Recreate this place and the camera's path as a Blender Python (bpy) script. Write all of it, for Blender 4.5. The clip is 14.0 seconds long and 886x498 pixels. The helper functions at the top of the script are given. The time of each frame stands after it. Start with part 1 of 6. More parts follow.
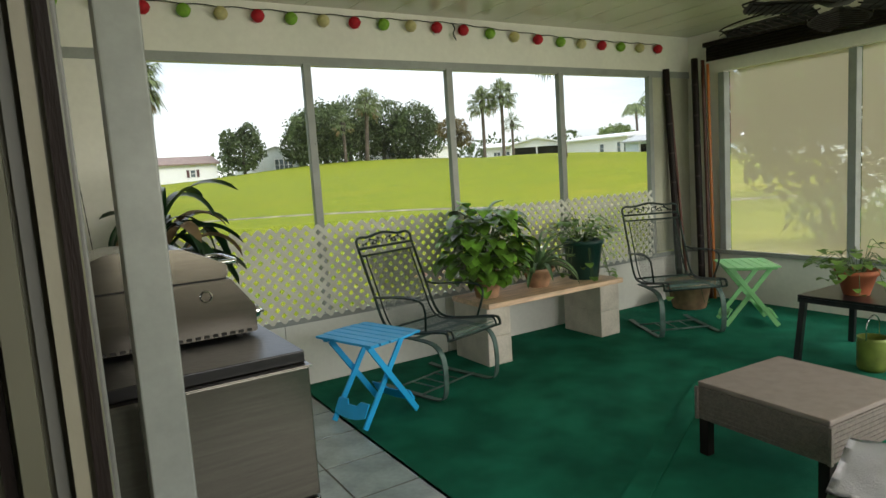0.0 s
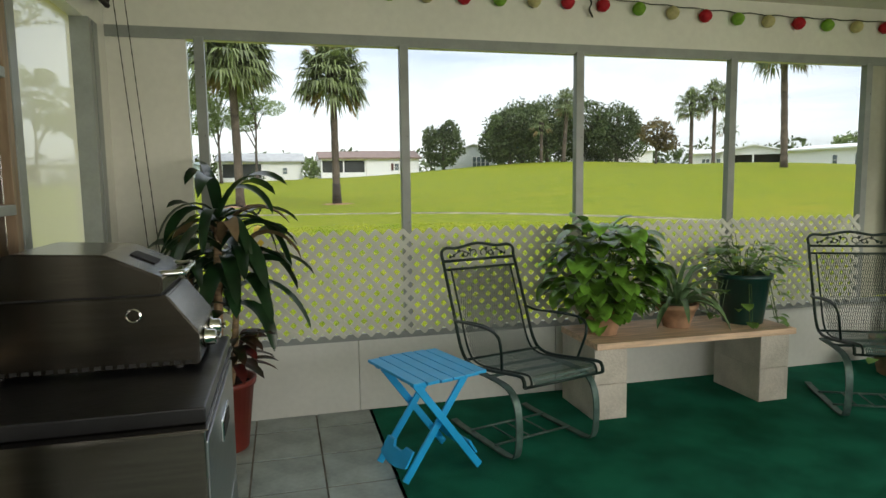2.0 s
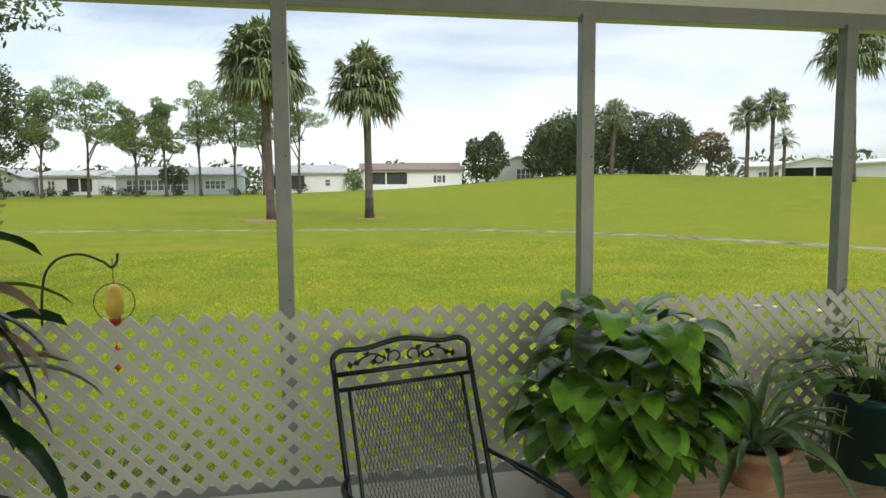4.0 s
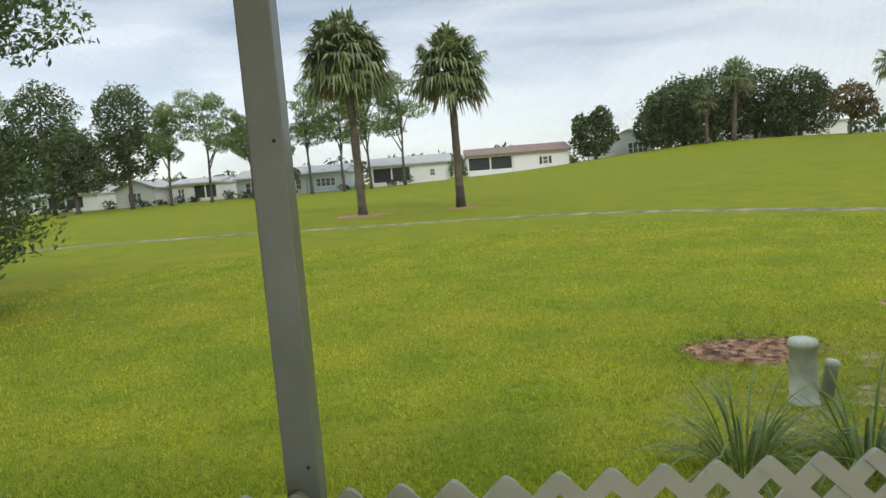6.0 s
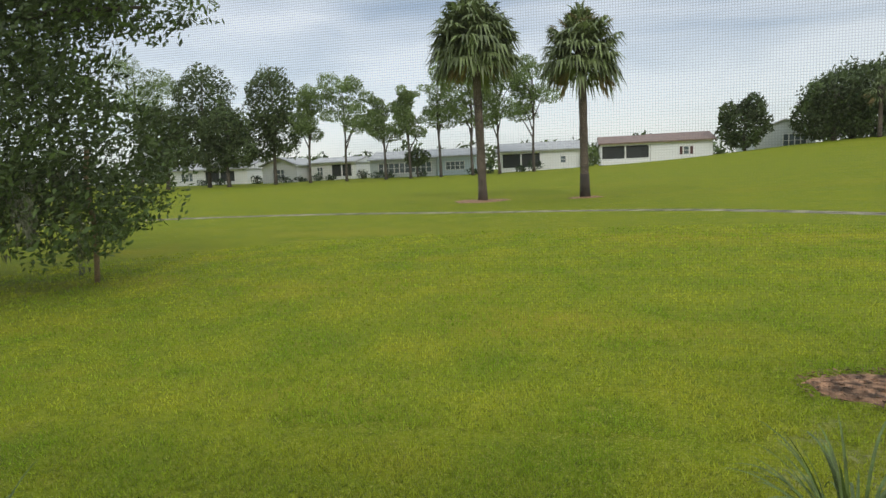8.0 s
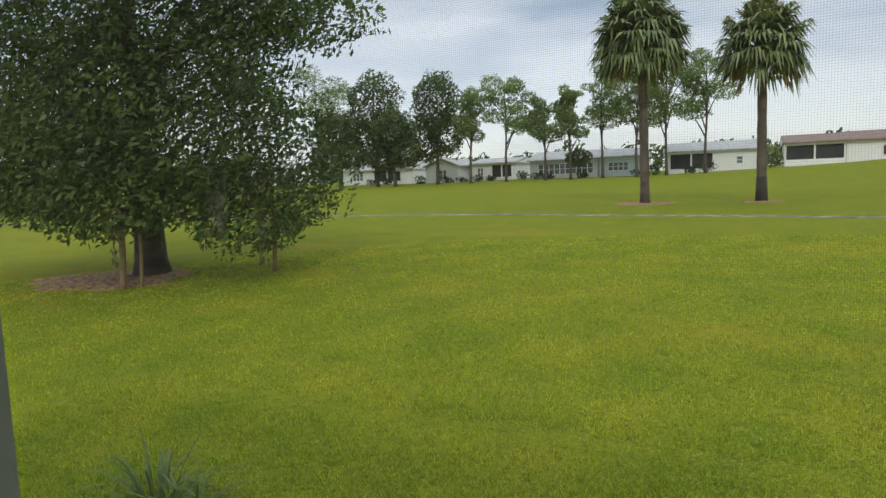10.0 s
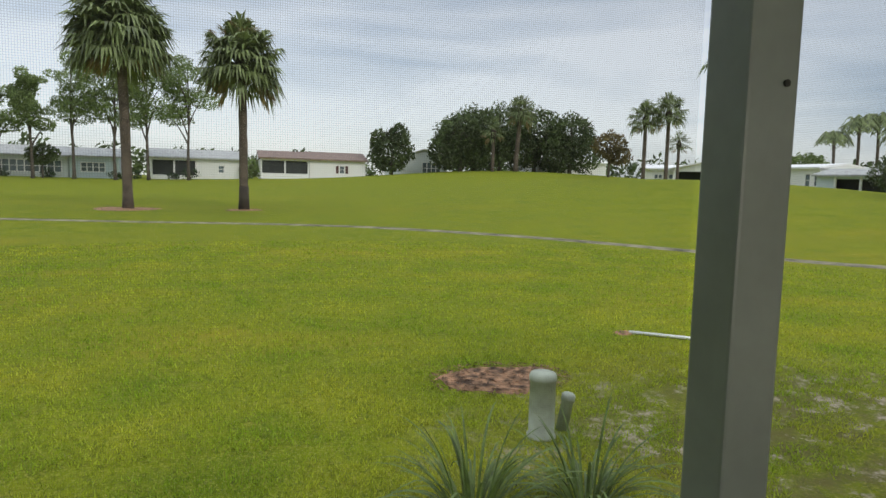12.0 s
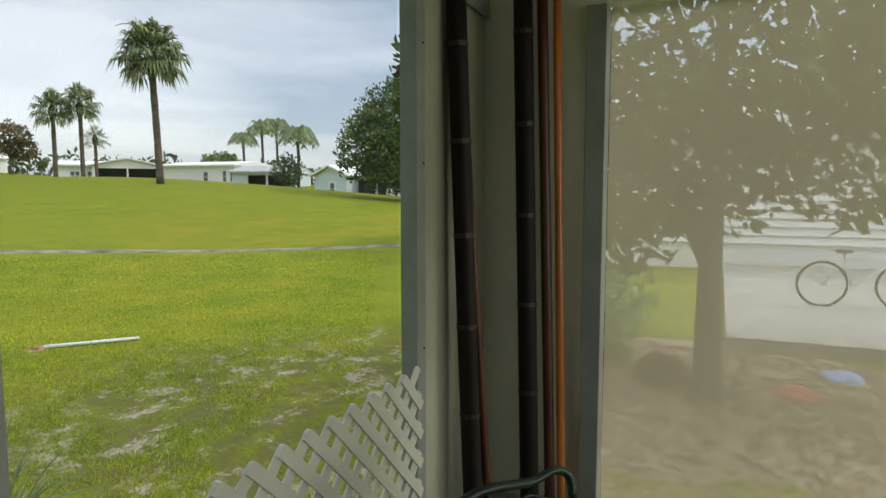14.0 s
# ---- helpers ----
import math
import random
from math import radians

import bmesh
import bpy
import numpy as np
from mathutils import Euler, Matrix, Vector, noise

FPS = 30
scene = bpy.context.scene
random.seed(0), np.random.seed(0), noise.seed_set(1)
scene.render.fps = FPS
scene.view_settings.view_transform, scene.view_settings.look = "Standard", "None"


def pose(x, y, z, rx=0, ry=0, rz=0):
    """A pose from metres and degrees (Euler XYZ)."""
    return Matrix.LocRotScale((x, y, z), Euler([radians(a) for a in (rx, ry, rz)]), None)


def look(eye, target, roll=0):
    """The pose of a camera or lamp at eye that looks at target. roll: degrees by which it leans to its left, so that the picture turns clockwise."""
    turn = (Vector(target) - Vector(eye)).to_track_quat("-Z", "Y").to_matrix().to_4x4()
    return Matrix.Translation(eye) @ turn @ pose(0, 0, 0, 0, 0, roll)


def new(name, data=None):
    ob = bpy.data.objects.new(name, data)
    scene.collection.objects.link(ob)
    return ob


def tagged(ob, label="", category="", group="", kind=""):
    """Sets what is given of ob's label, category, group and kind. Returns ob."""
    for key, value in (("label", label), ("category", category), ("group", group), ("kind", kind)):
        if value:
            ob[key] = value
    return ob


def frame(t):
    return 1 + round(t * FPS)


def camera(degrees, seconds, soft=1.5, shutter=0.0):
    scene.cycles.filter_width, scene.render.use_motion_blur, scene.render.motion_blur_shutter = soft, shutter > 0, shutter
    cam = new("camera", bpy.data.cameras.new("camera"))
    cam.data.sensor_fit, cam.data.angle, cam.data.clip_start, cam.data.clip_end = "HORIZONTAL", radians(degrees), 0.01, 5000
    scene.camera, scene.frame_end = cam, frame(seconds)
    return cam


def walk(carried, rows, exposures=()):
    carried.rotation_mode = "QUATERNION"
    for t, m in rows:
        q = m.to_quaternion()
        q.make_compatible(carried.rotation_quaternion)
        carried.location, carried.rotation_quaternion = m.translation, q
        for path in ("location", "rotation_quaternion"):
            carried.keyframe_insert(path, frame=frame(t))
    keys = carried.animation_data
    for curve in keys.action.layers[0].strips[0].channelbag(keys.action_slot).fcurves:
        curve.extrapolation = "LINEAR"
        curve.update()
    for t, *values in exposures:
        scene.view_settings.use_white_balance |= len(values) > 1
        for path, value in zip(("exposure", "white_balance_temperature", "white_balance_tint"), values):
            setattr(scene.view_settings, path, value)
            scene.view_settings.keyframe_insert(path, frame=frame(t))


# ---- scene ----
cam = camera(69.9, 14.0)
PATH = [
    (0, (-0.414, -3.938, 1.318), (0.623, -2.245, 1.082), -3.8),
    (0.5, (-0.251, -3.843, 1.27), (0.426, -1.972, 1.063), 0.5),
    (1, (-0.084, -3.917, 1.292), (0.436, -1.995, 1.098), 2.4),
    (1.5, (0.135, -3.787, 1.287), (0.663, -1.866, 1.114), 0.5),
    (2, (0.381, -3.562, 1.307), (0.868, -1.634, 1.096), -0.8),
    (2.5, (0.601, -3.229, 1.356), (1.009, -1.289, 1.097), 0.5),
    (3, (0.758, -2.886, 1.374), (1.192, -0.952, 1.109), -0.9),
    (3.5, (0.948, -2.544, 1.366), (1.378, -0.602, 1.153), -0.1),
    (4, (1.217, -2.197, 1.432), (1.564, -0.235, 1.258), -0.5),
    (4.2, (1.311, -2.087, 1.448), (1.677, -0.129, 1.269), -0.7),
    (6.3, (2.464, -0.888, 1.5), (2.356, 1.099, 1.294), -2.9),
    (6.5, (2.502, -0.927, 1.519), (2.372, 1.058, 1.317), -1.1),
    (7, (2.68, -0.647, 1.488), (2.53, 1.334, 1.257), -1.7),
    (7.5, (2.715, -0.48, 1.49), (2.570, 1.506, 1.298), -1.8),
    (8, (2.799, -0.38, 1.465), (2.379, 1.562, 1.237), -2.4),
    (8.2, (2.80, -0.36, 1.47), (2.20, 1.535, 1.254), -3.0),
    (10.3, (2.97, -0.42, 1.475), (2.082, 1.36, 1.268), -2.0),
    (10.5, (2.96, -0.42, 1.482), (2.22, 1.423, 1.247), -1.7),
    (11, (2.85, -0.49, 1.50), (2.521, 1.471, 1.277), -0.5),
    (11.5, (2.775, -0.44, 1.50), (2.936, 1.543, 1.299), 0.4),
    (12, (2.795, -0.435, 1.472), (3.413, 1.458, 1.278), 1.4),
    (12.5, (2.78, -0.504, 1.469), (3.756, 1.231, 1.284), 1.0),
    (13, (2.876, -0.474, 1.475), (4.14, 1.069, 1.327), 1.0),
    (13.5, (2.885, -0.625, 1.474), (4.454, 0.605, 1.332), -0.2),
    (14, (2.80, -0.73, 1.49), (4.626, 0.067, 1.307), 0.0),
]
walk(cam, [(t, look(eye, target, roll)) for t, eye, target, roll in PATH],
     exposures=[(0, 0.40), (1.5, 0.28), (3, 0.20), (4.2, 0.08), (6.3, -0.24), (7.5, -0.24), (8, -0.46), (10.3, -0.48), (11, -0.44), (12.2, -0.50), (13, -0.74), (13.5, -0.5), (14, -0.08)])

# ---- world and sun ----
world = bpy.data.worlds.new("world")
scene.world = world
world.use_nodes = True
wt = world.node_tree
wt.nodes.clear()


def wnode(kind, **kw):
    n = wt.nodes.new(kind)
    for k, v in kw.items():
        n.inputs[k].default_value = v
    return n


sky = wt.nodes.new("ShaderNodeTexSky")
sky.sky_type = "NISHITA"
sky.sun_disc = False
sky.sun_elevation = radians(38)
sky.sun_rotation = radians(150)
coord = wt.nodes.new("ShaderNodeTexCoord")
stretch = wt.nodes.new("ShaderNodeMapping")
stretch.inputs["Scale"].default_value = (1.3, 1.3, 6.5)
wt.links.new(coord.outputs["Generated"], stretch.inputs["Vector"])
cloud = wnode("ShaderNodeTexNoise", Scale=1.25, Detail=7.0, Roughness=0.52, Distortion=0.35)
wt.links.new(stretch.outputs[0], cloud.inputs["Vector"])
ramp = wt.nodes.new("ShaderNodeValToRGB")
ramp.color_ramp.elements[0].position = 0.36
ramp.color_ramp.elements[0].color = (0.40, 0.47, 0.56, 1)
ramp.color_ramp.elements[1].position = 0.60
ramp.color_ramp.elements[1].color = (0.90, 0.92, 0.93, 1)
mid = ramp.color_ramp.elements.new(0.48)
mid.color = (0.66, 0.705, 0.755, 1)
wt.links.new(cloud.outputs["Fac"], ramp.inputs["Fac"])
sep = wt.nodes.new("ShaderNodeSeparateXYZ")
wt.links.new(coord.outputs["Generated"], sep.inputs[0])
up = wt.nodes.new("ShaderNodeMapRange")
up.inputs["From Min"].default_value = 0.35
up.inputs["From Max"].default_value = 1.0
up.inputs["To Min"].default_value = 0.92
up.inputs["To Max"].default_value = 2.6
wt.links.new(sep.outputs["Z"], up.inputs["Value"])
# the cloud is thin and bright in the north-west, thick and bluish towards the east
side = wt.nodes.new("ShaderNodeMapRange")
side.inputs["From Min"].default_value = -0.5
side.inputs["From Max"].default_value = 0.85
side.inputs["To Min"].default_value = 1.08
side.inputs["To Max"].default_value = 0.98
wt.links.new(sep.outputs["X"], side.inputs["Value"])
thick = wt.nodes.new("ShaderNodeMath")
thick.operation = "MULTIPLY"
wt.links.new(up.outputs[0], thick.inputs[0])
wt.links.new(side.outputs[0], thick.inputs[1])
cloudlight = wt.nodes.new("ShaderNodeBackground")
wt.links.new(ramp.outputs["Color"], cloudlight.inputs["Color"])
wt.links.new(thick.outputs[0], cloudlight.inputs["Strength"])
skylight = wt.nodes.new("ShaderNodeBackground")
skylight.inputs["Strength"].default_value = 0.06
wt.links.new(sky.outputs[0], skylight.inputs["Color"])
both = wt.nodes.new("ShaderNodeAddShader")
wt.links.new(cloudlight.outputs[0], both.inputs[0])
wt.links.new(skylight.outputs[0], both.inputs[1])
wout = wt.nodes.new("ShaderNodeOutputWorld")
wt.links.new(both.outputs[0], wout.inputs["Surface"])

sun = new("sun", bpy.data.lights.new("sun", "SUN"))
sun.data.energy = 1.5
sun.data.angle = radians(12)
sun.data.color = (1.0, 0.96, 0.88)
sun.matrix_world = look((0, 0, 0), (-0.39, 0.68, -0.61))


# added area lamps brighten the porch from unseen openings behind the walk
for name, at, to, sx, sy, watt in (("south_fill_light", (2.2, -5.55, 1.42), (2.2, 0, 1.1), 4.4, 1.35, 44), ("east_fill_light", (4.93, -4.35, 1.25), (0, -3.2, 0.9), 2.0, 1.55, 62)):
    lamp = new(name, bpy.data.lights.new(name, "AREA"))
    lamp.data.shape, lamp.data.size, lamp.data.size_y, lamp.data.energy = "RECTANGLE", sx, sy, watt
    lamp.data.color = (1.0, 0.93, 0.82)
    lamp.matrix_world = look(at, to)


# ---- materials ----
def mat(name, color, rough=0.6, metal=0.0, vary=0.15, scale=6.0, bump=0.0, bscale=60.0, color2=None,
        island=0.0, rand=0.0, fine=0.0, coat=0.0, spec=None, stretched=None, lo=0.35, hi=0.65, trans=0.0, glow=None):
    """A plain surface with variation at two scales, and fine relief."""
    m = bpy.data.materials.new(name)
    m.use_nodes = True
    t = m.node_tree
    b = t.nodes["Principled BSDF"]
    b.inputs["Roughness"].default_value = rough
    b.inputs["Metallic"].default_value = metal
    if coat:
        b.inputs["Coat Weight"].default_value = coat
    if spec is not None:
        b.inputs["Specular IOR Level"].default_value = spec
    tc = t.nodes.new("ShaderNodeTexCoord")
    src = tc.outputs["Object"]
    if stretched:
        mp = t.nodes.new("ShaderNodeMapping")
        mp.inputs["Scale"].default_value = stretched
        t.links.new(src, mp.inputs["Vector"])
        src = mp.outputs[0]
    n1 = t.nodes.new("ShaderNodeTexNoise")
    n1.inputs["Scale"].default_value = scale
    n1.inputs["Detail"].default_value = 5
    t.links.new(src, n1.inputs["Vector"])
    r = t.nodes.new("ShaderNodeValToRGB")
    c2 = color2 or tuple(c * (1 - vary * 1.6) for c in color)
    r.color_ramp.elements[0].position = lo
    r.color_ramp.elements[0].color = (*c2, 1)
    r.color_ramp.elements[1].position = hi
    r.color_ramp.elements[1].color = (*color, 1)
    t.links.new(n1.outputs["Fac"], r.inputs["Fac"])
    out = r.outputs["Color"]
    if fine:
        n2 = t.nodes.new("ShaderNodeTexNoise")
        n2.inputs["Scale"].default_value = bscale
        n2.inputs["Detail"].default_value = 3
        t.links.new(src, n2.inputs["Vector"])
        mr = t.nodes.new("ShaderNodeMapRange")
        mr.inputs["From Min"].default_value = 0.3
        mr.inputs["From Max"].default_value = 0.7
        mr.inputs["To Min"].default_value = 1 - fine
        mr.inputs["To Max"].default_value = 1 + fine
        t.links.new(n2.outputs["Fac"], mr.inputs["Value"])
        mx = t.nodes.new("ShaderNodeVectorMath")
        mx.operation = "SCALE"
        t.links.new(out, mx.inputs[0])
        t.links.new(mr.outputs[0], mx.inputs["Scale"])
        out = mx.outputs[0]
    if island or rand:
        if island:
            g = t.nodes.new("ShaderNodeNewGeometry").outputs["Random Per Island"]
            k = island
        else:
            g = t.nodes.new("ShaderNodeObjectInfo").outputs["Random"]
            k = rand
        mr = t.nodes.new("ShaderNodeMapRange")
        mr.inputs["To Min"].default_value = 1 - k
        mr.inputs["To Max"].default_value = 1 + k
        t.links.new(g, mr.inputs["Value"])
        mx = t.nodes.new("ShaderNodeVectorMath")
        mx.operation = "SCALE"
        t.links.new(out, mx.inputs[0])
        t.links.new(mr.outputs[0], mx.inputs["Scale"])
        out = mx.outputs[0]
    t.links.new(out, b.inputs["Base Color"])
    if bump:
        n3 = t.nodes.new("ShaderNodeTexNoise")
        n3.inputs["Scale"].default_value = bscale
        n3.inputs["Detail"].default_value = 4
        t.links.new(src, n3.inputs["Vector"])
        bp = t.nodes.new("ShaderNodeBump")
        bp.inputs["Strength"].default_value = bump
        bp.inputs["Distance"].default_value = 0.01
        t.links.new(n3.outputs["Fac"], bp.inputs["Height"])
        t.links.new(bp.outputs[0], b.inputs["Normal"])
    if trans:
        tr = t.nodes.new("ShaderNodeBsdfTranslucent")
        t.links.new(out, tr.inputs["Color"])
        ms = t.nodes.new("ShaderNodeMixShader")
        ms.inputs[0].default_value = trans
        t.links.new(b.outputs[0], ms.inputs[1])
        t.links.new(tr.outputs[0], ms.inputs[2])
        t.links.new(ms.outputs[0], t.nodes["Material Output"].inputs["Surface"])
    return m


def mesh_fabric(name, thread, solid, period=None, translucent=0.0):
    """An insect screen or shade cloth: threads with open gaps between them."""
    m = bpy.data.materials.new(name)
    m.use_nodes = True
    t = m.node_tree
    t.nodes.clear()
    o = t.nodes.new("ShaderNodeOutputMaterial")
    d = t.nodes.new("ShaderNodeBsdfDiffuse")
    d.inputs["Color"].default_value = (*thread, 1)
    cloth = d.outputs[0]
    if translucent:
        tl = t.nodes.new("ShaderNodeBsdfTranslucent")
        tl.inputs["Color"].default_value = (*thread, 1)
        mt = t.nodes.new("ShaderNodeMixShader")
        mt.inputs[0].default_value = translucent
        t.links.new(cloth, mt.inputs[1])
        t.links.new(tl.outputs[0], mt.inputs[2])
        cloth = mt.outputs[0]
    tp = t.nodes.new("ShaderNodeBsdfTransparent")
    ms = t.nodes.new("ShaderNodeMixShader")
    ms.inputs[0].default_value = solid
    if period:
        tc = t.nodes.new("ShaderNodeTexCoord")
        sp = t.nodes.new("ShaderNodeSeparateXYZ")
        t.links.new(tc.outputs["Object"], sp.inputs[0])
        waves = []
        for axis in ("X", "Z"):
            a = t.nodes.new("ShaderNodeMath")
            a.operation = "MULTIPLY"
            a.inputs[1].default_value = 2 * math.pi / period
            t.links.new(sp.outputs[axis], a.inputs[0])
            s = t.nodes.new("ShaderNodeMath")
            s.operation = "COSINE"
            t.links.new(a.outputs[0], s.inputs[0])
            waves.append(s)
        mxm = t.nodes.new("ShaderNodeMath")
        mxm.operation = "MAXIMUM"
        t.links.new(waves[0].outputs[0], mxm.inputs[0])
        t.links.new(waves[1].outputs[0], mxm.inputs[1])
        mr = t.nodes.new("ShaderNodeMapRange")
        mr.inputs["From Min"].default_value = 0.3
        mr.inputs["From Max"].default_value = 1.0
        mr.inputs["To Min"].default_value = solid * 0.45
        mr.inputs["To Max"].default_value = min(1, solid * 2.4)
        t.links.new(mxm.outputs[0], mr.inputs["Value"])
        t.links.new(mr.outputs[0], ms.inputs[0])
    t.links.new(tp.outputs[0], ms.inputs[1])
    t.links.new(cloth, ms.inputs[2])
    t.links.new(ms.outputs[0], o.inputs["Surface"])
    return m


WHITE = mat("white_panel", (0.74, 0.73, 0.66), 0.35, vary=0.05, scale=1.5, bump=0.05, bscale=25, fine=0.03)
# darker copy of the white panel: the corner's shade is in the colour
DIMWHITE = mat("dim_white_panel", (0.40, 0.40, 0.31), 0.4, vary=0.12, scale=1.5, bump=0.05, bscale=25, fine=0.04)
KNEE = mat("knee_panel", (0.72, 0.72, 0.66), 0.4, vary=0.06, scale=1.8, bump=0.06, bscale=30, fine=0.03)
CEIL = mat("ceiling_panel", (0.60, 0.59, 0.47), 0.22, vary=0.06, scale=1.2, bump=0.04, bscale=12)
LATT = mat("lattice_plastic", (0.60, 0.60, 0.53), 0.5, vary=0.06, scale=6)
# white aluminium toned grey: the posts' backlit shade is in the colour
ALU = mat("backlit_aluminium", (0.27, 0.29, 0.275), 0.35, vary=0.10, scale=9, fine=0.04, bump=0.03)
DARKGAP = mat("dark_joint", (0.05, 0.05, 0.045), 0.8)
SCREEN = mesh_fabric("insect_screen", (0.16, 0.17, 0.17), 0.10, period=0.0016)
SHADEW = mesh_fabric("bright_cream_shade_cloth", (0.88, 0.82, 0.62), 0.80, translucent=0.75)
SHADE = mesh_fabric("cream_shade_cloth", (0.92, 0.81, 0.57), 0.46, translucent=0.66)
CARPET = mat("green_carpet", (0.015, 0.165, 0.100), 0.95, vary=0.26, scale=3.2, bump=0.6, bscale=420, fine=0.22, spec=0.1)
TILE = mat("grey_tile", (0.36, 0.42, 0.40), 0.28, vary=0.25, scale=5, bump=0.05, bscale=40, rand=0.10, fine=0.06)
GROUT = mat("tile_grout", (0.22, 0.20, 0.17), 0.9, vary=0.3, scale=14)
SLAB = mat("concrete", (0.42, 0.41, 0.38), 0.9, vary=0.2, scale=5, bump=0.3)
STEEL = mat("brushed_steel", (0.17, 0.157, 0.135), 0.22, 1.0, vary=0.12, scale=3, stretched=(1, 1, 26), bump=0.015, bscale=90)
STEELB = mat("blued_steel", (0.34, 0.36, 0.365), 0.30, 1.0, vary=0.08, scale=3, stretched=(1, 1, 26), bump=0.015, bscale=90)
CHROME = mat("chrome", (0.75, 0.75, 0.74), 0.12, 1.0, vary=0.05)
BLACK = mat("black_enamel", (0.018, 0.018, 0.020), 0.30, vary=0.3, scale=10, bump=0.08, bscale=50)
MATTBLACK = mat("matt_black", (0.015, 0.015, 0.014), 0.7, vary=0.3)
WOODRAW = mat("pale_pine_board", (0.84, 0.60, 0.40), 0.6, vary=0.22, scale=3.5, stretched=(1.2, 14, 14), bump=0.15, bscale=30, fine=0.08)
BLOCK = mat("painted_block", (0.66, 0.61, 0.53), 0.85, vary=0.12, scale=7, bump=0.5, bscale=90, fine=0.08)
BLUE = mat("blue_plastic", (0.012, 0.42, 0.86), 0.42, vary=0.08, scale=7, bump=0.05, bscale=60)
GREENP = mat("light_green_plastic", (0.26, 0.62, 0.26), 0.42, vary=0.08, scale=7, bump=0.05, bscale=60)
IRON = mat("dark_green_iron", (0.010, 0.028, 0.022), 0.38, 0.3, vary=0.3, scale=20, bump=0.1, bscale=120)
IRONLIGHT = mat("paler_green_iron", (0.10, 0.17, 0.15), 0.42, 0.3, vary=0.3, scale=20, bump=0.1, bscale=120)
TERRA = mat("terracotta", (0.44, 0.13, 0.055), 0.75, vary=0.18, scale=9, bump=0.1)
REDPOT = mat("dark_red_plastic", (0.20, 0.028, 0.018), 0.42, vary=0.15, scale=6)
PEACH = mat("weathered_clay", (0.50, 0.30, 0.18), 0.8, vary=0.25, scale=14, bump=0.15)
DGREENPOT = mat("dark_green_pot", (0.008, 0.050, 0.040), 0.35, vary=0.12)
SOIL = mat("potting_soil", (0.035, 0.024, 0.016), 0.95, vary=0.4, scale=50, bump=0.8)
LEAFDARK = mat("glossy_dark_leaf", (0.022, 0.068, 0.024), 0.28, vary=0.35, scale=9, island=0.35, trans=0.22)
LEAFMID = mat("pothos_leaf", (0.20, 0.42, 0.055), 0.28, vary=0.5, scale=12, rand=0.55, trans=0.25)
LEAFLIGHT = mat("ivy_leaf", (0.20, 0.36, 0.075), 0.42, vary=0.30, scale=10, rand=0.45, trans=0.28)
STRAP = mat("strap_leaf", (0.18, 0.27, 0.055), 0.5, vary=0.3, scale=12, island=0.3, rand=0.3, trans=0.22)
ALOE = mat("aloe_leaf", (0.20, 0.33, 0.15), 0.45, vary=0.25, scale=25, island=0.25, trans=0.12)
CROTON = mat("croton_leaf", (0.07, 0.035, 0.022), 0.4, vary=0.3, color2=(0.02, 0.035, 0.012), scale=14, island=0.4, trans=0.2)
REDLEAF = mat("red_leaf", (0.16, 0.022, 0.018), 0.45, vary=0.3, color2=(0.04, 0.014, 0.014), scale=14, island=0.5, trans=0.2)
DRYLEAF = mat("dry_leaf", (0.36, 0.24, 0.13), 0.7, vary=0.3, island=0.3, trans=0.2)
CANE = mat("tan_cane", (0.36, 0.24, 0.13), 0.7, vary=0.3, scale=18, stretched=(1, 1, 5), bump=0.3)
STEM = mat("green_stem", (0.07, 0.13, 0.03), 0.55, vary=0.2)
WICKER = mat("taupe_wicker", (0.20, 0.17, 0.15), 0.65, vary=0.15, scale=60, fine=0.15, bscale=160, bump=0.4)
WICKERTOP = mat("taupe_cushion", (0.27, 0.225, 0.205), 0.8, vary=0.08, scale=20, bump=0.3, bscale=300, fine=0.06)
DARKWOOD = mat("dark_brown_stain", (0.014, 0.008, 0.007), 0.6, spec=0.25, vary=0.3, scale=5, stretched=(9, 9, 1), bump=0.1)
REDWOOD = mat("red_brown_pole", (0.10, 0.028, 0.013), 0.4, vary=0.3, scale=5, stretched=(9, 9, 1), bump=0.1)
RING = mat("pole_ring", (0.028, 0.016, 0.013), 0.5, vary=0.2)
ORANGEWOOD = mat("orange_varnish_pole", (0.60, 0.19, 0.035), 0.3, vary=0.2, scale=5, stretched=(9, 9, 1))
TANWOOD = mat("tan_sash_wood", (0.30, 0.21, 0.13), 0.5, vary=0.2, scale=6, stretched=(6, 6, 1))
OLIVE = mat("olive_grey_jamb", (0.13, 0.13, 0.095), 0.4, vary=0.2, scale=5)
# this jamb and the siding below: the doorway's shade is in their colour
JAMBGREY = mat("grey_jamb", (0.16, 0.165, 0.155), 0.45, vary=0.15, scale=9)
TANWALL = mat("tan_house_wall", (0.26, 0.21, 0.15), 0.7, vary=0.1, scale=2)
SIDING = mat("shaded_cream_siding", (0.29, 0.275, 0.215), 0.45, vary=0.06, scale=4, bump=0.08, bscale=40)
BALLR = mat("red_paper_ball", (0.62, 0.018, 0.035), 0.6, vary=0.15, scale=40, trans=0.35)
BALLG = mat("lime_paper_ball", (0.30, 0.55, 0.06), 0.6, vary=0.15, scale=40, trans=0.35)
BALLY = mat("cream_paper_ball", (0.72, 0.66, 0.34), 0.6, vary=0.12, scale=40, trans=0.35)
CORD = mat("dark_cord", (0.03, 0.035, 0.025), 0.6)
TOWEL = mat("pale_cloth", (0.62, 0.62, 0.66), 0.9, vary=0.06, bump=0.3, bscale=120)
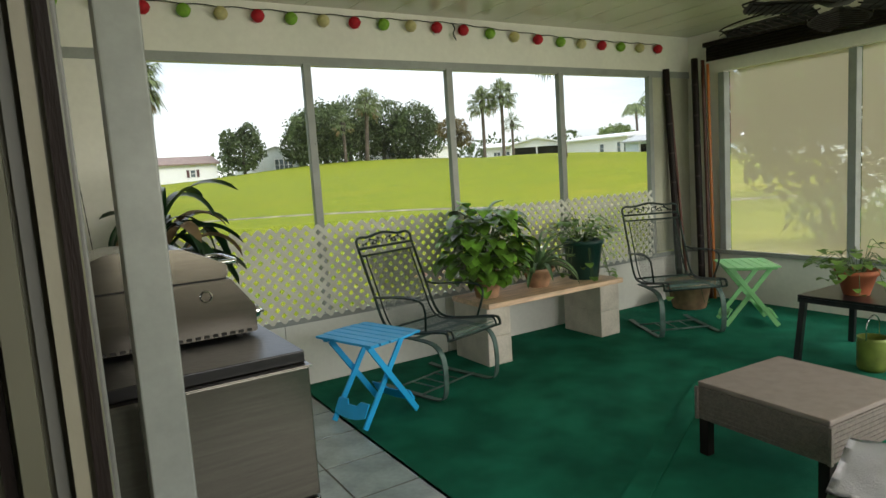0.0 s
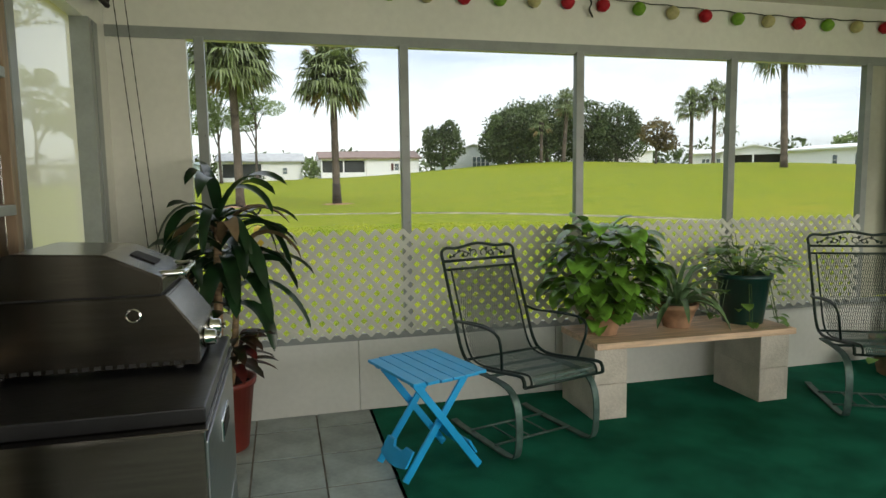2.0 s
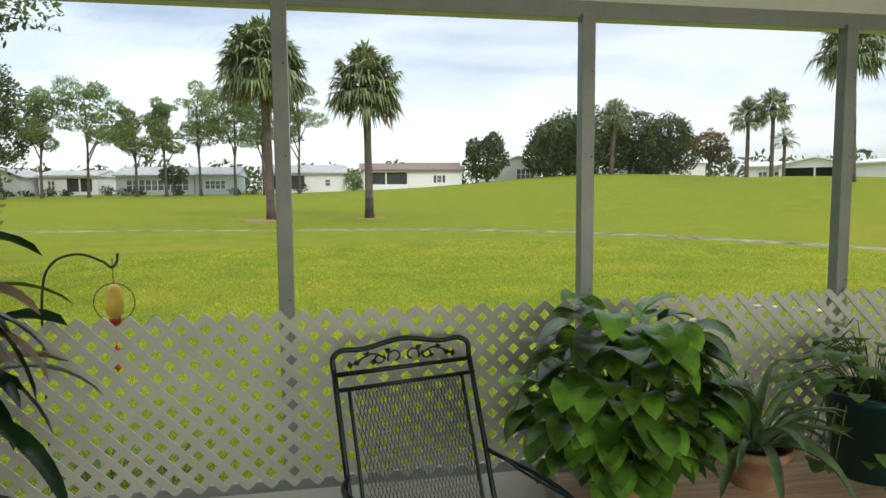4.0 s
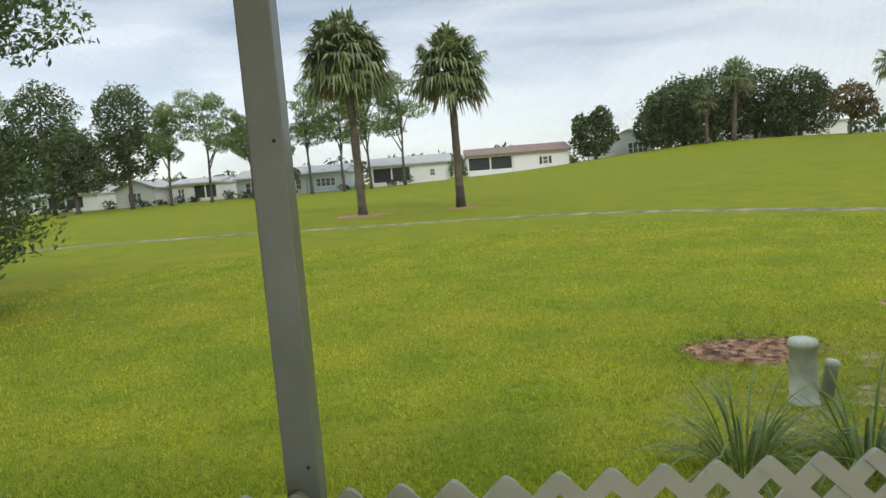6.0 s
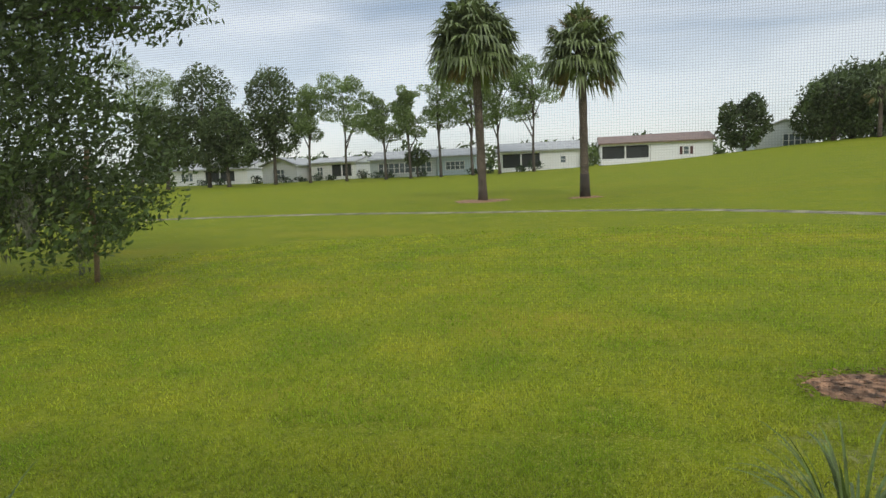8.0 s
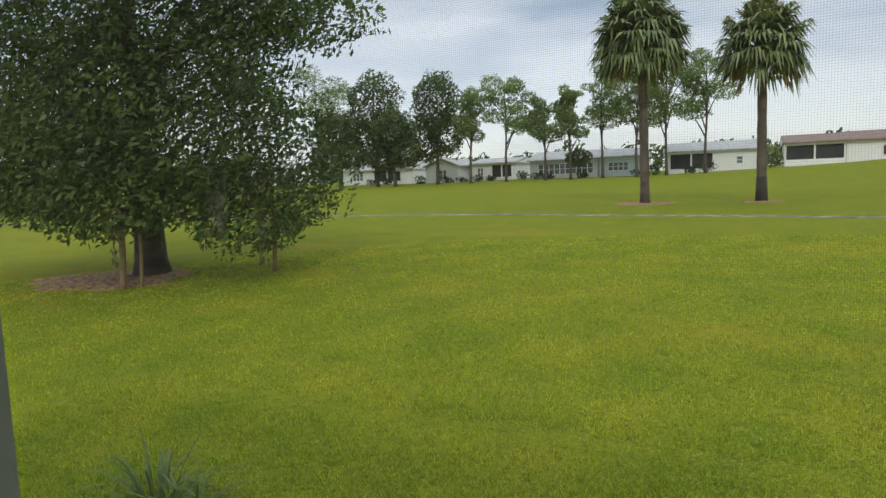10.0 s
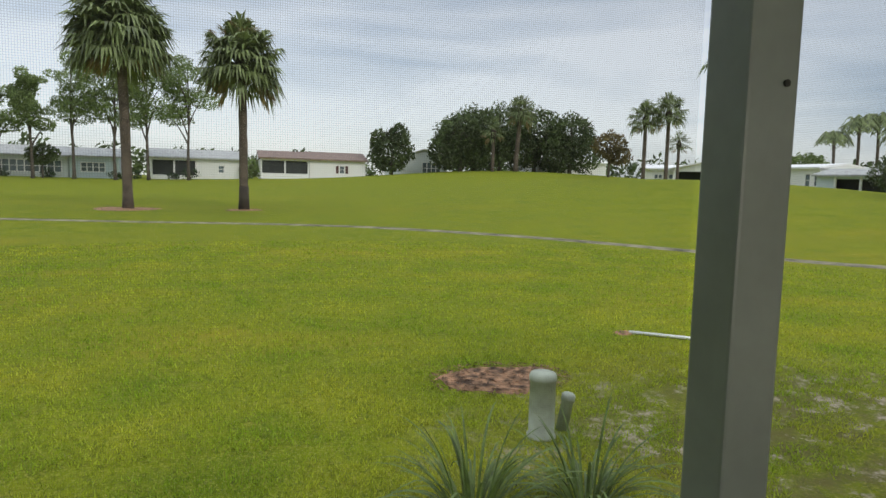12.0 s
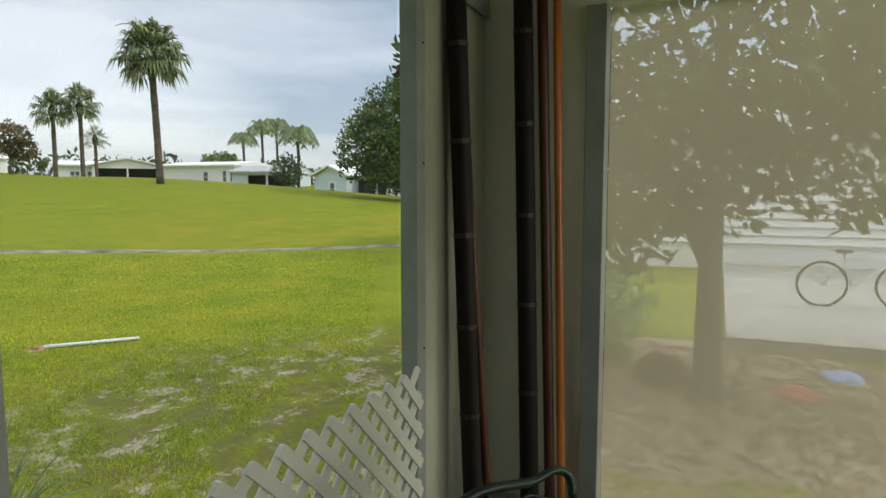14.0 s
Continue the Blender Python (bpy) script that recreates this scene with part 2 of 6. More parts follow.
YELLOWP = mat("yellow_paint", (0.75, 0.50, 0.05), 0.45, vary=0.15, scale=12)
GLASS = bpy.data.materials.new("window_glass")
GLASS.use_nodes = True
_g = GLASS.node_tree.nodes["Principled BSDF"]
_g.inputs["Base Color"].default_value = (0.75, 0.8, 0.78, 1)
_g.inputs["Roughness"].default_value = 0.02
_g.inputs["Transmission Weight"].default_value = 1.0
_g.inputs["IOR"].default_value = 1.5


def lawn_material():
    """Mown grass: green with yellow worn areas, and dry sandy soil showing through east of the porch."""
    m = bpy.data.materials.new("lawn")
    m.use_nodes = True
    t = m.node_tree
    b = t.nodes["Principled BSDF"]
    b.inputs["Roughness"].default_value = 0.95
    b.inputs["Specular IOR Level"].default_value = 0.1
    tc = t.nodes.new("ShaderNodeTexCoord")

    def noise_of(scale, detail, lo, hi, vec=None, rough=0.5):
        n = t.nodes.new("ShaderNodeTexNoise")
        n.inputs["Scale"].default_value = scale
        n.inputs["Detail"].default_value = detail
        n.inputs["Roughness"].default_value = rough
        t.links.new(vec or tc.outputs["Object"], n.inputs["Vector"])
        r = t.nodes.new("ShaderNodeMapRange")
        r.inputs["From Min"].default_value = lo
        r.inputs["From Max"].default_value = hi
        t.links.new(n.outputs["Fac"], r.inputs["Value"])
        return r.outputs[0]

    def mixed(fac, a, c):
        x = t.nodes.new("ShaderNodeMix")
        x.data_type = "RGBA"
        t.links.new(fac, x.inputs["Factor"])
        for sock, v in ((x.inputs["A"], a), (x.inputs["B"], c)):
            if isinstance(v, tuple):
                sock.default_value = (*v, 1)
            else:
                t.links.new(v, sock)
        return x.outputs["Result"]

    def calc(op, a, c):
        x = t.nodes.new("ShaderNodeMath")
        x.operation = op
        for i, v in enumerate((a, c)):
            if isinstance(v, (int, float)):
                x.inputs[i].default_value = v
            elif v is not None:
                t.links.new(v, x.inputs[i])
        return x.outputs[0]
    flat = t.nodes.new("ShaderNodeMapping")
    flat.inputs["Scale"].default_value = (0.45, 1.3, 1.0)
    t.links.new(tc.outputs["Object"], flat.inputs["Vector"])
    col = mixed(noise_of(0.9, 6, 0.35, 0.68, rough=0.65), (0.124, 0.175, 0.004), (0.216, 0.244, 0.005))
    col = mixed(noise_of(0.16, 5, 0.52, 0.86, flat.outputs[0]), col, (0.245, 0.235, 0.014))
    col = mixed(noise_of(2.2, 8, 0.54, 0.80, rough=0.75), col, (0.215, 0.200, 0.020))
    col = mixed(noise_of(7.0, 6, 0.50, 0.72, rough=0.75), col, (0.095, 0.130, 0.006))
    col = mixed(noise_of(19, 5, 0.50, 0.68, rough=0.8), col, (0.055, 0.078, 0.006))
    col = mixed(noise_of(62, 2, 0.54, 0.74), col, (0.40, 0.38, 0.08))
    pos = t.nodes.new("ShaderNodeSeparateXYZ")
    t.links.new(tc.outputs["Object"], pos.inputs[0])
    dx = calc("MULTIPLY", calc("SUBTRACT", pos.outputs["X"], 7.4), 0.30)
    dy = calc("MULTIPLY", calc("SUBTRACT", pos.outputs["Y"], 2.3), 0.36)
    d = calc("ADD", calc("MULTIPLY", dx, dx), calc("MULTIPLY", dy, dy))
    near = t.nodes.new("ShaderNodeMapRange")
    near.inputs["From Min"].default_value = 1.5
    near.inputs["From Max"].default_value = 0.3
    t.links.new(d, near.inputs["Value"])
    gold = t.nodes.new("ShaderNodeMapRange")
    gold.inputs["From Min"].default_value = 9.0
    gold.inputs["From Max"].default_value = 4.0
    t.links.new(calc("ABSOLUTE", calc("SUBTRACT", pos.outputs["Y"], 11.5), 0.0), gold.inputs["Value"])
    col = mixed(calc("MULTIPLY", gold.outputs[0], noise_of(0.30, 6, 0.50, 0.80, flat.outputs[0], rough=0.7)), col, (0.300, 0.245, 0.020))
    thin = calc("MULTIPLY", near.outputs[0], noise_of(2.6, 8, 0.40, 0.58, rough=0.75))
    col = mixed(calc("MULTIPLY", thin, 0.75), col, (0.14, 0.115, 0.045))
    bare = calc("MULTIPLY", near.outputs[0], noise_of(3.1, 9, 0.53, 0.61, rough=0.78))
    col = mixed(bare, col, mixed(noise_of(30, 3, 0.3, 0.7), (0.52, 0.45, 0.35), (0.30, 0.24, 0.16)))
    t.links.new(col, b.inputs["Base Color"])
    n3 = t.nodes.new("ShaderNodeTexNoise")
    n3.inputs["Scale"].default_value = 48
    n3.inputs["Detail"].default_value = 5
    t.links.new(tc.outputs["Object"], n3.inputs["Vector"])
    bp = t.nodes.new("ShaderNodeBump")
    bp.inputs["Strength"].default_value = 1.0
    bp.inputs["Distance"].default_value = 0.012
    t.links.new(n3.outputs["Fac"], bp.inputs["Height"])
    t.links.new(bp.outputs[0], b.inputs["Normal"])
    return m


GRASS = lawn_material()
ASPHALT = mat("worn_cart_path", (0.30, 0.265, 0.18), 0.9, vary=0.45, scale=2, bump=0.3)
MULCH = mat("bark_mulch", (0.36, 0.20, 0.11), 0.95, vary=0.55, scale=9, island=0.5, bump=0.5)
SAND = mat("dry_sandy_soil", (0.40, 0.33, 0.23), 0.95, vary=0.3, scale=6, bump=0.5, bscale=60, fine=0.2)
BLADE = mat("grass_blade", (0.48, 0.50, 0.045), 0.8, color2=(0.30, 0.42, 0.022), scale=0.9, island=0.30, trans=0.55)
BARKP = mat("palm_trunk", (0.145, 0.112, 0.085), 0.95, vary=0.35, scale=3, bump=0.8, bscale=14, fine=0.25)
BARKD = mat("palm_trunk_base", (0.075, 0.060, 0.045), 0.95, vary=0.35, scale=3, bump=0.8, bscale=14, fine=0.25)
BARK = mat("tree_bark", (0.12, 0.10, 0.08), 0.95, vary=0.35, scale=4, bump=0.8, bscale=16)
MOSS = mat("spanish_moss", (0.20, 0.21, 0.13), 0.95, vary=0.3, island=0.3, trans=0.2)
FROND = mat("palm_frond", (0.21, 0.265, 0.095), 0.5, vary=0.3, scale=2, island=0.45, trans=0.2)
FRONDDRY = mat("dry_frond", (0.40, 0.30, 0.13), 0.8, vary=0.3, scale=2, island=0.35, trans=0.2)
OAK = mat("oak_leaf", (0.098, 0.155, 0.030), 0.65, vary=0.35, scale=0.6, island=0.5, trans=0.22)
PINE = mat("pine_needles", (0.26, 0.35, 0.12), 0.7, vary=0.3, scale=0.3, island=0.5, trans=0.4)
FAROAK = mat("far_oak_leaf", (0.105, 0.150, 0.048), 0.75, vary=0.35, scale=0.25, island=0.5, trans=0.15)
RUSTY = mat("autumn_leaf", (0.18, 0.14, 0.045), 0.75, vary=0.35, scale=0.4, island=0.5, trans=0.2)
ROOFW = mat("white_metal_roof", (0.90, 0.90, 0.90), 0.5, vary=0.08, scale=1)
ROOFG = mat("grey_shingle_roof", (0.46, 0.47, 0.46), 0.85, vary=0.2, scale=2)
ROOFB = mat("brown_shingle_roof", (0.25, 0.18, 0.15), 0.85, vary=0.2, scale=2)
HWHITE = mat("white_house_siding", (0.84, 0.84, 0.82), 0.6, vary=0.06, scale=1, stretched=(1, 1, 12))
HBLUE = mat("blue_house_siding", (0.60, 0.69, 0.73), 0.6, vary=0.06, scale=1, stretched=(1, 1, 12))
HGREY = mat("grey_house_siding", (0.62, 0.66, 0.65), 0.6, vary=0.06, scale=1, stretched=(1, 1, 12))
# near-black for porch screens, and for rooms whose dimness is in the colour
HDARK = mat("dark_screen_dim_room", (0.035, 0.04, 0.04), 0.6, vary=0.3, scale=1)
HPANE = mat("house_pane", (0.16, 0.20, 0.22), 0.15, vary=0.3, scale=1)
SHUTTER = mat("maroon_shutter", (0.10, 0.04, 0.04), 0.6)
PVC = mat("weathered_green_plastic", (0.46, 0.50, 0.40), 0.6, vary=0.2, scale=9, bump=0.1)
PVCW = mat("white_pvc", (0.80, 0.80, 0.78), 0.4, vary=0.08)
HEDGE = mat("hedge_leaf", (0.035, 0.07, 0.02), 0.75, vary=0.3, island=0.5, trans=0.15)


# ---- small tools ----
def mesh_of(bm, material, smooth=False):
    me = bpy.data.meshes.new("m")
    bm.to_mesh(me)
    bm.free()
    for m_ in (material if isinstance(material, (list, tuple)) else (material,)):
        me.materials.append(m_)
    if smooth:
        for p in me.polygons:
            p.use_smooth = True
    return me


def part(name, bm, material, parent=None, label="", smooth=False, kind="", at=None):
    ob = new(name, mesh_of(bm, material, smooth))
    if parent is not None:
        ob.parent = parent
    if at is not None:
        ob.matrix_local = at
    return tagged(ob, label=label, kind=kind)


def thing(name, label, category, m=None, group=""):
    ob = new(name)
    ob.empty_display_size = 0.1
    if m is not None:
        ob.matrix_world = m
    return tagged(ob, label, category, group)


def single(name, bm, material, label, category, m=None, smooth=False, group="", kind=""):
    ob = new(name, mesh_of(bm, material, smooth))
    if m is not None:
        ob.matrix_world = m
    return tagged(ob, label, category, group, kind)


def box(bm, x0, x1, y0, y1, z0, z1, bevel=0.0, m=None, mi=0):
    vs = [bm.verts.new(c) for c in ((x0, y0, z0), (x1, y0, z0), (x1, y1, z0), (x0, y1, z0),
                                    (x0, y0, z1), (x1, y0, z1), (x1, y1, z1), (x0, y1, z1))]
    fs = [bm.faces.new([vs[i] for i in f]) for f in
          ((3, 2, 1, 0), (4, 5, 6, 7), (0, 1, 5, 4), (1, 2, 6, 5), (2, 3, 7, 6), (3, 0, 4, 7))]
    for f in fs:
        f.material_index = mi
    if bevel:
        es = list({e for f in fs for e in f.edges})
        r = bmesh.ops.bevel(bm, geom=es, offset=bevel, segments=2, affect="EDGES", profile=0.6)
        vs = list({v for f in r["faces"] for v in f.verts} | {v for v in vs if v.is_valid})
    if m is not None:
        for v in vs:
            v.co = m @ v.co
    return vs


def boxbm(*a, **k):
    bm = bmesh.new()
    box(bm, *a, **k)
    return bm


def bar(bm, a, b, w, h, up_hint=(0, 0, 1), bevel=0.0):
    """A rectangular bar from a to b; w across, h along the hint."""
    a, b = Vector(a), Vector(b)
    d = b - a
    z = d.normalized()
    x = z.cross(Vector(up_hint))
    if x.length < 1e-4:
        x = z.cross(Vector((1, 0, 0)))
    x.normalize()
    y = x.cross(z)
    m = Matrix((( x.x, y.x, z.x, a.x), (x.y, y.y, z.y, a.y), (x.z, y.z, z.z, a.z), (0, 0, 0, 1)))
    return box(bm, -w / 2, w / 2, -h / 2, h / 2, 0, d.length, bevel=bevel, m=m)


def tube(bm, pts, r, n=8, taper=None, flat=1.0, cap=True):
    """A round bar along the points; taper gives the radius at each point."""
    pts = [Vector(p) for p in pts]
    rings = []
    prev = None
    for i, p in enumerate(pts):
        d = (pts[min(i + 1, len(pts) - 1)] - pts[max(i - 1, 0)]).normalized()
        if prev is None:
            x = d.orthogonal().normalized() if abs(d.x) > 0.98 else d.cross(Vector((1, 0, 0))).normalized()
        else:
            x = (prev - d * prev.dot(d)).normalized()
        prev = x
        y = d.cross(x)
        rr = taper[i] if taper else r
        rings.append([bm.verts.new(p + x * math.cos(2 * math.pi * k / n) * rr * flat + y * math.sin(2 * math.pi * k / n) * rr)
                      for k in range(n)])
    for a, b in zip(rings, rings[1:]):
        for k in range(n):
            bm.faces.new((a[k], a[(k + 1) % n], b[(k + 1) % n], b[k]))
    if cap:
        bm.faces.new(rings[0][::-1])
        bm.faces.new(rings[-1])


def lathe(bm, prof, n=24, cx=0.0, cy=0.0, squash=1.0):
    """Turns a profile of (radius, height) round the upright axis."""
    rings = []
    for r, z in prof:
        if r < 1e-5:
            rings.append([bm.verts.new((cx, cy, z))])
        else:
            rings.append([bm.verts.new((cx + r * math.cos(2 * math.pi * k / n), cy + r * squash * math.sin(2 * math.pi * k / n), z))
                          for k in range(n)])
    for a, b in zip(rings, rings[1:]):
        for k in range(n):
            j = (k + 1) % n
            if len(a) == 1 and len(b) > 1:
                bm.faces.new((a[0], b[j], b[k]))
            elif len(b) == 1 and len(a) > 1:
                bm.faces.new((a[k], a[j], b[0]))
            elif len(a) > 1:
                bm.faces.new((a[k], a[j], b[j], b[k]))


def curve_points(ctrl, n=6):
    """A smooth line through the control points."""
    c = [Vector(p) for p in ctrl]
    c = [c[0] * 2 - c[1]] + c + [c[-1] * 2 - c[-2]]
    out = []
    for i in range(1, len(c) - 2):
        for k in range(n):
            t = k / n
            out.append(0.5 * ((2 * c[i]) + (c[i + 1] - c[i - 1]) * t + (2 * c[i - 1] - 5 * c[i] + 4 * c[i + 1] - c[i + 2]) * t * t
                              + (3 * c[i] - c[i - 1] - 3 * c[i + 1] + c[i + 2]) * t ** 3))
    out.append(c[-2])
    return out


def ground_height(x, y):
    if y < 5:
        base = -0.42
    elif y < 30:
        base = -0.42 + (y - 5) / 25 * 0.66
    else:
        base = 0.24 + min(y - 30, 90) / 50 * 1.2
    base += 1.75 * math.exp(-((x - 34) ** 2 + (y - 36) ** 2) / (2 * 13.0 ** 2))
    base += 2.4 * math.exp(-((x - 40) ** 2 + (y - 80) ** 2) / (2 * 18.0 ** 2))
    if y > 4:
        base += 0.05 * math.sin(x * 0.21 + 1.0) * math.sin(y * 0.17)
    base += 1.5 * math.exp(-((x - 76) ** 2 + (y - 46) ** 2) / (2 * 19.0 ** 2))
    return base


# ---- ground and distance ----
def build_ground():
    xs = [-600, -400, -250, -160, -120] + list(np.linspace(-100, 130, 116)) + [150, 190, 260, 400, 600]
    ys = [-200, -80, -30, -10] + list(np.linspace(-6, 30, 50)) + list(np.linspace(31.5, 125, 62)) + [150, 200, 300, 500, 800]
    verts = [(x, y, ground_height(x, y)) for y in ys for x in xs]
    w = len(xs)
    faces = [(j * w + i, j * w + i + 1, (j + 1) * w + i + 1, (j + 1) * w + i) for j in range(len(ys) - 1) for i in range(w - 1)]
    me = bpy.data.meshes.new("ground")
    me.from_pydata(verts, [], faces)
    me.materials.append(GRASS)
    for p in me.polygons:
        p.use_smooth = True
    g = new("ground", me)
    return tagged(g, "mown golf course lawn with yellowing patches", "grass", kind="structure")


def ribbon(name, ctrl, width, material, lift, label, category):
    pts = curve_points([(x, y, 0) for x, y in ctrl], 14)
    bm = bmesh.new()
    last = None
    for i, p in enumerate(pts):
        d = pts[min(i + 1, len(pts) - 1)] - pts[max(i - 1, 0)]
        n = Vector((-d.y, d.x, 0)).normalized()
        row = []
        for k in (-1, -0.5, 0, 0.5, 1):
            wob = 1 + 0.10 * noise.noise(Vector((p.x * 0.8, p.y * 0.8, k)))
            q = p + n * width / 2 * k * wob
            z = ground_height(q.x, q.y) + (lift if abs(k) < 1 else -0.03)
            row.append(bm.verts.new((q.x, q.y, z)))
        if last:
            for a in range(4):
                bm.faces.new((last[a], row[a], row[a + 1], last[a + 1]))
        last = row
    bmesh.ops.recalc_face_normals(bm, faces=bm.faces)
    return single(name, bm, material, label, category, smooth=True, kind="structure")


def patch(name, cx, cy, rx, ry, material, lift, label, seed, kind="structure", rings=5, n=40):
    bm = bmesh.new()
    c = bm.verts.new((cx, cy, ground_height(cx, cy) + lift + 0.015))
    prev = [c] * n
    for r in range(1, rings + 1):
        row = []
        for k in range(n):
            a = 2 * math.pi * k / n
            f = r / rings * (1 + 0.28 * noise.noise(Vector((math.cos(a) * 1.7 + seed, math.sin(a) * 1.7, seed))))
            x, y = cx + rx * f * math.cos(a), cy + ry * f * math.sin(a)
            z = ground_height(x, y) + (lift if r < rings else -0.02) + 0.012 * noise.noise(Vector((x * 5, y * 5, seed)))
            row.append(bm.verts.new((x, y, z)))
        for k in range(n):
            j = (k + 1) % n
            if r == 1:
                bm.faces.new((c, row[k], row[j]))
            else:
                bm.faces.new((prev[k], row[k], row[j], prev[j]))
        prev = row
    return single(name, bm, material, label, "ground", smooth=True, kind=kind)


def clump_cloud(bm, centers, count, size, rng, flat=0.7, mi=0):
    """Many small leaf clumps, each two crossed triangles pairs, scattered through ellipsoids (x, y, z, rx, ry, rz)."""
    weights = np.array([c[3] * c[4] * c[5] for c in centers]) ** 0.8
    weights /= weights.sum()
    for c, wgt in zip(centers, weights):
        for _ in range(int(count * wgt)):
            v = Vector(rng.normal(0, 1, 3)).normalized() * (rng.uniform(0.35, 1.0) ** 0.5)
            v *= 1 + 0.28 * noise.noise(Vector((v.x * 2.3 + c[0], v.y * 2.3 + c[1], v.z * 2.3)))
            p = Vector((c[0] + v.x * c[3], c[1] + v.y * c[4], c[2] + v.z * c[5]))
            s = size * rng.uniform(0.5, 1.4)
            a = Vector(rng.normal(0, 1, 3)).normalized()
            b = a.orthogonal().normalized()
            b = (b + a.cross(b) * rng.uniform(-1, 1)).normalized()
            e = b.cross(a).normalized()
            w = s * flat
            v0 = bm.verts.new(p - b * s)
            v1 = bm.verts.new(p + e * w * 0.6 - b * s * 0.1)
            v2 = bm.verts.new(p + b * s)
            v3 = bm.verts.new(p - e * w * 0.6 + b * s * 0.15)
            f = bm.faces.new((v0, v1, v2, v3))
            f.material_index = mi


def limb_tree(name, x, y, h, trunk_r, crowns, material, count, size, label, seed, lean=(0, 0), limbs=7, z0=None, split=0.45, group="", bark=None):
    """A tapered trunk with limbs that reach into the crown's ellipsoids (given from the tree's foot)."""
    rng = np.random.default_rng(seed)
    z0 = ground_height(x, y) - 0.1 if z0 is None else z0
    root = thing(name, label, "tree", pose(x, y, z0), group)
    bm = bmesh.new()
    top = Vector((lean[0], lean[1], h * 0.93))
    trunk = [Vector((0, 0, 0)), Vector((lean[0] * 0.2, lean[1] * 0.2, h * 0.25)) + Vector((*rng.normal(0, trunk_r * 0.4, 2), 0)),
             Vector((lean[0] * 0.5, lean[1] * 0.5, h * 0.55)) + Vector((*rng.normal(0, trunk_r * 0.5, 2), 0)), top]
    pts = curve_points(trunk, 5)
    tube(bm, pts, trunk_r, 8, [trunk_r * (1.25 if i == 0 else 1) * (1 - 0.85 * i / (len(pts) - 1)) + 0.01 for i in range(len(pts))])
    for k in range(limbs):
        c = crowns[k % len(crowns)]
        f = split + (0.9 - split) * k / max(1, limbs - 1)
        s = pts[min(len(pts) - 2, int(f * (len(pts) - 1)))]
        e = Vector((c[0], c[1], c[2])) + Vector((rng.uniform(-0.6, 0.6) * c[3], rng.uniform(-0.6, 0.6) * c[4], rng.uniform(-0.3, 0.4) * c[5]))
        m_ = (s + e) / 2 + Vector((0, 0, abs(e.z - s.z) * 0.12 + 0.05 * h * 0.3))
        lp = curve_points([s, m_, e], 4)
        r0 = trunk_r * (1 - 0.8 * f) * 0.7 + 0.015
        tube(bm, lp, r0, 5, [r0 * (1 - 0.8 * i / (len(lp) - 1)) for i in range(len(lp))])
    part("trunk", bm, bark or BARK, root, smooth=True)
    bm = bmesh.new()
    clump_cloud(bm, crowns, count, size, rng)
    part("crown", bm, material, root, kind="stuff")
    return root


def fan_frond(bm, origin, heading, rise, stalk, length, blades, rng, droop=0.9, spread=250, mi=0, width=0.046):
    """A cabbage palm's frond: a stalk, a bent midrib and narrow blades on both sides of it, whose tips hang."""
    d = Vector((math.cos(heading) * math.cos(rise), math.sin(heading) * math.cos(rise), math.sin(rise)))
    side = Vector((-math.sin(heading), math.cos(heading), 0))
    hub = origin + d * stalk - Vector((0, 0, stalk * 0.10))
    a = bm.verts.new(origin + side * 0.025)
    b = bm.verts.new(origin - side * 0.025)
    c = bm.verts.new(hub)
    bm.faces.new((a, b, c)).material_index = mi
    for k in range(blades):
        u = 2 * k / (blades - 1) - 1
        t = u * radians(spread) / 2
        bd = (d * math.cos(t) + side * math.sin(t)).normalized()
        root = hub + d * length * 0.16 * (1 - abs(u)) - Vector((0, 0, length * 0.06 * (1 - abs(u))))
        ln = length * (0.68 + 0.12 * math.cos(t)) * rng.uniform(0.8, 1.12)
        nrm = bd.cross(Vector((0, 0, 1)))
        nrm = nrm.normalized() if nrm.length > 1e-3 else side
        nrm = (nrm + Vector((0, 0, rng.uniform(-0.5, 0.5)))).normalized()
        w = width * length
        mid_ = root + bd * ln * 0.55 - Vector((0, 0, ln * 0.04))
        tip = root + bd * ln * 0.88 - Vector((0, 0, ln * droop * rng.uniform(0.15, 0.62)))
        v = [bm.verts.new(root), bm.verts.new(mid_ + nrm * w), bm.verts.new(tip), bm.verts.new(mid_ - nrm * w)]
        bm.faces.new(v).material_index = mi


